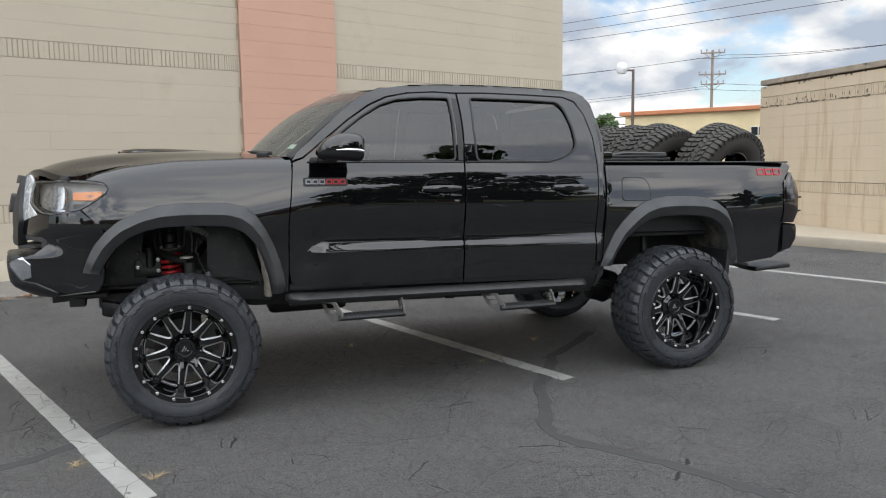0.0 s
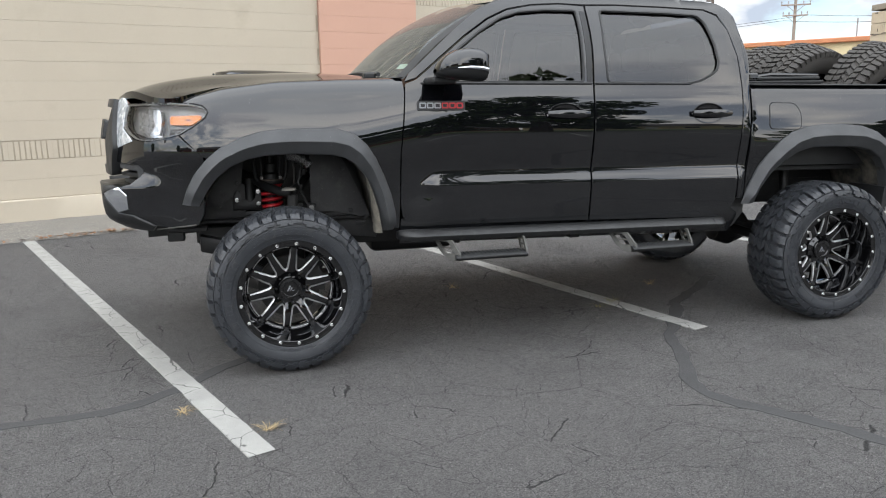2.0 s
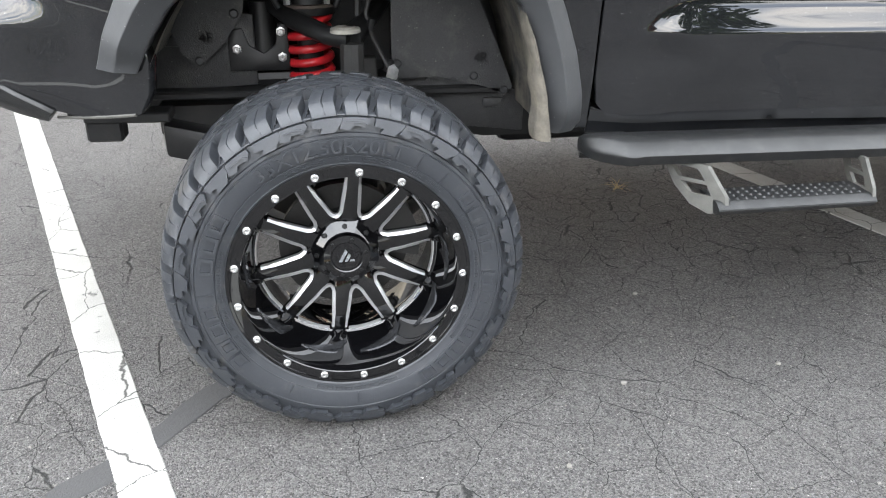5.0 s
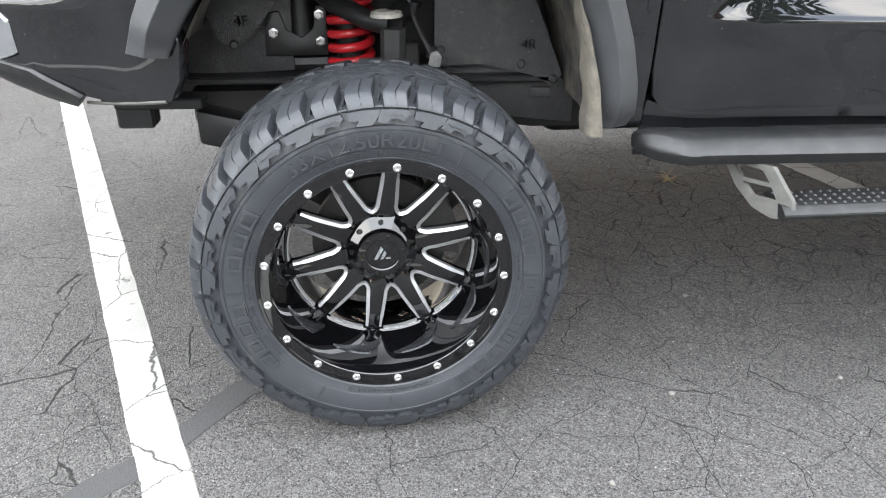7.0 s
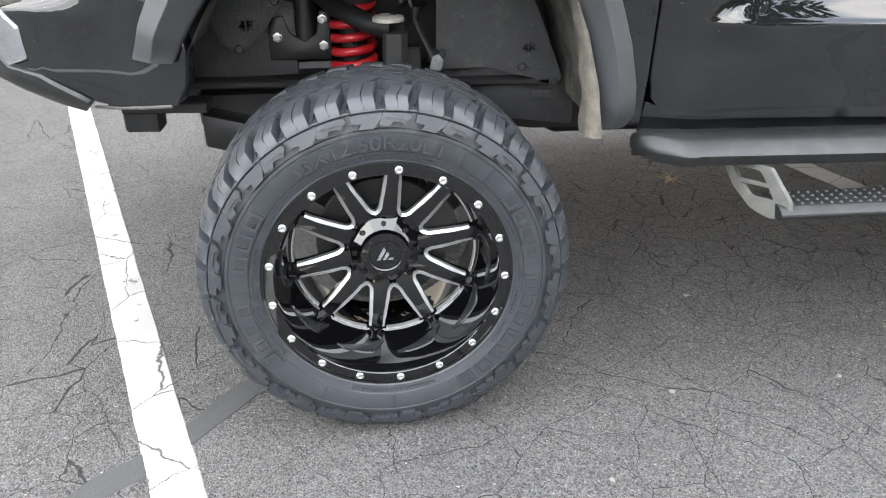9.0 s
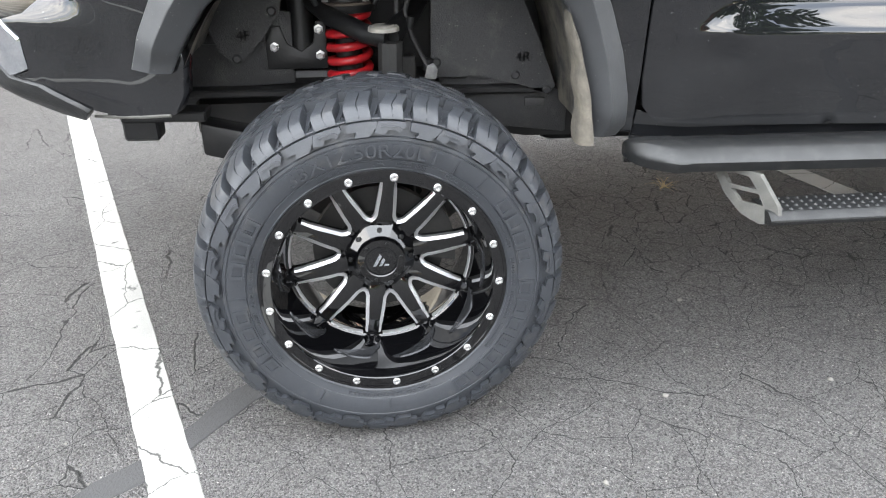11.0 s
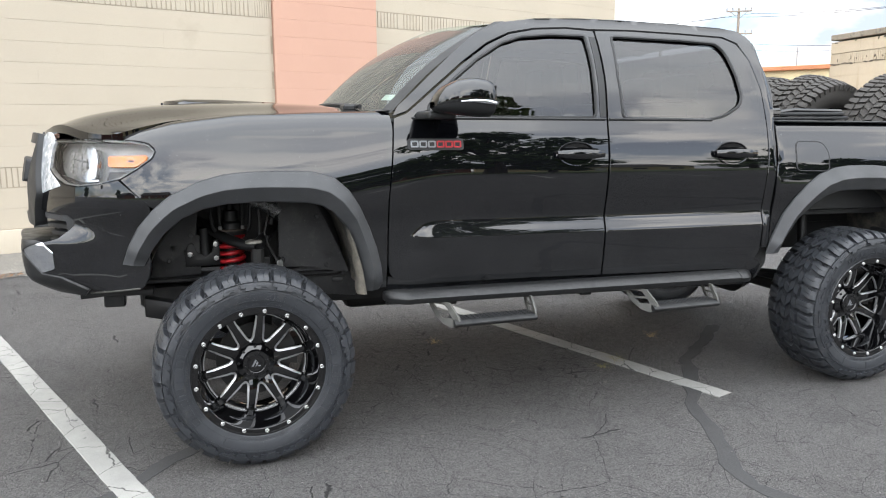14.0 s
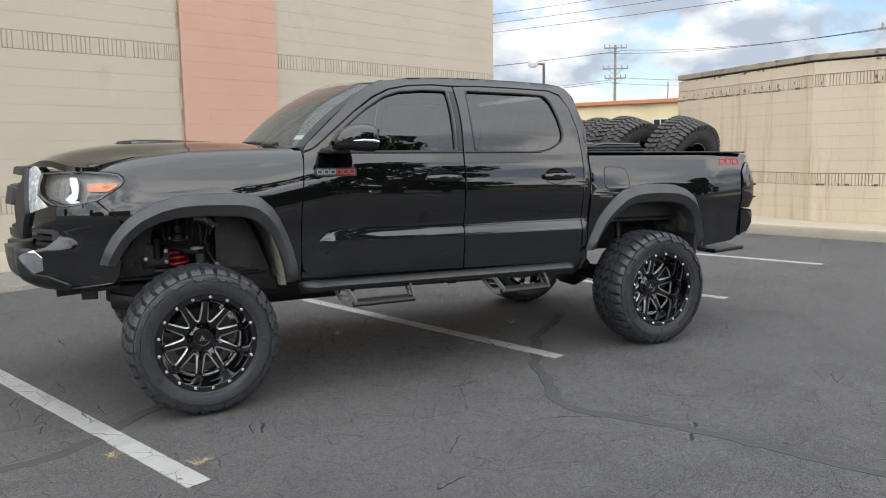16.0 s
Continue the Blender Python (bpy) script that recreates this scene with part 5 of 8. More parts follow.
def bed_skin(p, q):
    x, w = skin(p, q)
    w += 0.004
    if q > 1.42:
        w -= 0.05 * sstep(1.42, 1.50, q)
    # tucked-in crease behind the wheel
    w -= 0.018 * sstep(3.72, 3.95, p) * (1 - sstep(1.0, 1.10, q))
    return x, w, q


def trim_frame(parent, loop, sign, rad):
    """The rubber round a window."""
    bm = bmesh.new()
    lp = dense_line(loop, 0.04)
    tube(bm, [(p, sign * (cab_skin(p, z)[1] - 0.002), cab_skin(p, z)[2]) for p, z in lp + lp[:1]], rad, 6, False)
    body("window_seal", bm, PLASTIC, parent, "black rubber window seal")


def resample(pts, n):
    a = np.array(pts)
    s = np.concatenate([[0], np.cumsum(np.hypot(*np.diff(a, axis=0).T))])
    t = np.linspace(0, s[-1], n)
    return list(zip(np.interp(t, s, a[:, 0]), np.interp(t, s, a[:, 1])))


def flare(name, outer, inner, fn, sign, n=110):
    """A wheel-arch flare: a broad outer face and a darker, steeper inner face, turned in at the lip."""
    o, i = resample(outer, n), resample(inner[::-1], n)
    rows = []
    for t, stand in ((0.0, 0.002), (0.02, 0.012), (0.04, 0.015), (0.47, 0.050), (0.49, 0.0508), (0.51, 0.050), (0.96, 0.010), (1.0, 0.003), (1.0, -0.06)):
        row = []
        for k in range(n):
            p, q = o[k][0] + (i[k][0] - o[k][0]) * t, o[k][1] + (i[k][1] - o[k][1]) * t
            x, w, z = fn(p, q)
            base = fn(max(o[k][0], -0.34), o[k][1])[1]
            w = fn(max(p, -0.34), q)[1]
            out = stand * (0.35 + 0.65 * sstep(0.0, 0.05, k / (n - 1)) * sstep(0.0, 0.05, 1 - k / (n - 1))) if stand > 0 else stand
            row.append((p - 0.022 * (1 - sstep(-0.45, -0.2, p)), sign * (0.4 * w + 0.6 * base + out), z))
        rows.append(row)
    bm = bmesh.new()
    vs = grid(bm, rows)
    bmesh.ops.recalc_face_normals(bm, faces=bm.faces)
    body(name, bm, FLARE, truck, "matte dark grey plastic wheel-arch flare", 13)


for s in (-1, 1):
    build_side(s)

# ---- hood ----
CEN = [(-0.95, 1.36), (-0.833, 1.415), (-0.708, 1.458), (-0.543, 1.492), (-0.333, 1.515), (-0.1, 1.522), (0.185, 1.526), (0.497, 1.512), (0.7, 1.505)]
_cx, _cz = smooth_table(CEN, 200)


def nose_x(y):
    """The nose's foremost x at a distance from the centre line."""
    return float(np.interp(abs(y), _py[::-1], _px[::-1]))


def hood_point(s, v):
    """s from the nose to the cowl, v from -1 to 1 across."""
    a = abs(v)
    y = v * (0.815 + (HOOD_HW - 0.815) * sstep(0.0, 0.30, s))
    x0 = nose_x(v * 0.815) + 0.075
    x1 = 0.41 + 0.21 * a ** 1.8
    x = x0 + (x1 - x0) * s
    ze, zc = max(hood_z(x), 1.380), float(np.interp(x, _cx, _cz))
    z = ze + (zc - ze) * (1 - sstep(0.60, 1.0, a) * 0.8 - 0.2 * a * a)
    z += 0.010 * (1 - sstep(0.25, 0.62, a)) * sstep(0.05, 0.5, s) - 0.022 * (1 - sstep(0.0, 0.05, s)) * (1 - sstep(0.55, 0.85, a))
    return (x, y, z)


bm = bmesh.new()
HOOD = np.array([[hood_point(s, v) for v in np.linspace(-0.995, 0.995, 61)] for s in np.linspace(0, 1, 41)])
for _ in range(16):
    HOOD[1:-1, 1:-1, 2] = (HOOD[:-2, 1:-1, 2] + HOOD[2:, 1:-1, 2] + HOOD[1:-1, :-2, 2] + HOOD[1:-1, 2:, 2]) / 4
grid(bm, [[tuple(map(float, p)) for p in row] for row in HOOD])
r = bmesh.ops.extrude_edge_only(bm, edges=[e for e in bm.edges if e.is_boundary])
bmesh.ops.translate(bm, vec=(0, 0, -0.035), verts=[v for v in r["geom"] if isinstance(v, bmesh.types.BMVert)])
bmesh.ops.recalc_face_normals(bm, faces=bm.faces)
hood = body("hood", bm, PAINT, truck, "glossy black hood with a raised scoop", 40)
bm = bmesh.new()
rows = []
for x, h in ((-0.35, 0.0), (-0.345, 0.020), (-0.30, 0.025), (-0.15, 0.022), (0.05, 0.014), (0.20, 0.006), (0.26, 0.0)):
    row = []
    for y in np.linspace(-0.30, 0.30, 21):
        zb = float(np.interp(x, _cx, _cz)) + 0.008
        e = 1 - sstep(0.22, 0.30, abs(y))
        row.append((x + 0.10 * (y / 0.3) ** 2 * (x < -0.1), y, zb - 0.012 + (h + 0.006) * e))
    rows.append(row)
grid(bm, rows)
bmesh.ops.recalc_face_normals(bm, faces=bm.faces)
body("hood_scoop", bm, PAINT, hood, "low hood scoop", 40)
bm = bmesh.new()
box(bm, -0.352, -0.342, -0.2, 0.2, 1.512, 1.526, 0.003)
body("scoop_opening", bm, PLASTIC, hood)

# ---- windshield, roof, back glass ----


def shield(u, v):
    """u up from the cowl to the roof, v across."""
    a = abs(v)
    xb, xt = 0.43 + 0.22 * a ** 1.8, 1.04 + 0.19 * a ** 1.8
    zb, zt = 1.500 - 0.01 * a, 1.936 - 0.024 * a ** 2
    yb, yt = 0.80, 0.655
    k = u + 0.0
    return (xb + (xt - xb) * k - 0.02 * math.sin(math.pi * k), v * (yb + (yt - yb) * k), zb + (zt - zb) * (k + 0.10 * math.sin(math.pi * k) * (1 - 0.3 * a)))


bm = bmesh.new()
grid(bm, [[shield(u, v) for v in np.linspace(-1, 1, 33)] for u in np.linspace(0, 1, 17)])
bmesh.ops.recalc_face_normals(bm, faces=bm.faces)
for f in bm.faces:
    if f.normal.z < 0:
        f.normal_flip()
ws = body("windshield", bm, SHIELD, truck, "greenish clear windshield")
ws.visible_shadow = False
bm = bmesh.new()
rows = [[Vector(shield(u, v)) + Vector((-0.006, 0, 0.006)) for u in np.linspace(-0.03, 1.02, 24)] for v in np.linspace(-1.02, -0.93, 6)]
grid(bm, rows)
body("windshield_edge", bm, PLASTIC, ws, "black glass edge")
bm = bmesh.new()
grid(bm, [[Vector((p.x, -p.y, p.z)) for p in r] for r in rows])
body("windshield_edge", bm, PLASTIC, ws, "black glass edge")
for (u0, u1, v0, v1) in ((0.10, 0.15, -0.90, -0.80), (0.62, 0.69, -0.93, -0.90)):
    bm = bmesh.new()
    grid(bm, [[Vector(shield(u, v)) + Vector((0.006, 0, -0.004)) for v in (v0, (v0 + v1) / 2, v1)] for u in (u0, u1)])
    body("sticker", bm, WHITE_TAG, ws, "small pale inspection sticker", 0)
bm = bmesh.new()
for y0, y1 in ((-0.62, 0.0), (0.0, 0.6)):
    tube(bm, [(0.47 + 0.11 * abs(y0), y0, 1.512), (0.46, (y0 + y1) / 2, 1.525), (0.45, y1, 1.53)], [0.012, 0.009, 0.006], 6)
box(bm, 0.46, 0.52, -0.62, -0.52, 1.490, 1.520, 0.008)
body("wiper", bm, PLASTIC, truck, "black windshield wipers")
bm = bmesh.new()
grid(bm, [[(0.40 + 0.22 * abs(v) ** 1.8 + dx, v * 0.80, z) for v in np.linspace(-1, 1, 25)] for dx, z in ((-0.02, 1.488), (0.06, 1.497), (0.12, 1.490))])
body("cowl", bm, PLASTIC, truck)


def roof_point(s, v):
    a = abs(v)
    x0, x1 = 1.03 + 0.18 * a ** 1.8, 2.66 - 0.03 * a ** 2
    x = x0 + (x1 - x0) * s
    edge = curve_at([(0.97, 1.84), (1.05, 1.868), (1.2, 1.893), (1.4, 1.921), (1.64, 1.933), (1.9, 1.935), (2.2, 1.931), (2.47, 1.922), (2.57, 1.910), (2.63, 1.880), (2.68, 1.84)], x)
    w = prof_w(edge) - 0.003
    crown = 0.020 + 0.036 * (1 - a ** 2.2) - 0.012 * math.exp(-((a - 0.55) / 0.08) ** 2)
    return (x, v * w, edge + crown - 0.006 - 0.014 * sstep(0.90, 1.0, a))


bm = bmesh.new()
grid(bm, [[roof_point(s, v) for v in np.linspace(-1, 1, 49)] for s in np.linspace(0, 1, 33)])
bmesh.ops.recalc_face_normals(bm, faces=bm.faces)
body("roof", bm, PAINT, truck, "glossy black roof", 50)
bm = bmesh.new()
prism(bm, [(2.20, 1.975), (2.36, 1.970), (2.345, 2.018), (2.27, 2.018)], -0.03, 0.03, "y", 0.006)
body("roof_antenna", bm, PLASTIC, truck, "low fin antenna on the roof")
# back of the cab
bm = bmesh.new()
grid(bm, [[(2.668 - 0.02 * (y / 0.85) ** 2 + (0.03 if z < 1.7 else 0), y * (1 if z < 1.5 else (prof_w(z) - 0.02) / 0.85), z) for y in np.linspace(-0.85, 0.85, 9)] for z in (0.70, 1.2, 1.46)])
body("cab_back", bm, PAINT, truck)
bm = bmesh.new()
grid(bm, [[(2.665 - 0.22 * (z - 1.46), y * (prof_w(z) - 0.03) / 0.85, z) for y in np.linspace(-0.85, 0.85, 9)] for z in (1.462, 1.65, 1.86)])
bg = body("back_glass", bm, TINT, truck, "dark tinted back glass")

# ---- inside of the cab ----
bm = bmesh.new()
grid(bm, [[(x, y, z) for y in np.linspace(-0.78, 0.78, 5)] for x, z in ((0.55, 1.43), (0.95, 1.47), (1.0, 1.35), (1.0, 0.95), (2.6, 0.95), (2.62, 1.44))])
body("cabin_lining", bm, SEAT, truck, "dark cloth cabin", 30)
for x, y in ((1.55, -0.38), (1.55, 0.38)):
    bm = bmesh.new()
    box(bm, x - 0.25, x + 0.25, y - 0.25, y + 0.25, 1.0, 1.16, 0.05, 2)
    box(bm, x + 0.20, x + 0.36, y - 0.24, y + 0.24, 1.12, 1.60, 0.05, 2, Matrix.Translation((x, 0, 1.1)) @ Matrix.Rotation(radians(10), 4, "Y") @ Matrix.Translation((-x, 0, -1.1)))
    box(bm, x + 0.32, x + 0.44, y - 0.13, y + 0.13, 1.60, 1.78, 0.04, 2)
    body("front_seat", bm, SEAT, truck, "dark cloth front seat with headrest")
bm = bmesh.new()
box(bm, 2.30, 2.44, -0.66, 0.66, 1.05, 1.56, 0.05, 2)
for y in (-0.42, 0.0, 0.42):
    box(bm, 2.36, 2.46, y - 0.13, y + 0.13, 1.57, 1.72, 0.04, 2)
body("rear_seat", bm, SEAT, truck, "dark cloth rear bench with headrests")
bm = bmesh.new()
revolve(bm, [(0.17, -0.012), (0.182, 0), (0.17, 0.012), (0.158, 0)], 24, Matrix.Translation((1.12, -0.38, 1.42)) @ Matrix.Rotation(radians(65), 4, "Z") @ Matrix.Rotation(radians(25), 4, "X"), True)
body("steering_wheel", bm, PLASTIC, truck)

# ---- nose: headlights, grille, bumper ----


def bumper_skin(p, q):
    """The lower bumper, which stands out in front of the nose."""
    x, w = skin(p, q)
    f, k = sstep(0.30, 0.62, NOSE_X - p), sstep(0.68, 0.80, q) * (1 - sstep(0.93, 1.02, q))
    return x - 0.155 * f * k * (1 - 0.65 * sstep(0.52, 0.85, NOSE_X - p)), w + 0.015 * f * k, q


MARBLE = surface("bright_marbled_trim", (0.62, 0.64, 0.66), 0.18, metal=0.35, col2=(0.30, 0.32, 0.34), scale=22, dirt=(0.85, 0.86, 0.87), dirt_at=(0.5, 0.62), dirt_scale=30)


lamp_skin = side_skin
LAMP_BACK = surface("lamp_bezel", (0.30, 0.285, 0.265), 0.3, metal=0.2, scale=25)
HL = [(-0.366, 1.314), (-0.377, 1.288), (-0.436, 1.246), (-0.504, 1.207), (-0.602, 1.184), (-0.701, 1.173), (-0.786, 1.180), (-0.865, 1.206), (-0.930, 1.240), (-0.965, 1.290), (-0.970, 1.336), (-0.940, 1.350),
      (-0.746, 1.356), (-0.559, 1.357), (-0.441, 1.350), (-0.392, 1.340)]


def inset(loop, d):
    """A loop drawn in towards its middle by about d."""
    cx, cz = sum(a for a, _ in loop) / len(loop), sum(b for _, b in loop) / len(loop)
    hx, hz = max(abs(a - cx) for a, _ in loop), max(abs(b - cz) for _, b in loop)
    return [(cx + (a - cx) * (1 - d / hx), cz + (b - cz) * (1 - d / hz)) for a, b in loop]


HL = inset(HL, -0.004)
DUSTY = surface("dusty_steel", (0.075, 0.073, 0.065), 0.6, col2=(0.050, 0.049, 0.045), scale=25, fine=300, bump=0.2)
SMOKED = surface("smoked_bezel", (0.055, 0.05, 0.046), 0.25, metal=0.2, scale=25)
for s in (-1, 1):
    hl = panel("headlight", HL, LAMP_BACK, truck, "clear headlight with amber marker and chrome bowl", fn=lamp_skin, sign=s, lift=-0.060, step=0.03, depth=0.02)
    panel("headlight_rim", HL[:], PAINT, hl, fn=lamp_skin, sign=s, lift=-0.001, step=0.03, depth=0.055, holes=[inset(HL, 0.004)], hole_depth=0.05)
    panel("bright_outline", inset(HL, 0.0035), LAMP_BACK, hl, "thin silver outline", fn=lamp_skin, sign=s, lift=-0.004, step=0.03, depth=0.02, holes=[inset(HL, 0.0070)], hole_depth=0.02)
    lens = panel("lens", HL, LENS, hl, "clear lens", fn=lamp_skin, sign=s, lift=0.001, step=0.03, rim=False)
    lens.visible_shadow = False
    panel("amber_marker", rounded([(-0.398, 1.305), (-0.402, 1.284), (-0.448, 1.256), (-0.566, 1.256), (-0.572, 1.298)], 0.008), AMBER, hl, "amber side marker", fn=lamp_skin, sign=s, lift=-0.020, step=0.03, depth=0.02)
    panel("amber_mark", [(-0.453, 1.276), (-0.477, 1.276), (-0.477, 1.283), (-0.453, 1.283)], SMOKED, hl, fn=lamp_skin, sign=s, lift=-0.017, step=0.03, depth=0.004)
    panel("chrome_bowl", rounded([(-0.640, 1.330), (-0.616, 1.280), (-0.620, 1.214), (-0.640, 1.202), (-0.690, 1.200), (-0.694, 1.214), (-0.655, 1.245), (-0.672, 1.285), (-0.690, 1.330)], 0.014), LAMP_IN, hl, "bright reflector bowl", fn=lamp_skin, sign=s, lift=-0.014, step=0.03, depth=0.04)
    panel("bowl_fin", [(-0.608, 1.318), (-0.602, 1.262), (-0.608, 1.262), (-0.613, 1.318)], SMOKED, hl, fn=lamp_skin, sign=s, lift=-0.010, step=0.03, depth=0.004)
    # lower dark housing and its bright tick
    panel("lamp_sill", [(-0.471, 1.24), (-0.563, 1.236), (-0.575, 1.196), (-0.709, 1.19), (-0.864, 1.216), (-0.698, 1.174), (-0.633, 1.177), (-0.57, 1.19), (-0.511, 1.208)], SMOKED, hl, "dark lower lamp housing", fn=lamp_skin, sign=s, lift=-0.026, step=0.03, depth=0.02)
    panel("silver_strip", [(-0.604, 1.194), (-0.675, 1.189), (-0.671, 1.2), (-0.606, 1.202)], LAMP_IN, hl, fn=lamp_skin, sign=s, lift=-0.014, step=0.03, depth=0.008)
    # the grid of small silver cells
    for k in range(3):
        for c in range(4):
            pa = -0.692 - 0.029 * c - 0.004 * k
            za = 1.214 + 0.032 * k + 0.004 * c
            panel("lamp_cell", [(pa, za), (pa - 0.022, za + 0.002), (pa - 0.022, za + 0.027), (pa, za + 0.026)], LAMP_BACK, hl, "grey lamp cell", fn=lamp_skin, sign=s, lift=-0.030 + 0.003 * (c % 2), step=0.03, depth=0.02)
    # bright block beside the grille
    run = panel("running_light", rounded([(-1.07, 1.362), (-1.005, 1.388), (-0.911, 1.345), (-0.926, 1.3), (-0.923, 1.225), (-0.853, 1.196), (-0.808, 1.168), (-0.975, 1.13), (-1.005, 1.2), (-1.086, 1.318)], 0.008), MARBLE, hl, "bright marbled corner trim", fn=lamp_skin, sign=s, lift=0.004, step=0.03)
    # bumper cover round the corner
    cov = [(-0.395, 1.102), (-0.508, 1.199), (-0.602, 1.178), (-0.701, 1.167), (-0.787, 1.174), (-0.862, 1.199), (-0.94, 1.15), (-1.014, 1.112), (-1.059, 1.065), (-1.012, 1.056), (-0.772, 1.05), (-0.736, 1.03), (-0.733, 0.955),
           (-0.764, 0.940), (-0.734, 0.90), (-0.735, 0.828), (-0.770, 0.812), (-0.720, 0.799), (-0.660, 0.745), (-0.600, 0.738), (-0.533, 0.745), (-0.441, 0.755), (-0.413, 0.8), (-0.401, 0.87), (-0.421, 0.94), (-0.375, 1.04)]
    panel("bumper_cover", cov, PAINT, truck, "glossy black front bumper cover", fn=bumper_skin, sign=s, step=0.024, depth=0.05)
    # pale scuffed line along the cover's lower edge
    bm = bmesh.new()
    tube(bm, [(skin(p, z)[0], s * (skin(p, z)[1] + 0.001), z - 0.002) for p, z in ((-0.452, 0.755), (-0.533, 0.745), (-0.625, 0.734), (-0.704, 0.724))], 0.004, 6)
    body("scuffed_edge", bm, DUSTY, truck, "pale scuffed lower edge")
    # fog lamp pocket: back, grey frame and slats
    POCKET = [(-0.75, 1.04), (-0.751, 0.93), (-0.766, 0.876), (-0.825, 0.868), (-1.015, 0.866), (-1.14, 0.93), (-1.134, 1.045)]
    fp = panel("fog_pocket", POCKET, PLASTIC, truck, "black fog-lamp pocket with grey slats", fn=side_skin, sign=s, lift=-0.075, step=0.05)
    panel("pocket_frame", [(-0.742, 1.046), (-0.741, 0.93), (-0.757, 0.872), (-0.814, 0.866), (-0.814, 0.89), (-0.797, 0.93), (-0.796, 1.02), (-0.985, 1.024), (-0.984, 1.046)], FLARE, fp, "grey pocket frame", fn=side_skin, sign=s, lift=-0.004, step=0.03, depth=0.06)
    for k, (za, pa) in enumerate(((1.000, -0.80), (0.965, -0.775), (0.930, -0.79), (0.895, -0.80))):
        panel("fog_slat", [(pa, za), (pa, za - 0.016), (-1.02, za - 0.020), (-1.02, za - 0.002)], PLASTIC, fp, "grey fog-lamp slat", fn=side_skin, sign=s, lift=-0.018 - 0.010 * (k % 2), step=0.05, depth=0.045)
    # lower lip and its bright insert
    lip = [(-1.46, 0.925), (-1.20, 0.930), (-0.90, 0.938), (-0.790, 0.945), (-0.768, 0.940), (-0.850, 0.905), (-0.805, 0.858), (-0.774, 0.810), (-0.722, 0.797), (-0.664, 0.744), (-0.700, 0.720), (-0.85, 0.732), (-1.10, 0.765), (-1.46, 0.79)]
    panel("bumper_lip", lip, TEXTURED, truck, "satin dark lower bumper lip", fn=bumper_skin, sign=s, lift=0.010, step=0.03, depth=0.14)
    panel("bumper_corner", rounded([(-0.846, 0.905), (-0.768, 0.942), (-0.737, 0.90), (-0.738, 0.83), (-0.774, 0.814), (-0.803, 0.860)], 0.006), CHROME, truck, "bright bumper corner insert", fn=bumper_skin, sign=s, lift=0.006, step=0.03, depth=0.05)
    # grille surround and insert
    gs = [(-1.069, 1.375), (-1.004, 1.21), (-0.972, 1.13), (-1.01, 1.06), (-1.044, 0.985), (-1.46, 0.985), (-1.46, 1.02), (-1.155, 1.03), (-1.112, 1.08), (-1.144, 1.16), (-1.075, 1.33), (-1.46, 1.335), (-1.46, 1.375)]
    gr = panel("grille_surround", gs, PLASTIC, truck, "black grille surround", fn=side_skin, sign=s, lift=0.028, step=0.03, depth=0.05)
    panel("grille_mesh", [(-1.114, 1.34), (-1.123, 1), (-1.46, 1.0), (-1.46, 1.34)], PLASTIC, gr, "", fn=side_skin, sign=s, lift=-0.03, step=0.05)
    for k in range(4):
        za = 1.05 + k * 0.07
        panel("grille_bar", [(-1.07, za), (-1.46, za), (-1.46, za + 0.03), (-1.07, za + 0.03)], PLASTIC, gr, "black grille bar", fn=side_skin, sign=s, lift=-0.012, step=0.05, depth=0.03)
    panel("grille_emblem_bar", rounded([(-1.15, 1.165), (-1.46, 1.165), (-1.46, 1.262), (-1.15, 1.262)], 0.015), PLASTIC, gr, "raised black emblem bar", fn=side_skin, sign=s, lift=0.042, step=0.05, depth=0.06)
    # tow hook seen under the bumper
    bm = bmesh.new()
    box(bm, -0.600, -0.515, s * 0.70 - 0.03, s * 0.70 + 0.03, 0.648, 0.70, 0.006)
    box(bm, -0.60, -0.40, s * 0.70 - 0.035, s * 0.70 + 0.035, 0.695, 0.72, 0.004)
    body("tow_hook", bm, CHASSIS, truck, "black tow hook bracket")
    # white pinch edge at the hood's tip
bm = bmesh.new()
box(bm, -0.60, 0.45, -0.60, 0.60, 0.715, 0.735, 0.005)
body("skid_plate", bm, CHASSIS, truck)

# ---- mirrors ----
MIRROR_SLICES = ((0.738, 1.508, 0.014, 0.035), (0.752, 1.518, 0.034, 0.062), (0.782, 1.534, 0.054, 0.084), (0.830, 1.548, 0.070, 0.098), (0.890, 1.556, 0.078, 0.105), (0.950, 1.557, 0.079, 0.105), (0.978, 1.555, 0.075, 0.101), (0.988, 1.553, 0.066, 0.092))


def mirror_shell(s, a0, a1, fall, grow):
    """Part of the mirror's teardrop housing between two angles; fall deepens its lower side."""
    bm = bmesh.new()
    rows = []
    for x, zc, h, hw in MIRROR_SLICES:
        row = []
        for q in np.linspace(radians(a0), radians(a1), 25):
            c, d = math.cos(q), math.sin(q)
            c, d = math.copysign(abs(c) ** 0.72, c), math.copysign(abs(d) ** 0.72, d)
            row.append((x, s * (1.118 + c * (hw + grow)), zc - 0.020 * (x - 0.738) / 0.25 + d * (h + grow) * (fall if d < 0 else 1.0)))
        rows.append(row)
    grid(bm, rows)
    bm.faces.new([v for v in bm.verts][-25:])
    bmesh.ops.recalc_face_normals(bm, faces=bm.faces)
    return bm


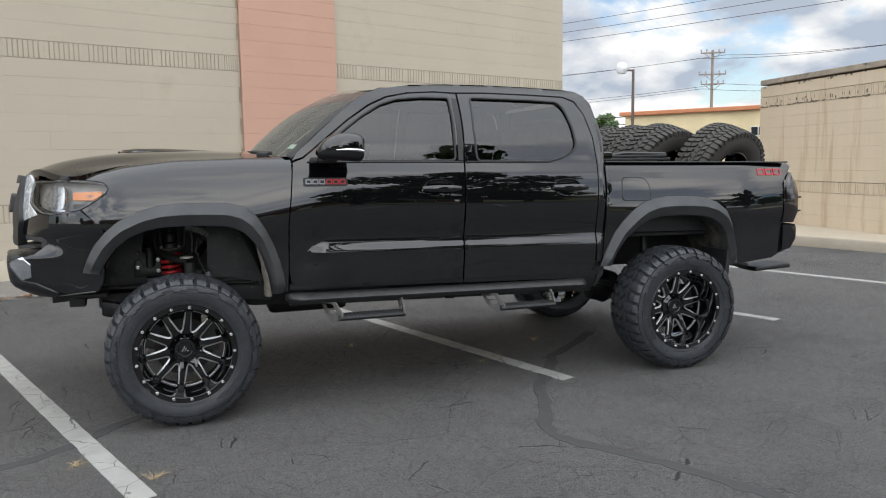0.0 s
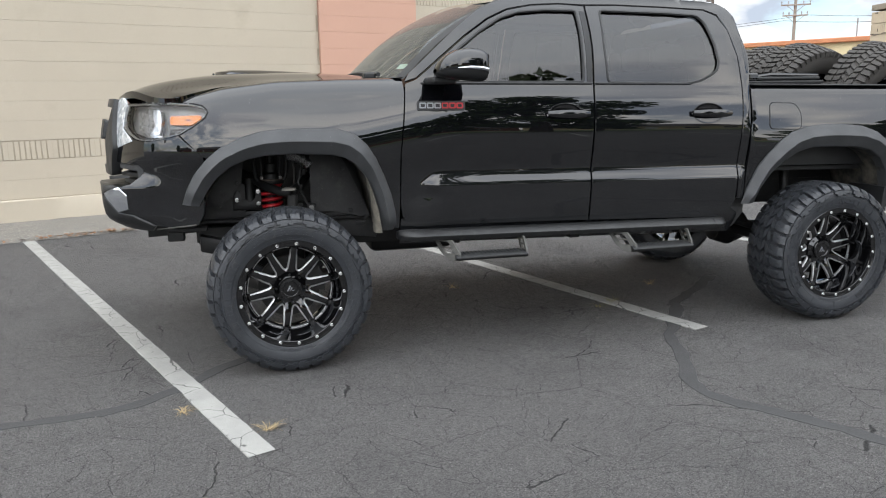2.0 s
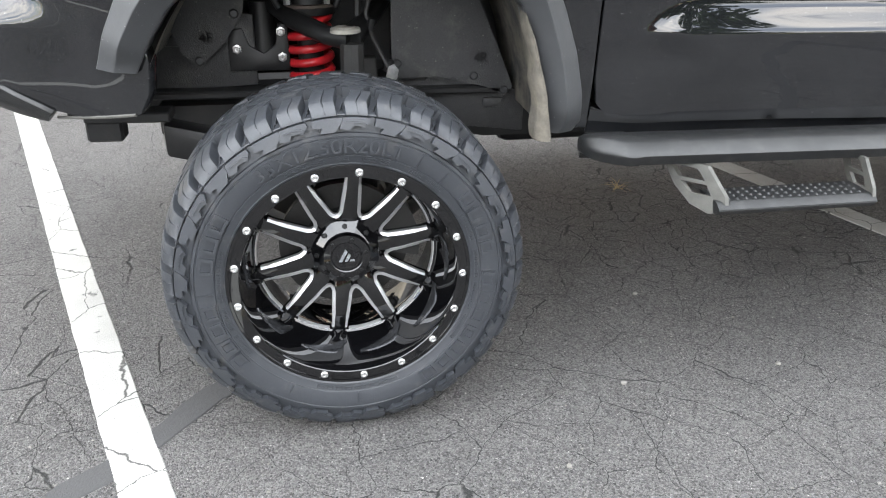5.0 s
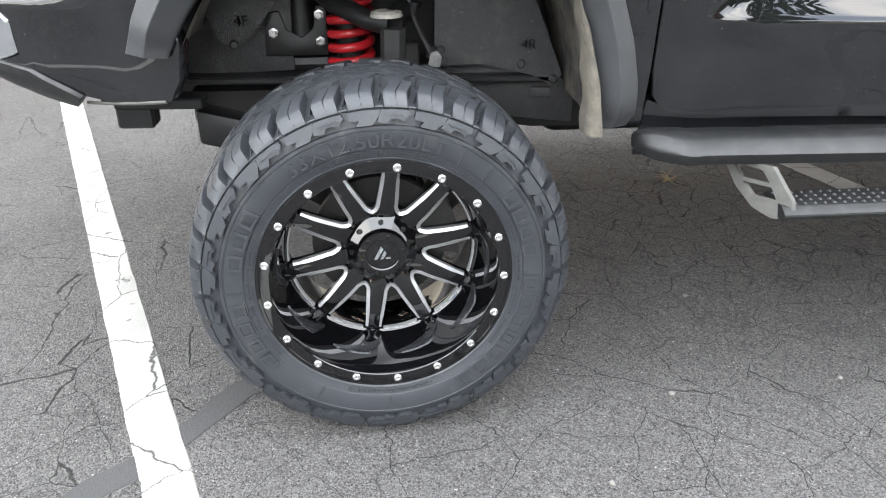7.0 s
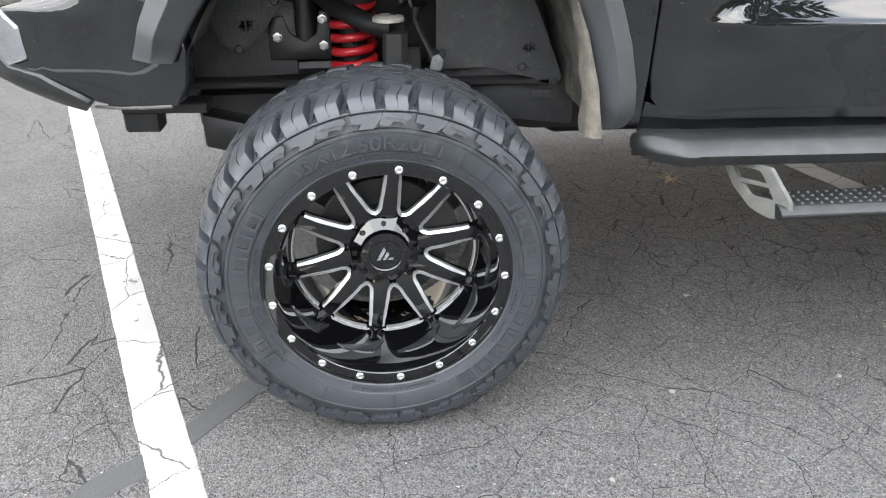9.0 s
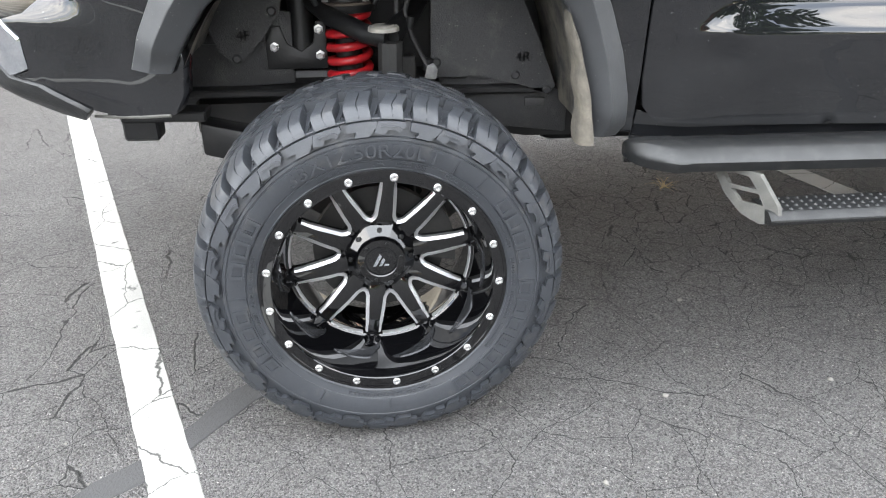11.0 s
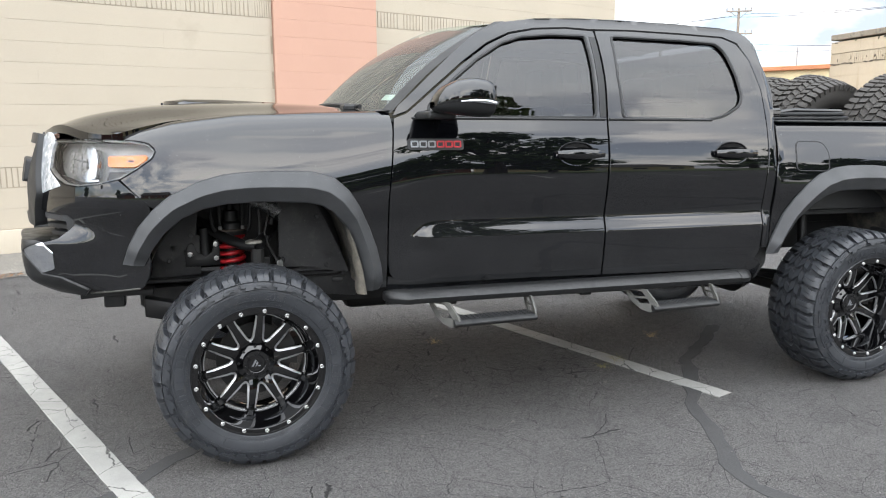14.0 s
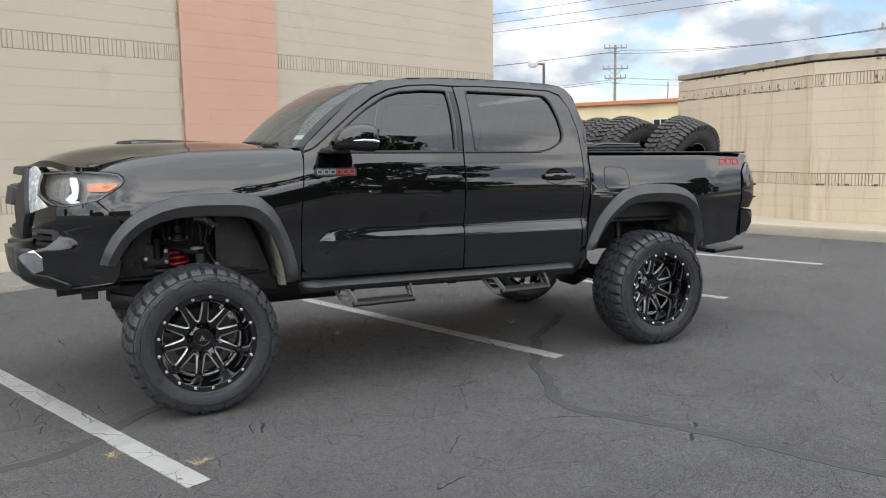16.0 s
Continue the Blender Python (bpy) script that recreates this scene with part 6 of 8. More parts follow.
for s in (-1, 1):
    mir = body("side_mirror", mirror_shell(s, -12, 192, 0.9, 0.0), PAINT, truck, "black teardrop side mirror with a bright turn signal", 45)
    foot = mirror_shell(s, 190, 350, 1.02, -0.002)
    box(foot, 0.735, 0.86, min(s * 0.87, s * 1.08), max(s * 0.87, s * 1.08), 1.452, 1.486, 0.012, 2)
    body("mirror_base", foot, PLASTIC, mir, "black plastic mirror foot", 45)
    bm = bmesh.new()
    line = []
    for x, zc, h, hw in MIRROR_SLICES[3:7]:
        line.append((x, s * (1.118 + hw + 0.001), zc - 0.020 * (x - 0.738) / 0.25 - 0.018))
    line[-1:] = [line[-1], (0.985, s * (1.118 + 0.075), line[-1][2])]
    tube(bm, line, [0.003, 0.008, 0.010, 0.010, 0.008], 8)
    body("turn_signal", bm, CHROME, mir, "bright turn-signal strip", 60)
    bm = bmesh.new()
    grid(bm, [[(0.991, s * 1.118 + y, z) for y in (-0.080, 0.080)] for z in (1.495, 1.590)])
    body("mirror_glass", bm, MIRROR, mir)

# ---- handles and badges ----
for s in (-1, 1):
    for xc in (1.535, 2.418):
        par = [c for c in truck.children if c.name.startswith("front_door" if xc < 2 else "rear_door")][0 if s < 0 else 1]
        y = skin(xc, 1.297)[1]
        bm = bmesh.new()
        revolve(bm, [(0.001, 0.0), (0.066, 0.0), (0.071, -0.001), (0.076, -0.0045)], 28, Matrix.Translation((xc - 0.015, s * y, 1.297)) @ Matrix.Rotation(0 if s < 0 else math.pi, 4, "Z") @ Matrix.Diagonal((1.25, 1, 0.72, 1)))
        body("handle_cup", bm, GLOSS, par, "recessed handle cup")
        bm = bmesh.new()
        tube(bm, [(xc - 0.015 + 0.096 * math.cos(q), s * (skin(xc, 1.297 + 0.055 * math.sin(q))[1] + 0.001), 1.297 + 0.055 * math.sin(q)) for q in np.linspace(0, 2 * math.pi, 33)], 0.0035, 6, False)
        body("cup_rim", bm, PAINT, par, "glossy rim of the handle cup", 60)
        bm = bmesh.new()
        rows = []
        for t in np.linspace(0, 1, 15):
            x = xc - 0.125 + 0.25 * t
            off = 0.042 * math.sin(math.pi * min(max(t, 0.03), 0.97)) ** 0.45
            h = 0.016 + 0.007 * math.sin(math.pi * t)
            rows.append([(x, s * (y + off + 0.011 * math.cos(a)), 1.297 + h * math.sin(a)) for a in np.linspace(0, 2 * math.pi, 11)])
        grid(bm, rows)
        bmesh.ops.remove_doubles(bm, verts=bm.verts, dist=0.0001)
        bmesh.ops.recalc_face_normals(bm, faces=bm.faces)
        body("door_handle", bm, PAINT, par, "glossy black pull handle", 50)


def badge(name, x0, x1, z0, z1, glyphs, fn, backing, parent, label):
    """A badge: a backing plate and plain raised shapes in place of letters."""
    if backing:
        b = panel(name, rounded([(x0, z0), (x1, z0), (x1, z1), (x0, z1)], 0.012), PLASTIC, parent, label, fn=fn, sign=-1, lift=0.006, step=0.03, depth=0.008)
        pad = 0.010
    else:
        b = None
        pad = 0.0
    n = len(glyphs)
    w = (x1 - x0 - 2 * pad) / n
    for k, mt in enumerate(glyphs):
        a, c = x0 + pad + k * w + w * 0.06, x0 + pad + (k + 1) * w - w * 0.06
        lo, hi = z0 + pad, z1 - pad
        th = (hi - lo) * 0.20
        shp = rounded([(a, lo), (c, lo), (c, hi), (a, hi)], 0.005, 3)
        hole = [(a + th, lo + th), (c - th, lo + th), (c - th, hi - th), (a + th, hi - th)]
        g = panel("badge_shape", shp, mt, b or parent, "", holes=[hole], fn=fn, sign=-1, lift=0.011 if backing else 0.004, step=0.03, depth=0.006)
        if b is None and k == 0:
            tagged(g, label)


FD = [c for c in truck.children if c.name.startswith("front_door")][0]
BS = [c for c in truck.children if c.name.startswith("bed_side")][0]
badge("door_badge", 0.692, 0.950, 1.317, 1.366, [BADGE_GREY] * 3 + [BADGE_RED] * 3, side_skin, True, FD, "black badge with silver and red shapes")
badge("bed_badge", 3.935, 4.165, 1.366, 1.413, [BADGE_RED] * 3, bed_skin, False, BS, "red plain badge shapes")

# ---- tail: tailgate, lamps, bumper, bed ----
bm = bmesh.new()
box(bm, 4.235, 4.29, -0.74, 0.74, 0.90, 1.452, 0.02, 3)
tg = body("tailgate", bm, PAINT, truck, "glossy black tailgate")
for s in (-1, 1):
    bm = bmesh.new()
    rows = []
    for z, xo, xi in ((1.02, 4.325, 4.18), (1.10, 4.335, 4.17), (1.22, 4.335, 4.165), (1.31, 4.325, 4.175), (1.365, 4.29, 4.215), (1.385, 4.262, 4.235)):
        w = bed_skin(4.1, z)[1]
        rows.append([(xi, s * (w + 0.002), z), (xi + (xo - xi) * 0.5, s * (w + 0.004), z), (xo - 0.02, s * (w - 0.02), z), (xo, s * (w - 0.06), z), (xo, s * (w - 0.14), z)])
    grid(bm, rows)
    bmesh.ops.recalc_face_normals(bm, faces=bm.faces)
    tl = body("taillight", bm, LAMP_RED, truck, "smoked dark red taillight")
    bm = bmesh.new()
    for za in (1.10, 1.20):
        box(bm, 4.24, 4.338, s * 0.86 - 0.03, s * 0.86 + 0.04, za, za + 0.012, 0.003)
    body("lamp_rib", bm, PLASTIC, tl)
    # bumper end
    bm = bmesh.new()
    rows = []
    for z, xo in ((0.80, 4.21), (0.83, 4.30), (0.90, 4.345), (0.98, 4.345), (1.005, 4.33)):
        rows.append([(4.195, s * 0.875, z), (4.24, s * 0.885, z), (xo - 0.03, s * 0.875, z), (xo, s * 0.80, z), (xo + 0.02, s * 0.40, z), (xo + 0.02, 0, z)])
    grid(bm, rows)
    bmesh.ops.recalc_face_normals(bm, faces=bm.faces)
    body("rear_bumper", bm, PAINT, truck, "black rear bumper")
bm = bmesh.new()
prism(bm, [(4.18, 0.622), (4.52, 0.640), (4.52, 0.672), (4.46, 0.676), (4.20, 0.655)], -0.62, -0.42, "y", 0.010)
tube(bm, [(4.05, -0.45, 0.70), (4.20, -0.50, 0.65)], 0.03, 8)
body("hitch_step", bm, PLASTIC, truck, "black step under the rear bumper")
# bed: floor, front wall, inner sides
bm = bmesh.new()
box(bm, 2.72, 4.235, -0.70, 0.70, 0.935, 0.965, 0.004)
box(bm, 2.70, 2.735, -0.80, 0.80, 0.94, 1.46, 0.004)
for s in (-1, 1):
    box(bm, 2.74, 4.23, min(s * 0.72, s * 0.75), max(s * 0.72, s * 0.75), 0.97, 1.455, 0.004)
body("bed_liner", bm, PLASTIC, truck, "black composite bed liner")

# ---- wheel housings and chassis ----
for s in (-1, 1):
    for cx, o, rear in ((0.03, FLARE_F_IN, False), (WB, flare_r_in, True)):
        bm = bmesh.new()
        o2 = resample(o, 40)
        rows = []
        for yy, k in ((0.89, 1.0), (0.70, 1.03), (0.42, 1.02)):
            rows.append([(cx + (p - cx) * k, s * yy, 0.72 + (q - 0.72) * k) for p, q in o2])
        grid(bm, rows)
        bmesh.ops.recalc_face_normals(bm, faces=bm.faces)
        body("wheel_liner", bm, LINER_DUSTY, truck, "dusty black wheel-arch liner", 50)
        bm = bmesh.new()
        yi = 0.43 if rear else 0.36
        prism(bm, [(cx - 0.60, 0.70), (cx - 0.60, 1.25), (cx + 0.60, 1.25), (cx + 0.60, 0.70)], s * yi, s * (yi - 0.02), "y")
        body("inner_wall", bm, CHASSIS, truck, "", 0)
        bm = bmesh.new()
        box(bm, cx - 0.60, cx + 0.58, min(s * yi, s * 0.86), max(s * yi, s * 0.86), 1.165, 1.18)
        body("arch_roof", bm, CHASSIS, truck, "", 0)

# dried mud on the back lip of the front arch
bm = bmesh.new()
lo = resample([(0.486, 0.686), (0.480, 0.74), (0.473, 0.79), (0.459, 0.85), (0.441, 0.915), (0.418, 0.975)], 48)
rows = []
for dy, share_in in ((0.946, -0.22), (0.950, 0.05), (0.949, 0.4), (0.941, 0.8), (0.926, 1.0), (0.890, 1.05)):
    row = []
    for i, (p, z) in enumerate(lo):
        t = i / 47
        wide = 0.004 + 0.026 * (1 - t) ** 0.9 + 0.0028 * math.sin(i * 0.37 + dy * 14)
        row.append((p - wide * share_in, -dy + 0.012 * t, z))
    rows.append(row)
grid(bm, rows)
bmesh.ops.recalc_face_normals(bm, faces=bm.faces)
body("dried_mud", bm, MUD, truck, "tan dried mud on the arch lip", 50)

# frame rails
for s in (-1, 1):
    bm = bmesh.new()
    pts = [(-0.72, 0.70), (-0.35, 0.72), (0.45, 0.60), (2.35, 0.585), (2.9, 0.74), (3.6, 0.74), (4.2, 0.66)]
    rows = []
    for x, z in pts:
        rows.append([(x, s * 0.40 - 0.035, z - 0.06), (x, s * 0.40 + 0.035, z - 0.06), (x, s * 0.40 + 0.035, z + 0.06), (x, s * 0.40 - 0.035, z + 0.06), (x, s * 0.40 - 0.035, z - 0.06)])
    grid(bm, rows)
    bmesh.ops.recalc_face_normals(bm, faces=bm.faces)
    part("frame_rail", bm, CHASSIS, truck, "black frame rail", 30)
bm = bmesh.new()
for x in (-0.35, 0.45, 1.4, 2.3, 3.9):
    box(bm, x - 0.06, x + 0.06, -0.40, 0.40, 0.56, 0.64, 0.01)
part("cross_member", bm, CHASSIS, truck, "black cross members", 0)
bm = bmesh.new()
box(bm, 0.5, 2.6, -0.78, 0.78, 0.70, 0.74, 0.01)
body("floor_pan", bm, CHASSIS, truck, "", 0)
bm = bmesh.new()
tube(bm, [(0.9, 0.12, 0.48), (2.4, 0.1, 0.47), (WB, 0.05, AXLE)], 0.045, 12)
box(bm, 0.55, 1.1, -0.16, 0.2, 0.42, 0.66, 0.04, 2)
part("driveline", bm, CHASSIS, truck, "gearbox and propeller shaft")
bm = bmesh.new()
tube(bm, [(1.2, 0.36, 0.52), (2.3, 0.42, 0.54), (2.9, 0.50, 0.62), (3.9, 0.55, 0.62)], 0.035, 10)
tube(bm, [(1.7, 0.40, 0.52), (2.2, 0.42, 0.53)], 0.09, 14)
part("exhaust", bm, CAST, truck, "dull exhaust pipe and muffler")

# front suspension
for s in (-1, 1):
    xs, ys = -0.045, s * 0.53
    bm = bmesh.new()
    pts = []
    for k in range(8 * 20 + 1):
        a = 2 * math.pi * k / 20
        pts.append((xs + 0.052 * math.cos(a), ys + 0.052 * math.sin(a), 0.640 + 0.275 * k / 160))
    tube(bm, pts, 0.0112, 8)
    cs = part("coil_spring", bm, RED, truck, "bright red coil spring", 60)
    bm = bmesh.new()
    revolve(bm, [(0.001, 0.58), (0.030, 0.58), (0.034, 0.60), (0.034, 0.98), (0.001, 0.98)], 20, Matrix.Translation((xs, ys, 0)) @ Matrix.Rotation(radians(90), 4, "X") @ Matrix.Diagonal((1, 1, 1, 1)))
    part("shock_body", bm, CHASSIS, cs, "black shock absorber")
    bm = bmesh.new()
    revolve(bm, [(0.001, 0.905), (0.054, 0.905), (0.058, 0.908), (0.059, 0.917), (0.056, 0.9215), (0.001, 0.9215)], 28, Matrix.Translation((xs, ys, 0)) @ Matrix.Rotation(radians(90), 4, "X"))
    part("spring_perch", bm, RED, cs, "red upper spring perch")
    bm = bmesh.new()
    revolve(bm, [(0.001, 0.922), (0.072, 0.922), (0.074, 0.940), (0.058, 0.945), (0.050, 0.975), (0.036, 0.985), (0.034, 1.03), (0.016, 1.035), (0.016, 1.075), (0.026, 1.08), (0.026, 1.12), (0.001, 1.12)], 24, Matrix.Translation((xs, ys, 0)) @ Matrix.Rotation(radians(90), 4, "X"))
    part("top_hat", bm, CHASSIS, truck, "black strut top")
    # hoops of the strut spacer, with a rusty foot plate
    for dx, rad in ((-0.082, 0.0085), (-0.048, 0.006), (0.048, 0.006), (0.082, 0.0085)):
        bm = bmesh.new()
        tube(bm, [(xs + dx * 1.06, ys + s * 0.045, 1.13), (xs + dx * 1.06, ys + s * 0.052, 1.03), (xs + dx, ys + s * 0.052, 0.965), (xs + dx * 0.86, ys + s * 0.050, 0.942)], rad, 8)
        part("strut_rib", bm, CHASSIS, truck, "black strut spacer hoop", 50)
    bm = bmesh.new()
    revolve(bm, [(0.060, 0.941), (0.076, 0.941), (0.077, 0.948), (0.060, 0.949)], 28, Matrix.Translation((xs, ys, 0)) @ Matrix.Rotation(radians(90), 4, "X"), True)
    part("spacer_plate", bm, surface("rusty_plate", (0.075, 0.055, 0.042), 0.7, col2=(0.04, 0.032, 0.027), scale=40), truck, "rusty spacer foot plate", 40)
    # bright nuts on the strut top
    for dx in (-0.05, 0.05):
        bm = bmesh.new()
        revolve(bm, [(0.001, 0), (0.009, 0), (0.009, 0.014), (0.001, 0.016)], 6, Matrix.Translation((xs + dx, ys + s * 0.055, 0.950)) @ Matrix.Rotation(radians(90), 4, "X"))
        part("nut", bm, STEEL, truck, "bright steel nut", 0)
    # upper control arm with its ball joint cap
    bm = bmesh.new()
    tube(bm, [(-0.22, s * 0.45, 0.99), (-0.15, s * 0.50, 0.955), (-0.08, s * 0.60, 0.915), (0.0, s * 0.66, 0.885), (0.055, s * 0.68, 0.880)], [0.022, 0.024, 0.024, 0.024, 0.030], 12)
    tube(bm, [(0.16, s * 0.44, 0.95), (0.12, s * 0.55, 0.915), (0.055, s * 0.68, 0.880)], [0.022, 0.022, 0.03], 10)
    ua = part("upper_arm", bm, CHASSIS, truck, "black tubular upper control arm", 60)
    bm = bmesh.new()
    revolve(bm, [(0.001, 0.889), (0.026, 0.889), (0.028, 0.887), (0.034, 0.887), (0.037, 0.884), (0.038, 0.876), (0.001, 0.876)], 28, Matrix.Translation((0.045, s * 0.685, 0.020)) @ Matrix.Rotation(radians(90), 4, "X") @ Matrix.Diagonal((1, 1, 1, 1)))
    part("joint_cap", bm, surface("zinc_cap", (0.27, 0.255, 0.225), 0.6, metal=0.2, scale=60), ua, "pale zinc ball-joint cap")
    # drop bracket with bright bolts
    bm = bmesh.new()
    prism(bm, [(-0.255, 0.78), (-0.10, 0.78), (-0.10, 0.90), (-0.125, 0.90), (-0.135, 0.845), (-0.165, 0.825), (-0.20, 0.845), (-0.215, 0.89), (-0.255, 0.885)], s * 0.555, s * 0.535, "y", 0.004)
    br = part("drop_bracket", bm, CHASSIS, truck, "black lift bracket with bright bolts", 25)
    for bx, bz in ((-0.232, 0.838), (-0.118, 0.880), (-0.118, 0.815)):
        bm = bmesh.new()
        revolve(bm, [(0.001, 0.0), (0.0125, 0.0), (0.0125, -0.003), (0.0092, -0.0035), (0.0092, -0.012), (0.0075, -0.013), (0.0040, -0.013), (0.0035, -0.010), (0.001, -0.010)], 6, Matrix.Translation((bx, s * 0.556, bz)) @ Matrix.Rotation(0 if s < 0 else math.pi, 4, "Z"))
        part("bolt", bm, STEEL, br, "bright steel bolt", 20)
    bm = bmesh.new()
    tube(bm, [(-0.165, s * 0.52, 0.80), (-0.165, s * 0.51, 0.95)], 0.032, 14)
    tube(bm, [(-0.43, s * 0.50, 0.735), (-0.30, s * 0.52, 0.755), (-0.05, s * 0.52, 0.755)], 0.022, 8)
    box(bm, -0.46, 0.30, s * 0.50 - 0.03, s * 0.50 + 0.03, 0.60, 0.70, 0.012)
    part("subframe", bm, CHASSIS, truck, "black lift-kit crossmember", 30)
    # lower arm, knuckle, sway bar, tie rod
    bm = bmesh.new()
    prism(bm, [(-0.44, 0.57), (-0.16, 0.50), (0.0, 0.40), (0.09, 0.36), (0.10, 0.42), (-0.05, 0.52), (-0.20, 0.60), (-0.44, 0.66)], s * 0.60, s * 0.52, "y", 0.01)
    prism(bm, [(-0.30, s * 0.42), (0.30, s * 0.42), (0.10, s * 0.74), (-0.06, s * 0.74)], 0.34, 0.40, "z", 0.01)
    part("lower_arm", bm, CHASSIS, truck, "black lower control arm", 30)
    bm = bmesh.new()
    box(bm, -0.06, 0.11, s * 0.70 - 0.04, s * 0.70 + 0.04, 0.28, 0.60, 0.02, 2)
    tube(bm, [(0.05, s * 0.69, 0.55), (0.06, s * 0.69, 0.87)], 0.03, 10)
    tube(bm, [(0.14, s * 0.30, 0.40), (0.17, s * 0.70, 0.42)], 0.018, 8)
    box(bm, 0.075, 0.125, s * 0.58 - 0.025, s * 0.58 + 0.025, 0.755, 0.815, 0.004)
    part("knuckle", bm, CAST, truck, "dull cast steering knuckle", 30)
    # liner sheets front and back of the arch
    bm = bmesh.new()
    prism(bm, [(-0.47, 1.13), (-0.19, 1.13), (-0.22, 0.93), (-0.27, 0.86), (-0.335, 0.80), (-0.375, 0.83), (-0.42, 0.95)], s * 0.60, s * 0.594, "y")
    ls = body("splash_sheet", bm, LINER, truck, "dark plastic splash sheet with a chalk mark", 0)
    bm = bmesh.new()
    prism(bm, [(0.15, 1.13), (0.15, 0.76), (0.27, 0.765), (0.40, 0.735), (0.455, 0.71), (0.478, 0.735), (0.43, 0.85), (0.36, 1.0), (0.29, 1.13)], s * 0.60, s * 0.593, "y")
    lr = body("splash_sheet", bm, LINER, truck, "dark plastic splash sheet with a chalk mark", 0)
    for par, pts2 in ((ls, ((-0.335, 0.815), (-0.24, 0.93))), (lr, ((0.165, 0.80), (0.37, 0.765), (0.455, 0.725), (0.33, 1.0), (0.23, 1.10)))):
        for bx, bz in pts2:
            bm = bmesh.new()
            revolve(bm, [(0.001, -0.004), (0.008, -0.004), (0.012, 0.0)], 12, Matrix.Translation((bx, s * 0.601, bz)) @ Matrix.Rotation(0 if s < 0 else math.pi, 4, "Z"))
            body("rivet", bm, PLASTIC, par)
    bm = bmesh.new()
    prism(bm, [(0.17, 0.80), (0.28, 0.79), (0.40, 0.77), (0.52, 0.70), (0.52, 0.60), (0.34, 0.62), (0.17, 0.70)], s * 0.57, s * 0.55, "y", 0.004)
    ap = body("apron_panel", bm, LINER, truck, "black inner apron with slots", 30)
    bm = bmesh.new()
    prism(bm, [(-0.55, 0.98), (-0.20, 0.92), (-0.20, 0.74), (-0.55, 0.72)], s * 0.55, s * 0.54, "y", 0.004)
    ap2 = body("apron_panel", bm, LINER, truck, "black inner apron with slots", 30)
    for par, bx, bz in ((ap2, -0.40, 0.86), (ap2, -0.29, 0.865), (ap, 0.22, 0.765), (ap, 0.43, 0.685)):
        bm = bmesh.new()
        box(bm, bx - 0.028, bx + 0.028, s * 0.575 - 0.006, s * 0.575 + 0.006, bz - 0.014, bz + 0.014, 0.006, 2)
        body("apron_slot", bm, LINER, par, "", 30)
    # wheel-speed wire and hose
    bm = bmesh.new()
    tube(bm, [(0.11, s * 0.56, 1.12), (0.125, s * 0.60, 1.02), (0.10, s * 0.62, 0.93), (0.115, s * 0.63, 0.87), (0.15, s * 0.64, 0.80), (0.16, s * 0.64, 0.77)], 0.006, 6)
    tube(bm, [(0.07, s * 0.55, 1.12), (0.085, s * 0.58, 1.0), (0.08, s * 0.60, 0.92)], 0.008, 6)
    hose = part("brake_hose", bm, CAST, truck, "brake hose and sensor cable")
    for cx, cz, rr in ((0.128, 0.985, 0.011), (0.108, 0.905, 0.010), (0.150, 0.800, 0.012)):
        bm = bmesh.new()
        tube(bm, [(cx, s * 0.632, cz - 0.014), (cx + 0.006, s * 0.634, cz + 0.014)], rr, 10)
        part("hose_clip", bm, CHASSIS, hose, "black cable clip", 40)
    bm = bmesh.new()
    prism(bm, [(0.142, 0.765), (0.172, 0.765), (0.178, 0.790), (0.166, 0.806), (0.150, 0.800)], s * 0.640, s * 0.646, "y", 0.0015)
    part("hose_bracket", bm, ZINC, hose, "dull zinc hose bracket", 25)
    bm = bmesh.new()
    tube(bm, [(0.045 + 0.125 * t, s * 0.575, 1.078 - 0.060 * t * t) for t in np.linspace(0, 1, 14)], 0.034, 18)
    for i, v in enumerate(bm.verts):
        v.co += Vector((math.sin(i * 2.1), math.cos(i * 1.3), math.sin(i * 3.7))) * 0.0015
    part("heat_shield", bm, FOIL, truck, "crinkled foil heat shield", 5)

# chalk marks on the splash sheets
CHALK = surface("chalk_grey", (0.026, 0.026, 0.027), 0.9)
for words, x, z in (("4F", -0.30, 0.875), ("4R", 0.40, 0.805)):
    vs, fs = text_shape(words, 0.036, 0.0006)
    me = bpy.data.meshes.new("chalk_mark")
    me.from_pydata([(x + a, -0.6025, z + b) for a, b, c in vs], [], fs)
    me.materials.append(CHALK)
    ob = new("chalk_mark", me)
    ob.parent = truck

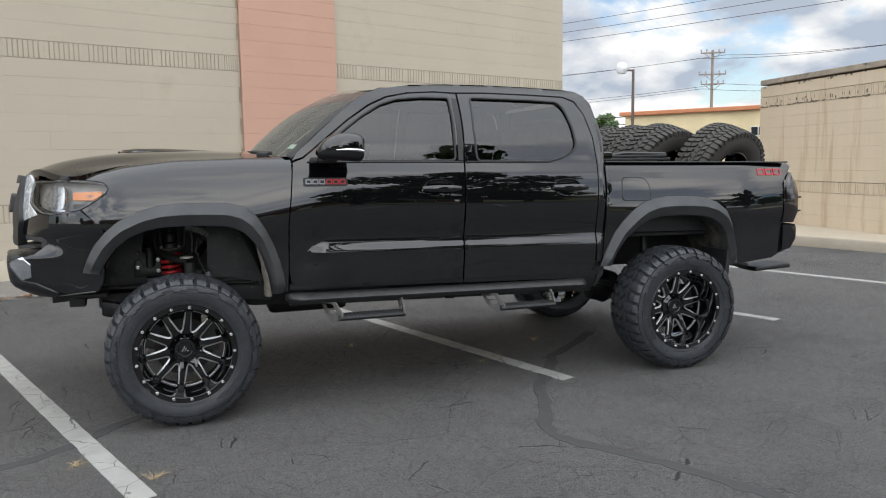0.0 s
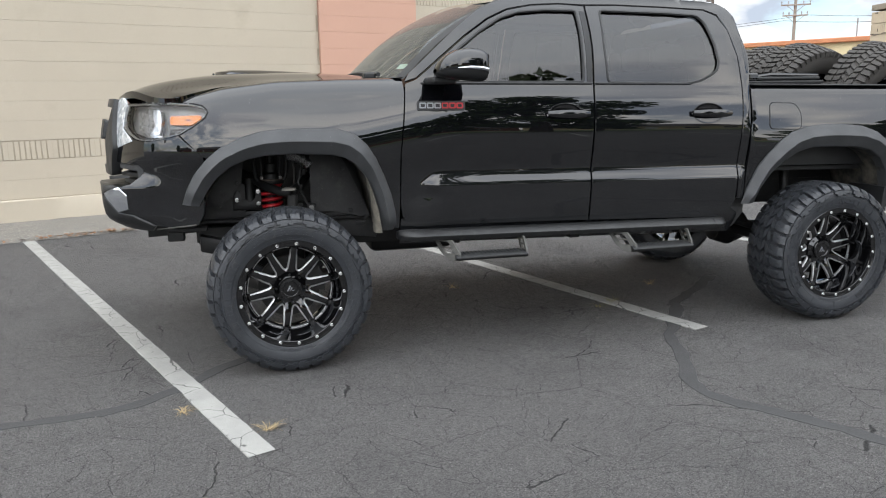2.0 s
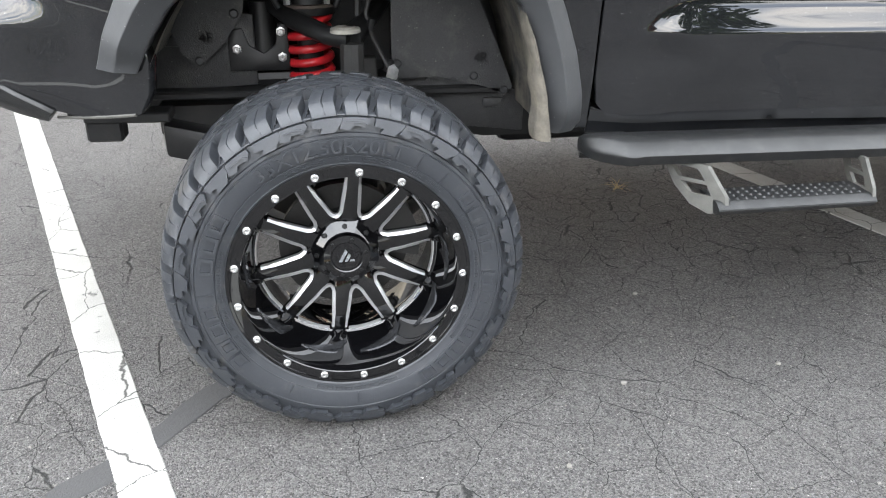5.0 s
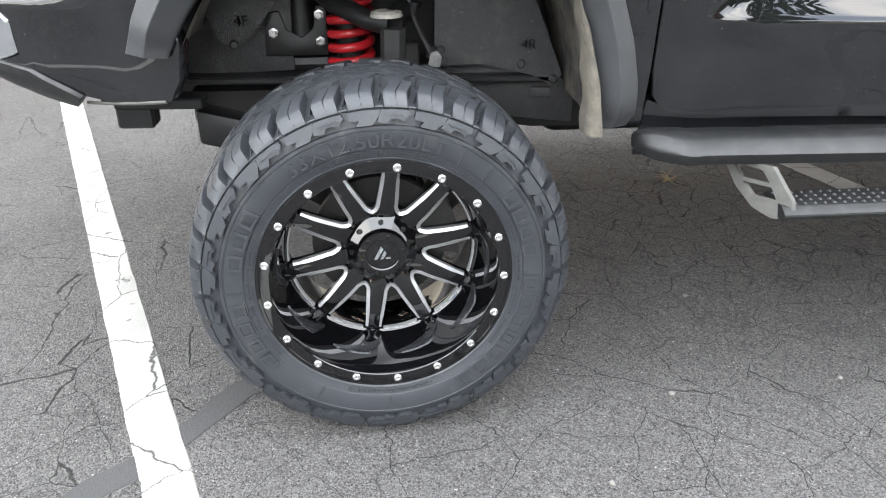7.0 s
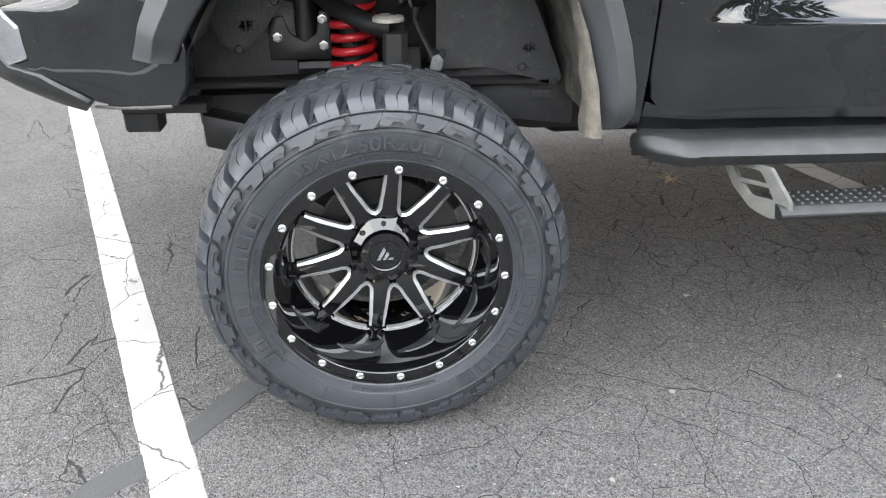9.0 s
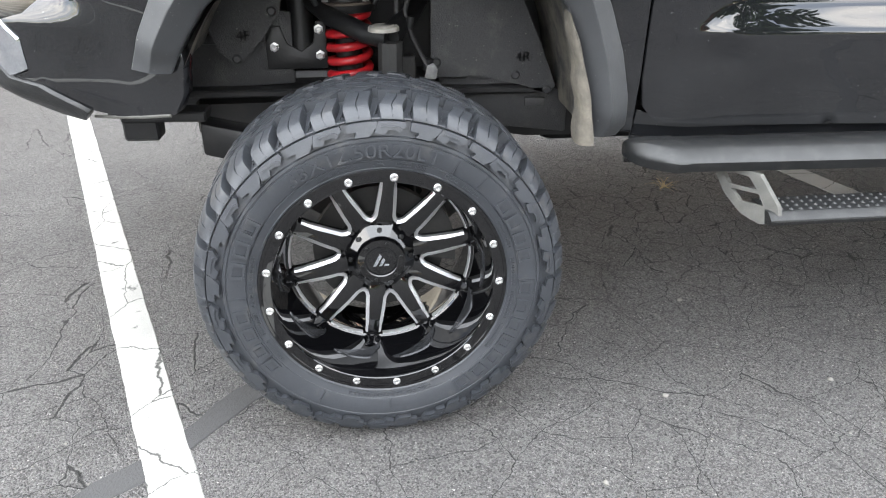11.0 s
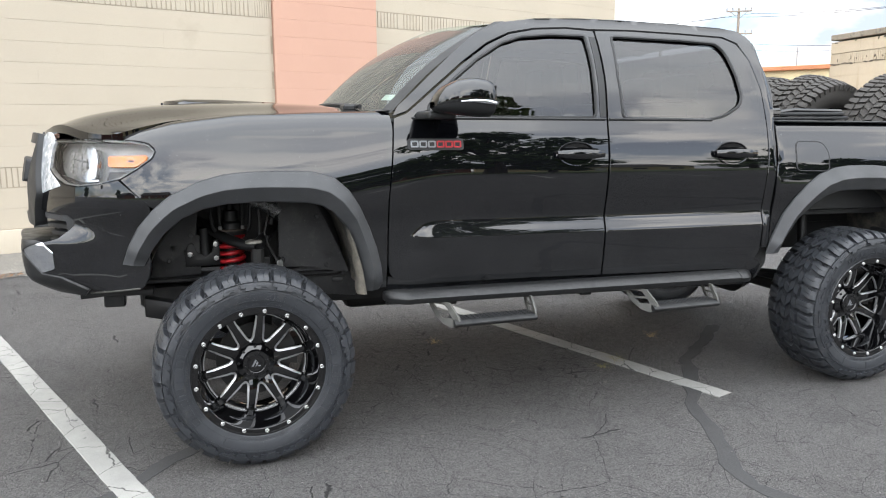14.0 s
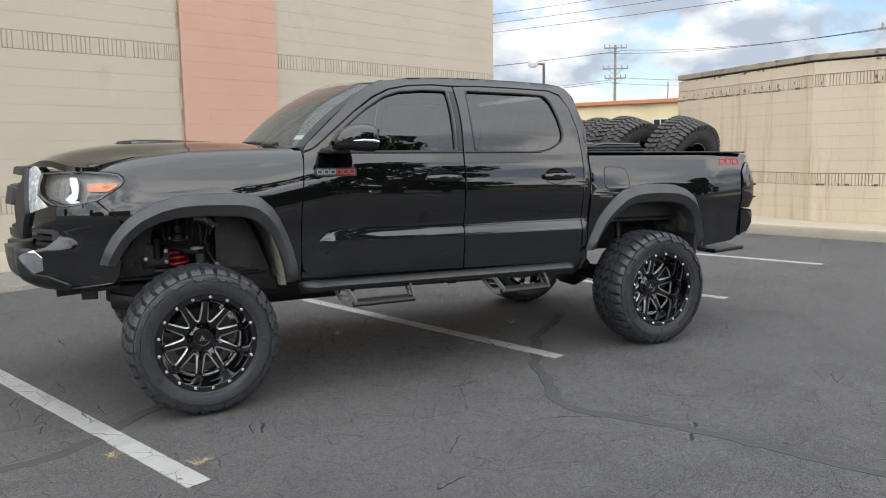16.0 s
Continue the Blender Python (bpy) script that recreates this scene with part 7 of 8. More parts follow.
# rear axle, springs, shocks
bm = bmesh.new()
tube(bm, [(WB, -0.72, AXLE), (WB, 0.72, AXLE)], 0.045, 14)
revolve(bm, [(0.001, -0.14), (0.10, -0.12), (0.14, 0.0), (0.10, 0.12), (0.001, 0.14)], 18, Matrix.Translation((WB, 0.05, AXLE)) @ Matrix.Rotation(radians(90), 4, "Z"))
part("rear_axle", bm, CHASSIS, truck, "black rear axle")
for s in (-1, 1):
    bm = bmesh.new()
    for k in range(3):
        L0 = 0.66 - 0.16 * k
        tube(bm, [(WB + t * L0, s * 0.54, 0.52 - 0.02 * k + 0.13 * t * t * (L0 / 0.66)) for t in np.linspace(-1, 1, 9)], 0.016, 6)
    box(bm, WB - 0.06, WB + 0.06, s * 0.54 - 0.05, s * 0.54 + 0.05, 0.36, 0.50, 0.01)
    part("leaf_spring", bm, CHASSIS, truck, "black leaf spring pack", 40)
    bm = bmesh.new()
    tube(bm, [(WB - 0.02, s * 0.60, 0.55), (WB + 0.01, s * 0.52, 1.05)], 0.028, 12)
    sh = part("rear_shock", bm, CHASSIS, truck, "black rear shock absorber", 40)
    bm = bmesh.new()
    tube(bm, [(WB - 0.05, s * 0.64, 0.90), (WB - 0.045, s * 0.63, 1.00)], 0.008, 8)
    part("shock_rod", bm, STEEL, sh, "bright shock rod")
    bm = bmesh.new()
    prism(bm, [(3.69, 0.78), (3.72, 0.78), (3.70, 0.55), (3.66, 0.55)], s * 0.62, s * 0.92, "y", 0.004)
    part("mud_flap", bm, PLASTIC, truck, "black mud flap", 20)
    bm = bmesh.new()
    prism(bm, [(2.50, 0.70), (2.74, 0.77), (2.735, 0.66), (2.67, 0.575), (2.52, 0.60)], s * 0.62, s * 0.85, "y", 0.012)
    part("rear_splash_guard", bm, LINER, truck, "black plastic guard ahead of the rear wheel", 30)

# ---- side steps ----
for s in (-1, 1):
    bm = bmesh.new()
    # flat top, bright bevel along the outer edge, undercut face below it
    STEP_RING = [(-0.075, 0.020), (-0.02, 0.026), (0.010, 0.025), (0.019, 0.021), (0.045, 0.005), (0.050, -0.001), (0.049, -0.006), (0.038, -0.026), (-0.06, -0.032), (-0.080, -0.010)]

    def step_row(x, k, kz, grow=0.0):
        z = 0.662 - 0.016 * (x - 0.6)
        return [(x, s * (0.985 - 0.075 + (a + 0.075) * k + (grow if a > 0 else -grow)), z - 0.006 * (1 - kz) + b * kz + (grow if b > 0 else -grow)) for a, b in STEP_RING + STEP_RING[:1]]

    def step_shell(rows):
        vs = grid(bm, rows)
        for r in (vs[0], vs[-1]):
            bm.faces.new(r[:-1])
        bmesh.ops.remove_doubles(bm, verts=bm.verts, dist=0.0001)
        bmesh.ops.recalc_face_normals(bm, faces=bm.faces)
    step_shell([step_row(x, 1, 1) for x in (0.675, 0.9, 1.2, 1.8, 2.46)])
    stp = part("side_step", bm, TEXTURED, truck, "textured dark steel side step bar", 25)
    for ends in (((0.582, 0.20, 0.45), (0.586, 0.34, 0.66), (0.596, 0.50, 0.85), (0.616, 0.68, 0.96), (0.644, 0.86, 1.0), (0.671, 1.0, 1.0), (0.694, 1.0, 1.0)), ((2.43, 1.0, 1.0), (2.47, 1.0, 1.0), (2.50, 0.86, 0.96), (2.525, 0.6, 0.8), (2.535, 0.35, 0.5))):
        bm = bmesh.new()
        step_shell([step_row(x, k, kz, 0.0015) for x, k, kz in ends])
        part("end_cap", bm, TEXTURED, stp, "rounded black plastic end cap", 30)
    for x in (0.9, 1.6, 2.3):
        bm = bmesh.new()
        box(bm, x - 0.03, x + 0.03, min(s * 0.42, s * 0.93), max(s * 0.42, s * 0.93), 0.600 - 0.016 * (x - 0.6), 0.625 - 0.016 * (x - 0.6), 0.004)
        part("step_bracket", bm, CHASSIS, stp)
    for xa, xb in ((0.785, 1.255), (1.795, 2.24)):
        z0 = 0.655 - 0.016 * (xa - 0.6)
        for x, lean, skew in ((xa, -0.020, 0.75), (xb, -0.004, 0.0)):
            bm = bmesh.new()
            pl_out = rounded([(0.950, 0.0), (1.045, 0.0), (1.098, 0.70), (1.112, 1.12), (1.080, 1.30), (1.040, 1.16), (0.995, 0.72)], [0.0, 0.0, 0.03, 0.03, 0.025, 0.03, 0.02])
            pl_in = [rounded([(0.975, 0.14), (1.030, 0.14), (1.052, 0.42), (0.998, 0.46)], 0.012), rounded([(1.004, 0.56), (1.058, 0.52), (1.074, 0.80), (1.030, 0.84)], 0.012)]
            loops = [pl_out, *pl_in]
            pts2, eds = [], []
            for lp in loops:
                k0 = len(pts2)
                pts2 += [Vector(p) for p in lp]
                eds += [(k0 + q, k0 + (q + 1) % len(lp)) for q in range(len(lp))]
            vo, _, fo, *_ = delaunay_2d_cdt(pts2, eds, [], 0, 1e-6)
            cen = np.array([np.mean([tuple(vo[q]) for q in f], 0) for f in fo])
            keep = inside(pl_out, cen) & ~inside(pl_in[0], cen) & ~inside(pl_in[1], cen)
            made = []
            for dx in (-0.0045, 0.0045):
                made.append([bm.verts.new((x + lean * v.y + dx + skew * (v.x - 0.95), s * v.x, z0 - 0.020 - 0.081 * v.y)) for v in vo])
            for f, ok in zip(fo, keep):
                if ok:
                    bm.faces.new([made[0][q] for q in f])
                    bm.faces.new([made[1][q] for q in f[::-1]])
            for p, q in eds:
                bm.faces.new((made[0][p], made[0][q], made[1][q], made[1][p]))
            bmesh.ops.recalc_face_normals(bm, faces=bm.faces)
            part("step_hanger", bm, DUSTY, stp, "pale dusty pierced step hanger", 30)
        bm = bmesh.new()
        lip = [(-0.050, -0.100), (0.026, -0.100), (0.032, -0.1012), (0.050, -0.113), (0.051, -0.117), (0.040, -0.130), (-0.050, -0.126)]
        step_shell([[(x, s * (1.065 + a), z0 + 0.011 + b) for a, b in lip + lip[:1]] for x in (xa + 0.075, (xa + xb) / 2, xb)])
        for k in range(int((xb - xa - 0.09) / 0.022)):
            for yy in (-0.040, -0.020, 0.0, 0.020):
                c = Vector((xa + 0.088 + k * 0.022, s * (1.065 + yy), z0 - 0.089))
                pts4 = [bm.verts.new(c + Vector((0.006 * math.cos(q), 0.006 * math.sin(q), 0))) for q in (0, math.pi / 3, 2 * math.pi / 3, math.pi, 4 * math.pi / 3, 5 * math.pi / 3)]
                top = bm.verts.new(c + Vector((0, 0, 0.004)))
                for q in range(6):
                    bm.faces.new((pts4[q], pts4[(q + 1) % 6], top))
        part("step_tread", bm, TEXTURED, stp, "dimpled steel tread", 30)


# ---- wheels ----
TYRE_R, TYRE_W = 0.418, 0.166


def hexa(bm, a0, a1, r0, r1, y0, y1, skew=0.0, taper=0.0, drop=0.0):
    """A block of tread between two angles, radii and widths; drop lowers the outer edge of its top."""
    vs = []
    for r, k in ((r0, 0.0), (r1, taper)):
        for y, side in ((y0, 0), (y1, 1)):
            for a, q in ((a0 + k, 0), (a1 - k, 1)):
                aa = a + skew * side
                rr = r - (drop if (r == r1 and side == 0) else 0)
                vs.append(bm.verts.new((rr * math.sin(aa), y, rr * math.cos(aa))))
    for f in ((0, 1, 3, 2), (4, 6, 7, 5), (0, 4, 5, 1), (2, 3, 7, 6), (0, 2, 6, 4), (1, 5, 7, 3)):
        bm.faces.new([vs[i] for i in f])


def bend(bm, vs, fs, r, a_mid, y, out=0.0012):
    """Words laid round the sidewall at radius r."""
    made = []
    for px, py, pz in vs:
        a = a_mid + px / r
        rr = r + py
        made.append(bm.verts.new((rr * math.sin(a), y - (out if pz > 0 else 0.0), rr * math.cos(a))))
    for f in fs:
        try:
            bm.faces.new([made[i] for i in f])
        except ValueError:
            pass


LUG_PATH = [(0.3835, -0.1630), (0.3865, -0.1620), (0.3935, -0.1560), (0.4005, -0.1485), (0.4058, -0.1415), (0.4085, -0.1360), (0.4122, -0.1220), (0.4150, -0.1060), (0.4170, -0.0875), (0.4178, -0.0720)]
PITCH_N = 36
LUG_STEP = 2 * math.pi / PITCH_N


def lug_bm(kind):
    """A square-cut shoulder lug with a sipe, running from the tread over the shoulder to the ring on the sidewall."""
    bm = bmesh.new()
    path = LUG_PATH if kind else LUG_PATH[:-2] + [(0.4166, -0.0860)]
    n = len(path)
    rows = []
    for i, (r, y) in enumerate(path):
        t = i / (n - 1)
        wide = (0.74 if kind else 0.66) - 0.05 * sstep(0.5, 1.0, t) + 0.05 * (1 - sstep(0.0, 0.2, t))
        mid = 0.5 - 0.06 * math.sin(math.pi * t) + (0.10 if kind else 0.16) * sstep(0.55, 1.0, t)
        c0, c1 = LUG_STEP * (mid - wide / 2), LUG_STEP * (mid + wide / 2)
        deep = 0.006 + 0.018 * sstep(0.0, 0.4, t)
        ny, nr = -1 + sstep(0.05, 0.7, t), sstep(0.0, 0.5, t)
        sipe = 0.0035 if 0.18 < t < 0.92 else 0.0
        row = []
        for q, h in ((-0.02, -deep), (0.0, -0.0012), (0.03, 0.0), (0.50, 0.0), (0.515, -sipe), (0.545, -sipe), (0.56, 0.0), (0.97, 0.0), (1.0, -0.0012), (1.02, -deep)):
            aa = c0 + (c1 - c0) * q
            rr, yy = r + nr * h, y - ny * h
            row.append((rr * math.sin(aa), yy, rr * math.cos(aa)))
        rows.append(row)
    rows.append([(p[0] * 0.955, p[1] + 0.003, p[2] * 0.955) for p in rows[-1]])
    grid(bm, rows)
    # stepped ribs in the groove beside the lug
    for f0, f1, r1, y0, y1 in ((0.87, 0.94, 0.3925, -0.1480, -0.120), (0.955, 1.02, 0.3985, -0.1360, -0.108)):
        hexa(bm, LUG_STEP * f0, LUG_STEP * f1, 0.376, r1, y0, y1, 0.015, 0.002, 0.006)
    bmesh.ops.recalc_face_normals(bm, faces=bm.faces)
    return bm


def plate_bm(poly, y_top, y_base):
    """A raised plate on the sidewall; the outline is in shares of the pitch and radii."""
    bm = bmesh.new()
    pts = dense_line(poly, 0.25)
    ring = []
    for y in (y_top, y_base):
        ring.append([bm.verts.new((r * math.sin(f * LUG_STEP), y + max(r - 0.352, 0.0) * 0.32, r * math.cos(f * LUG_STEP))) for f, r in pts])
    bm.faces.new(ring[0])
    k = len(pts)
    for i in range(k):
        bm.faces.new((ring[0][i], ring[1][i], ring[1][(i + 1) % k], ring[0][(i + 1) % k]))
    bmesh.ops.recalc_face_normals(bm, faces=bm.faces)
    return bm


BITER_A = [(0.04, 0.3800), (0.86, 0.3800), (0.90, 0.3725), (0.70, 0.3590), (0.60, 0.3630), (0.34, 0.3640), (0.22, 0.3545), (-0.10, 0.3590)]
BITER_B = [(0.06, 0.3800), (1.02, 0.3800), (0.96, 0.3680), (0.72, 0.3520), (0.24, 0.3530), (0.34, 0.3625), (0.04, 0.3650)]
BITER_RIB = [(0.10, 0.3702), (0.62, 0.3702), (0.74, 0.3655), (0.78, 0.3668), (0.65, 0.3722), (0.10, 0.3722)]


def block_bm_tread(y0, y1, skew, notch):
    """A centre tread block, hooked at one corner."""
    bm = bmesh.new()
    hexa(bm, 0, LUG_STEP * 0.66, 0.393, TYRE_R, y0, y1, skew, 0.004)
    hexa(bm, LUG_STEP * (0.64 if notch else -0.16), LUG_STEP * (0.84 if notch else 0.02), 0.393, TYRE_R - 0.001, y0 + 0.004 if notch else (y0 + y1) / 2, (y0 + y1) / 2 if notch else y1 - 0.004, skew, 0.003)
    bmesh.ops.recalc_face_normals(bm, faces=bm.faces)
    return bm


def mud_tyre():
    """The carcass: sidewall, ring groove and the floor of the tread."""
    bm = bmesh.new()
    half = [(0.266, -0.146), (0.272, -0.154), (0.2785, -0.1588), (0.2800, -0.1570), (0.2825, -0.1575), (0.2965, -0.1628), (0.2978, -0.1612), (0.2992, -0.1628), (0.306, -0.1650), (0.330, -0.1680), (0.337, -0.1680), (0.3380, -0.1660), (0.3398, -0.1660), (0.341, -0.1674), (0.3470, -0.1665), (0.3490, -0.1620), (0.366, -0.1580), (0.3785, -0.1530), (0.3803, -0.1560), (0.3822, -0.1560),
            (0.3830, -0.1585), (0.3850, -0.1570), (0.3856, -0.145), (0.3862, -0.135), (0.388, -0.120), (0.392, -0.105), (0.396, -0.085), (0.399, 0.0)]
    revolve(bm, half + [(r, -y) for r, y in half[:-1][::-1]], 144, None, True)
    # mould lines across the sidewall
    for k in range(60):
        if k % 5 == 0 or k in (7, 22, 41):
            hexa(bm, k * math.pi / 30, k * math.pi / 30 + 0.0025, 0.300, 0.337, -0.1692, -0.162)
    sidewall_marks(bm)
    bmesh.ops.recalc_face_normals(bm, faces=bm.faces)
    return bm


def tread(w):
    """All the lugs, sidewall plates and centre blocks of one wheel, each a piece of its own."""
    turn = lambda f: Matrix.Rotation(f * LUG_STEP, 4, "Y")
    flip = Matrix.Rotation(math.pi, 4, "Z")
    lugs = [part("tread_lug", lug_bm(k), RUBBER, w, "square-cut shoulder lug", 24) for k in (0, 1)]
    for k in range(PITCH_N):
        if k < 2:
            lugs[k].matrix_basis = turn(k)
        else:
            share("tread_lug", lugs[k % 2], w, turn(k))
        share("tread_lug", lugs[k % 2], w, flip @ turn(k + 0.5))
    plates = [part("sidewall_plate", plate_bm(p, -0.1768, -0.150), RUBBER, w, "stepped raised sidewall plate", 24) for p in (BITER_A, BITER_B)]
    for k in range(PITCH_N):
        if k < 2:
            plates[k].matrix_basis = turn(k)
        else:
            share("sidewall_plate", plates[k % 2], w, turn(k))
    rib = part("sidewall_rib", plate_bm(BITER_RIB, -0.1795, -0.165), RUBBER, w, "", 24)
    for k in range(0, PITCH_N, 2):
        if k:
            share("sidewall_rib", rib, w, turn(k))
    for j, (y0, y1, off, sk) in enumerate(((-0.068, -0.036, 0.12, 0.06), (-0.031, 0.001, 0.58, -0.07), (0.006, 0.036, 0.10, 0.07), (0.041, 0.070, 0.55, -0.06))):
        src = part("tread_block", block_bm_tread(y0, y1, sk, j % 2), RUBBER, w, "", 24)
        src.matrix_basis = turn(off)
        for k in range(1, PITCH_N):
            share("tread_block", src, w, turn(k + off))


def sidewall_marks(bm):
    """The raised size on the sidewall, and plain raised bars where the maker's words stand."""

    def word(text, size, wide, r, a_mid, y, out):
        vs, fs = text_shape(text, size, 0.001)
        bend(bm, [(x * wide, yy, z) for x, yy, z in vs], fs, r, radians(a_mid), y, out)

    def bars(a_from, a_to, n, r, h, gap=(), y=-0.1716):
        for i in range(n):
            if i in gap:
                continue
            p = (a_to - a_from) / n
            a0, a1 = a_from + p * i + p * 0.12, a_from + p * (i + 1) - p * 0.12
            th = h * 0.16
            for q0, q1, r0, r1 in ((a0, a0 + (a1 - a0) * 0.2, r - h / 2 + th, r + h / 2 - th), (a1 - (a1 - a0) * 0.2, a1, r - h / 2 + th, r + h / 2 - th), (a0, a1, r + h / 2 - th, r + h / 2), (a0, a1, r - h / 2, r - h / 2 + th)):
                hexa(bm, q0, q1, r0, r1, y, -0.160, 0, 0.0)
    word("33X12.50R20LT", 0.041, 1.22, 0.3175, -6.0, -0.1655, 0.0046)
    word("LOAD RANGE E     10 PR", 0.0125, 1.05, 0.2890, -12, -0.1598, 0.0026)
    bars(radians(7), radians(20), 10, 0.2890, 0.008, (5,), -0.1625)
    bars(radians(52), radians(83), 4, 0.3175, 0.030, (), -0.1705)
    bars(radians(90), radians(152), 7, 0.3175, 0.030, (), -0.1705)
    bars(radians(232), radians(266), 4, 0.3175, 0.030, (), -0.1705)
    bars(radians(278), radians(306), 3, 0.3175, 0.030, (), -0.1705)
    bars(radians(160), radians(200), 9, 0.289, 0.009, (), -0.1625)
    bars(radians(60), radians(128), 28, 0.289, 0.008, (6, 7, 14, 21), -0.1625)
    bars(radians(235), radians(290), 22, 0.289, 0.008, (5, 11), -0.1625)
    bars(radians(28), radians(46), 8, 0.289, 0.008, (3,), -0.1625)


SP = 10


def spoke_edge(r):
    """Half-width of a spoke at radius r."""
    return 0.0225 - 0.0045 * sstep(0.10, 0.20, r)


def build_wheel(turn):
    w = finish("front_wheel" if turn else "wheel", (lambda b: (revolve(b, [
        (0.262, -0.146), (0.276, -0.149), (0.2775, -0.154), (0.274, -0.1575), (0.268, -0.1575), (0.267, -0.1555), (0.262, -0.1555), (0.2475, -0.1545), (0.2455, -0.153), (0.2440, -0.146), (0.2430, -0.140),
        (0.2405, -0.120), (0.2330, -0.070), (0.2250, -0.030), (0.2205, -0.014), (0.2160, -0.010), (0.2130, 0.000), (0.2160, 0.020), (0.228, 0.06), (0.235, 0.15), (0.262, 0.155), (0.262, 0.140), (0.24, 0.05), (0.245, -0.10), (0.25, -0.145)], 96, None, True), b)[1])(bmesh.new()), GLOSS, truck,
        "deep-dish gloss black wheel with milled spokes", 30)
    w.name = "wheel"
    part("tyre", mud_tyre(), RUBBER, w, "blue-grey mud-terrain tyre carcass with raised marks", 26)
    tread(w)
    # spokes
    y_hub, y_end = 0.002, -0.016
    src = None
    for k in range(SP):
        a = 2 * math.pi * k / SP + radians(8)
        m = Matrix.Rotation(a, 4, "Y")
        if src is None:
            bm = bmesh.new()
            rows = []
            for r in np.linspace(0.060, 0.214, 13):
                h = spoke_edge(r)
                y = y_hub + (y_end - y_hub) * (r - 0.06) / 0.154 - 0.008 * math.sin(math.pi * (r - 0.06) / 0.154)
                rows.append([(-h, y + 0.030, r), (-h, y + 0.005, r), (-h + 0.004, y + 0.0005, r), (-h * 0.35, y - 0.0005, r), (h * 0.35, y - 0.0005, r), (h - 0.004, y + 0.0005, r), (h, y + 0.005, r), (h, y + 0.030, r)])
            grid(bm, rows)
            # foot that curls up the barrel
            rows = []
            for t in np.linspace(0, 1, 8):
                y, r = -0.016 - 0.030 * t, 0.2165 + 0.0085 * t
                h = spoke_edge(0.2) * (1 - 0.35 * t) + 0.002
                sh = 0.006 * t * t
                rows.append([(-h + sh, y, r), (-h * 0.4 + sh, y - 0.001, r - 0.004 * (1 - t)), (h * 0.4 + sh, y - 0.001, r - 0.004 * (1 - t)), (h + sh, y, r)])
            grid(bm, rows)
            bmesh.ops.recalc_face_normals(bm, faces=bm.faces)
            src = part("spoke", bm, GLOSS, w, "gloss black spoke", 40)
            src.matrix_basis = m
        else:
            share("spoke", src, w, m)
    # milled U-shaped lines round each opening between spokes
    src = None
    for k in range(SP):
        a = 2 * math.pi * (k + 0.5) / SP + radians(8)
        m = Matrix.Rotation(a, 4, "Y")
        if src is None:
            bm = bmesh.new()
            half = math.pi / SP
            line = []
            for r in np.linspace(0.206, 0.110, 10):
                ang = half - (spoke_edge(r) - 0.002) / r
                line.append((r, ang))
            line += [(0.1010, 0.070), (0.0975, 0.0)]
            full = line + [(r, -q) for r, q in line[:-1][::-1]]
            rows = []
            for i, (r, q) in enumerate(full):
                p = Vector((r * math.sin(q), 0, r * math.cos(q)))
                r2, q2 = full[min(i + 1, len(full) - 1)]
                r1, q1 = full[max(i - 1, 0)]
                d = Vector((r2 * math.sin(q2) - r1 * math.sin(q1), 0, r2 * math.cos(q2) - r1 * math.cos(q1))).normalized()
                sd = Vector((d.z, 0, -d.x))
                wd = 0.0044 if 2 < i < len(full) - 3 else 0.0032
                y = y_hub + (y_end - y_hub) * (r - 0.06) / 0.154 - 0.008 * math.sin(math.pi * (r - 0.06) / 0.154)
                rows.append([p + sd * wd + Vector((0, y + 0.014, 0)), p + sd * wd + Vector((0, y + 0.0015, 0)), p - sd * wd * 0.8 + Vector((0, y - 0.0018, 0)), p - sd * wd + Vector((0, y + 0.006, 0))])
            grid(bm, rows)
            bmesh.ops.recalc_face_normals(bm, faces=bm.faces)
            src = part("milled_edge", bm, MILLED, w, "bright milled edge", 20)
            src.matrix_basis = m
        else:
            share("milled_edge", src, w, m)
    # milled arc strip at the foot of the openings
    src = None
    for k in range(SP):
        m = Matrix.Rotation(2 * math.pi * (k + 0.5) / SP + radians(8), 4, "Y")
        if src is None:
            bm = bmesh.new()
            grid(bm, [[(r * math.sin(q), y, r * math.cos(q)) for q in np.linspace(-0.20, 0.20, 7)] for r, y in ((0.2120, 0.000), (0.2115, -0.006), (0.2138, -0.0110), (0.2165, -0.0115))])
            bmesh.ops.recalc_face_normals(bm, faces=bm.faces)
            src = part("milled_arc", bm, MILLED, w, "bright milled arc", 30)
            src.matrix_basis = m
        else:
            share("milled_arc", src, w, m)
    # satin tongues that sweep from the feet of the spokes up the barrel
    src = None
    for k in range(SP):
        m = Matrix.Rotation(2 * math.pi * k / SP + radians(8), 4, "Y")
        if src is None:
            bm = bmesh.new()
            rows = []
            for t in np.linspace(0, 1, 13):
                q = -0.075 + 0.50 * t
                top = -0.034 - 0.052 * t ** 0.8
                low = top - 0.046 * (1 - t) ** 0.7 * (0.35 + 0.65 * sstep(0.0, 0.25, t)) - 0.001
                row = []
                for v in (0, 0.12, 0.35, 0.65, 0.9, 1):
                    y = top + (low - top) * v
                    r = 0.2250 + (-0.030 - y) * 0.182 - 0.0030 * (0.0 if v in (0, 1) else 1.0)
                    row.append((r * math.sin(q), y, r * math.cos(q)))
                rows.append(row)
            grid(bm, rows)
            bmesh.ops.recalc_face_normals(bm, faces=bm.faces)
            src = part("barrel_tongue", bm, surface("satin_graphite", (0.030, 0.031, 0.034), 0.22, metal=0.6), w, "satin graphite tongue on the barrel", 40)
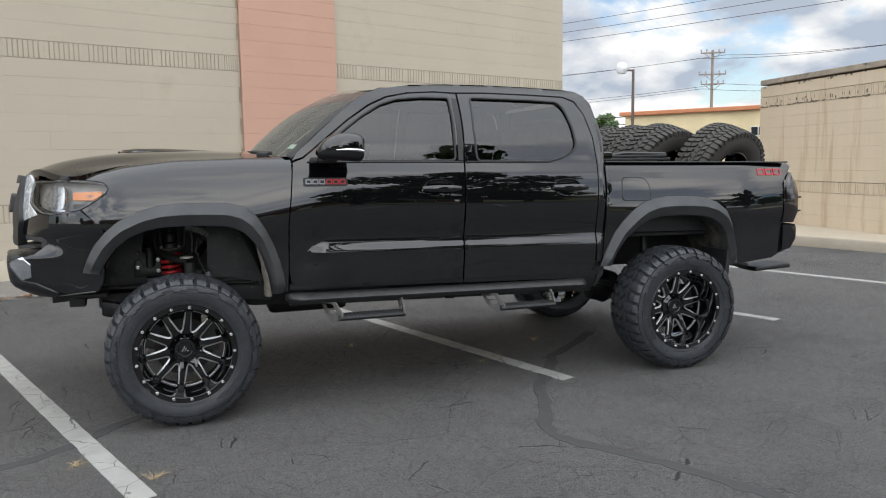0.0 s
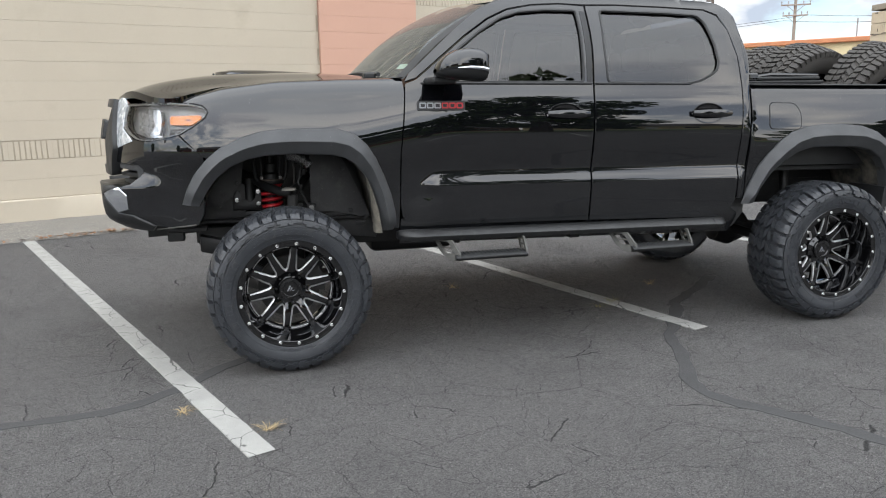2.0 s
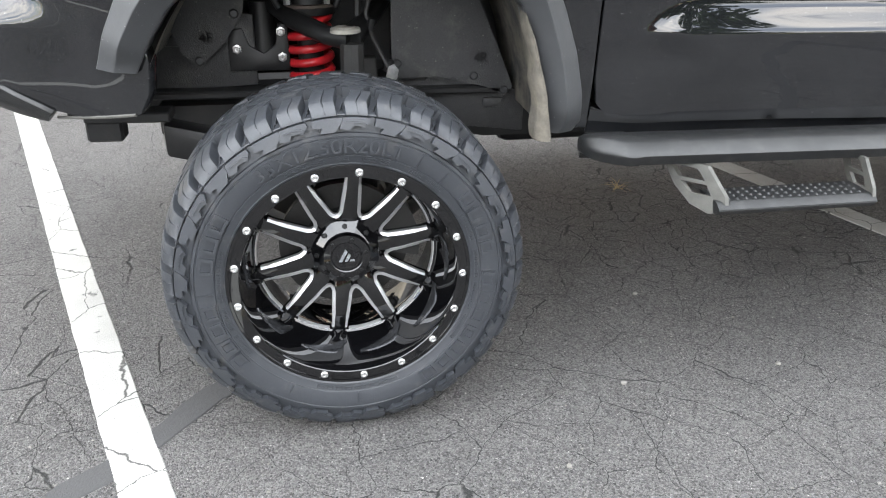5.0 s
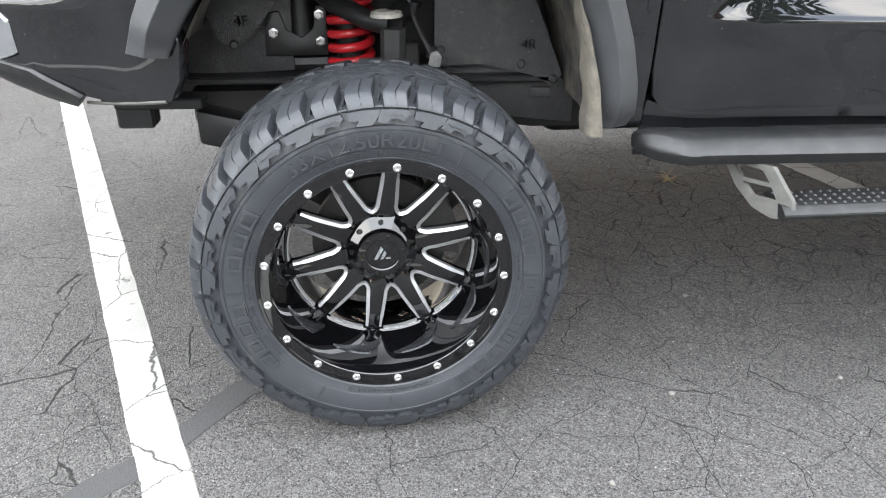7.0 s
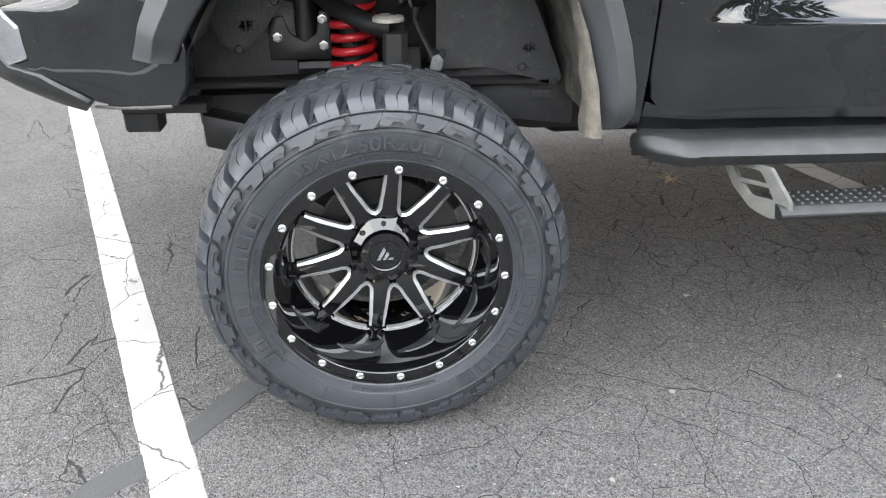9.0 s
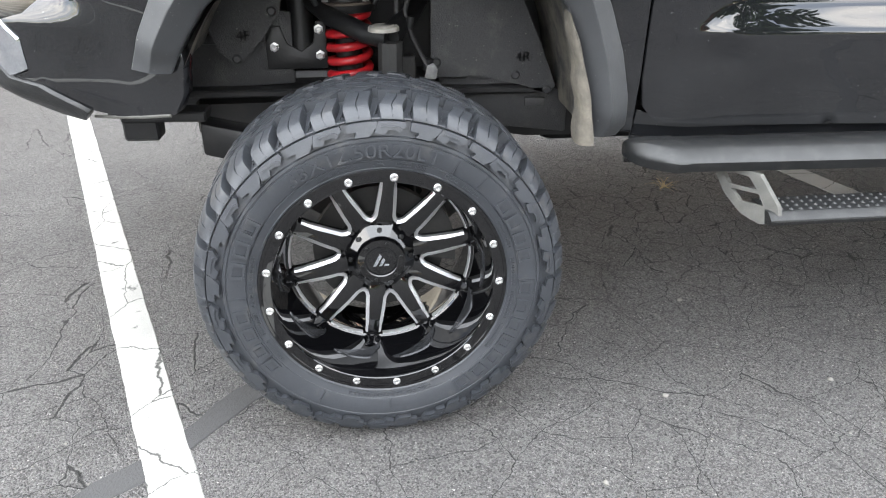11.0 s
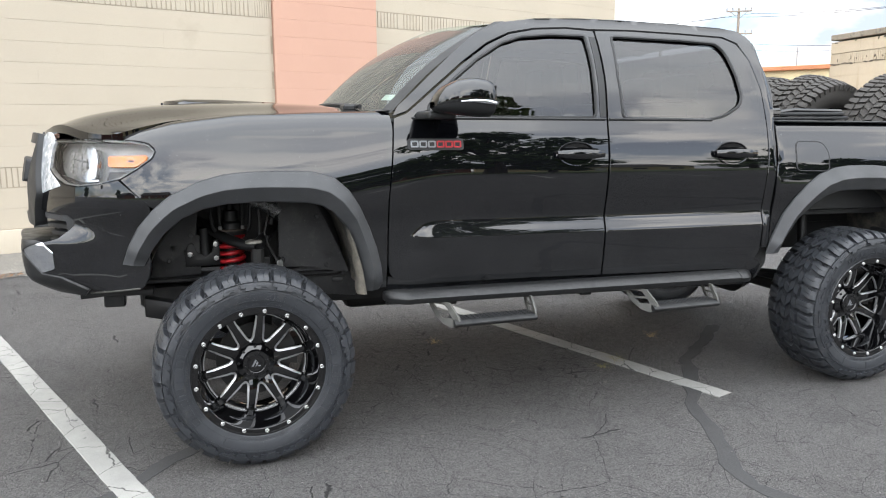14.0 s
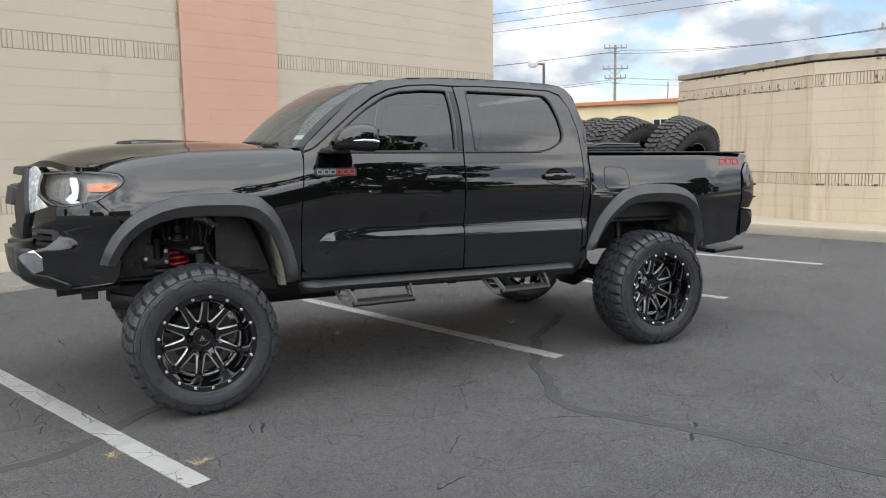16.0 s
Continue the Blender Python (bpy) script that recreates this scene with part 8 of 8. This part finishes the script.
            src.matrix_basis = m
        else:
            share("barrel_tongue", src, w, m)
    # hub, cap and nuts
    DEEP = 0.028
    bm = bmesh.new()
    revolve(bm, [(0.104, 0.012), (0.104, -0.010), (0.096, -0.0165), (0.080, -0.018), (0.070, -0.012), (0.062, -0.004), (0.001, 0.0)], 60)
    part("hub", bm, GLOSS, w, "gloss black hub").matrix_basis = Matrix.Translation((0, DEEP - 0.008, 0))
    bm = bmesh.new()
    revolve(bm, [(0.0905, -0.004), (0.0900, -0.026), (0.0875, -0.031), (0.0600, -0.0475), (0.0570, -0.048)], 8, Matrix.Rotation(radians(22.5), 4, "Y"))
    cap = part("centre_cap", bm, GLOSS, w, "gloss black faceted centre cap", 12)
    cap.matrix_basis = Matrix.Translation((0, DEEP, 0))
    bm = bmesh.new()
    revolve(bm, [(0.0585, -0.046), (0.0580, -0.0600), (0.0555, -0.0625), (0.0400, -0.0640), (0.0375, -0.0625), (0.0355, -0.0590), (0.001, -0.0585)], 60)
    part("cap_ring", bm, GLOSS, cap, "gloss black cap ring")
    for k in range(8):
        bm = bmesh.new()
        a = 2 * math.pi * k / 8
        revolve(bm, [(0.001, 0), (0.0065, 0), (0.0065, -0.004), (0.003, -0.005), (0.001, -0.005)], 6, Matrix.Rotation(a, 4, "Y") @ Matrix.Translation((0, -0.0385, 0.0705)) @ Matrix.Rotation(radians(-31), 4, "X"))
        part("cap_bolt", bm, CHASSIS, cap, "", 0)
    for k in range(6):
        bm = bmesh.new()
        a = 2 * math.pi * k / 6 + 0.3
        revolve(bm, [(0.001, 0), (0.0042, 0), (0.0042, -0.003), (0.002, -0.004), (0.001, -0.004)], 8, Matrix.Translation((0.0475 * math.sin(a), -0.0628, 0.0475 * math.cos(a))))
        part("cap_screw", bm, CHASSIS, cap)
    bm = bmesh.new()
    prism(bm, [(-0.020, -0.013), (-0.012, -0.013), (0.002, 0.012), (-0.003, 0.020)], -0.0605, -0.0582, "y")
    prism(bm, [(-0.006, -0.013), (0.001, -0.013), (0.009, 0.001), (0.005, 0.008)], -0.0605, -0.0582, "y")
    prism(bm, [(0.006, -0.013), (0.018, -0.013), (0.018, -0.009), (0.009, -0.009)], -0.0605, -0.0582, "y")
    part("cap_emblem", bm, BADGE_GREY, cap, "plain silver emblem shape", 20)
    src = None
    for k in range(17):
        a = 2 * math.pi * k / 17 + radians(6.8)
        m = Matrix.Rotation(a, 4, "Y") @ Matrix.Translation((0, -0.1552, 0.2575))
        if src is None:
            bm = bmesh.new()
            revolve(bm, [(0.0088, 0.0), (0.0088, -0.0028), (0.0070, -0.0048), (0.0040, -0.0048), (0.0034, -0.0030), (0.001, -0.0030)], 18)
            src = part("rim_bolt", bm, surface("bright_bolt", (0.78, 0.78, 0.77), 0.28, metal=0.9, scale=60), w, "bright steel rim bolt", 30)
            src.matrix_basis = m
        else:
            share("rim_bolt", src, w, m)
    # brake behind the spokes
    bm = bmesh.new()
    revolve(bm, [(0.085, 0.045), (0.16, 0.045), (0.16, 0.068), (0.085, 0.068)], 48, None, True)
    revolve(bm, [(0.001, 0.03), (0.085, 0.03), (0.085, 0.07), (0.001, 0.07)], 40)
    part("brake_disc", bm, CAST, w, "steel brake disc", 30)
    bm = bmesh.new()
    for a0 in np.linspace(-0.5, 0.5, 6)[:-1]:
        hexa(bm, a0 + 1.25, a0 + 0.21 + 1.25, 0.10, 0.185, 0.018, 0.09)
    part("brake_caliper", bm, CAST, w, "dull cast brake caliper", 30)
    return w


WHEEL_Y = 0.918
whl = build_wheel(True)
TOE = radians(2.7)
whl.matrix_basis = Matrix.Translation((0.012, -WHEEL_Y, AXLE)) @ Matrix.Rotation(TOE, 4, "Z")


def wheel_copy(m):
    c = copy_thing(whl, m)
    c.parent = truck
    return c


wheel_copy(Matrix.Translation((WB, -WHEEL_Y, AXLE)))
wheel_copy(Matrix.Translation((0.012, WHEEL_Y, AXLE)) @ Matrix.Rotation(math.pi + TOE, 4, "Z"))
wheel_copy(Matrix.Translation((WB, WHEEL_Y, AXLE)) @ Matrix.Rotation(math.pi, 4, "Z"))


# ---- what lies in the cargo bed ----
def spare_wheel():
    """A stock wheel with an all-terrain tyre."""
    o = tagged(new("spare_wheel"), "worn all-terrain tyre on a black wheel standing in the bed", "spare wheel", "spare wheels in the bed")
    bm = bmesh.new()
    half = [(0.215, -0.105), (0.235, -0.118), (0.27, -0.130), (0.315, -0.132), (0.345, -0.126), (0.366, -0.114), (0.374, -0.098), (0.378, 0.0)]
    revolve(bm, half + [(r, -y) for r, y in half[:-1][::-1]], 96, None, True)
    n = 52
    st = 2 * math.pi / n
    for k in range(n):
        a = k * st
        for sd in (-1, 1):
            off = 0 if sd < 0 else st / 2
            hexa(bm, a + off, a + off + st * 0.72, 0.370, 0.390, sd * 0.122, sd * 0.075, sd * 0.01, 0.004, 0.008)
            hexa(bm, a + off + 0.004, a + off + st * 0.64, 0.345, 0.380, sd * 0.1335, sd * 0.115, 0, 0.004)
            hexa(bm, a + off + st * 0.2, a + off + st * 0.88, 0.372, 0.391, sd * 0.068, sd * 0.028, sd * 0.05, 0.004)
        hexa(bm, a + st * 0.1, a + st * 0.72, 0.372, 0.391, -0.022, 0.022, 0.05, 0.004)
    bmesh.ops.recalc_face_normals(bm, faces=bm.faces)
    part("tyre", bm, OLD_RUBBER, o, "dull all-terrain tyre", 25)
    bm = bmesh.new()
    revolve(bm, [(0.212, -0.112), (0.222, -0.110), (0.222, -0.100), (0.205, -0.090), (0.20, 0.02), (0.205, 0.10), (0.222, 0.110), (0.212, 0.110), (0.195, 0.09), (0.19, 0.0), (0.195, -0.085)], 60, None, True)
    revolve(bm, [(0.065, -0.055), (0.06, -0.065), (0.03, -0.070), (0.001, -0.070)], 30)
    for k in range(6):
        a = k * math.pi / 3
        for q in np.linspace(-0.16, 0.16, 3)[:-1]:
            hexa(bm, a + q, a + q + 0.16, 0.055, 0.20, -0.070, -0.045)
    bmesh.ops.recalc_face_normals(bm, faces=bm.faces)
    part("rim", bm, GLOSS, o, "black alloy wheel", 30)
    return o


sp0 = spare_wheel()
BEDZ = 0.965 - 0.016 * 3.8 + 0.391
for k, (x, y, lean, yaw, spin) in enumerate(((4.02, -0.36, -20, 14, 0), (3.71, -0.05, -17, 10, 0.4), (3.66, 0.24, -16, 8, 0.9), (3.60, 0.52, -15, 8, 1.7))):
    m = Matrix.Translation((x, TY + y, BEDZ + (0.008 if k == 0 else 0.020))) @ Matrix.Rotation(radians(yaw), 4, "Z") @ Matrix.Rotation(radians(-lean), 4, "X") @ Matrix.Rotation(spin, 4, "Y")
    if k == 0:
        sp0.matrix_basis = m
    else:
        copy_thing(sp0, m)

tn = tagged(new("tonneau_cover"), "folded black soft cover resting on the bed rails", "bed cover")
for z0, x1 in ((1.470, 3.30), (1.492, 3.27)):
    bm = bmesh.new()
    box(bm, 2.74, x1, TY - 0.78, TY + 0.78, z0 - 0.048, z0 - 0.030, 0.006, 2)
    part("cover_panel", bm, PLASTIC, tn, "black vinyl panel")
bm = bmesh.new()
tube(bm, [(2.78, TY - 0.74, 1.455), (2.95, TY - 0.74, 1.475), (3.28, TY - 0.74, 1.468)], 0.010, 8)
box(bm, 2.76, 2.84, TY - 0.78, TY - 0.70, 1.44, 1.485, 0.008)
part("cover_clamp", bm, GLOSS, tn, "glossy black cover clamp bar")

# ---- weeds, leaves, grit ----


def tuft(x, y, size, material, seed, label):
    rnd = random.Random(seed)
    bm = bmesh.new()
    for k in range(26):
        a, l = rnd.uniform(0, 2 * math.pi), size * rnd.uniform(0.4, 1.0)
        b = Vector((x + rnd.uniform(-0.2, 0.2) * size, y + rnd.uniform(-0.2, 0.2) * size, 0.0))
        d = Vector((math.cos(a), math.sin(a), rnd.uniform(0.03, 0.40)))
        s = Vector((-math.sin(a), math.cos(a), 0)) * 0.0016
        p = [b, b + d * l * 0.5 + Vector((0, 0, 0.15 * l)), b + d * l]
        r = [[q + s * w, q - s * w] for q, w in zip(p, (1.0, 0.8, 0.15))]
        grid(bm, r)
    tagged(finish("weed", bm, material, smooth=0), label, "weed", "weeds in the cracks")


for i, (x, y, sz, mt, lb) in enumerate(((-0.14, -1.67, 0.085, DRY, "small dry straw-coloured weed in a crack"), (-0.51, -1.38, 0.07, DRY, "small dry straw-coloured weed in a crack"), (2.165, -0.215, 0.10, WEEDG, "small green and straw weed by the stall line"),
                                        (2.02, -0.31, 0.08, WEEDG, "small green and straw weed by the stall line"), (1.232, 0.497, 0.10, DRY, "small dry straw-coloured weed under the truck"), (2.65, 0.15, 0.10, DRY, "small dry straw-coloured weed under the truck"),)):
    tuft(x, y, sz, mt, 40 + i, lb)

rnd = random.Random(5)
bm = bmesh.new()
for k in range(420):
    u = rnd.uniform(-9, 3.0) if k < 320 else rnd.uniform(-0.9, 0.1)
    n = EDGE_N + (rnd.gauss(-0.03, 0.05) if k < 320 else rnd.gauss(-0.02, 0.03))
    c = Vector(site(u, n, 0.022 + rnd.uniform(0, 0.02)))
    a = rnd.uniform(0, 6.28)
    s = rnd.uniform(0.012, 0.035)
    d, e = Vector((math.cos(a), math.sin(a), rnd.uniform(-0.3, 0.3))), Vector((-math.sin(a), math.cos(a), rnd.uniform(-0.4, 0.4)))
    bm.faces.new([bm.verts.new(c + d * s), bm.verts.new(c + e * s * 0.5), bm.verts.new(c - d * s), bm.verts.new(c - e * s * 0.5)])
tagged(finish("leaf_litter", bm, LEAFBROWN, smooth=0), "dry brown leaves along the edge of the asphalt", "leaves", kind="stuff")

vs, fs = [], []
for k in range(2600):
    x, y = rnd.uniform(-2.2, 5.5), rnd.uniform(-3.6, 3.5)
    s = rnd.choice((0.002, 0.0025, 0.003, 0.004)) * rnd.uniform(0.7, 1.3)
    i = len(vs)
    for dx, dy, dz in ((-1, -0.6, 0), (0.9, -0.8, 0), (0.7, 0.9, 0), (-0.8, 0.7, 0), (0.05, 0.0, 0.8)):
        vs.append((x + dx * s, y + dy * s, 0.0005 + dz * s))
    fs += [(i, i + 1, i + 4), (i + 1, i + 2, i + 4), (i + 2, i + 3, i + 4), (i + 3, i, i + 4)]
me = bpy.data.meshes.new("grit")
me.from_pydata(vs, [], fs)
me.materials.append(STONE)
tagged(new("grit", me), "pale loose grit scattered over the asphalt", "grit", kind="stuff")
for x, y, s in ((0.735, -0.925, 0.009), (0.493, -1.22, 0.010), (1.2, -0.9, 0.010), (0.95, -0.45, 0.011), (1.9, -0.55, 0.012)):
    bm = bmesh.new()
    bmesh.ops.create_icosphere(bm, subdivisions=1, radius=s)
    for v in bm.verts:
        v.co = Vector((v.co.x * random.uniform(0.6, 1.2) + x, v.co.y * random.uniform(0.6, 1.2) + y, max(v.co.z * 0.5 + s * 0.2, 0)))
    tagged(finish("pebble", bm, STONE), "small pale pebble lying on the asphalt", "pebble", "pebbles")
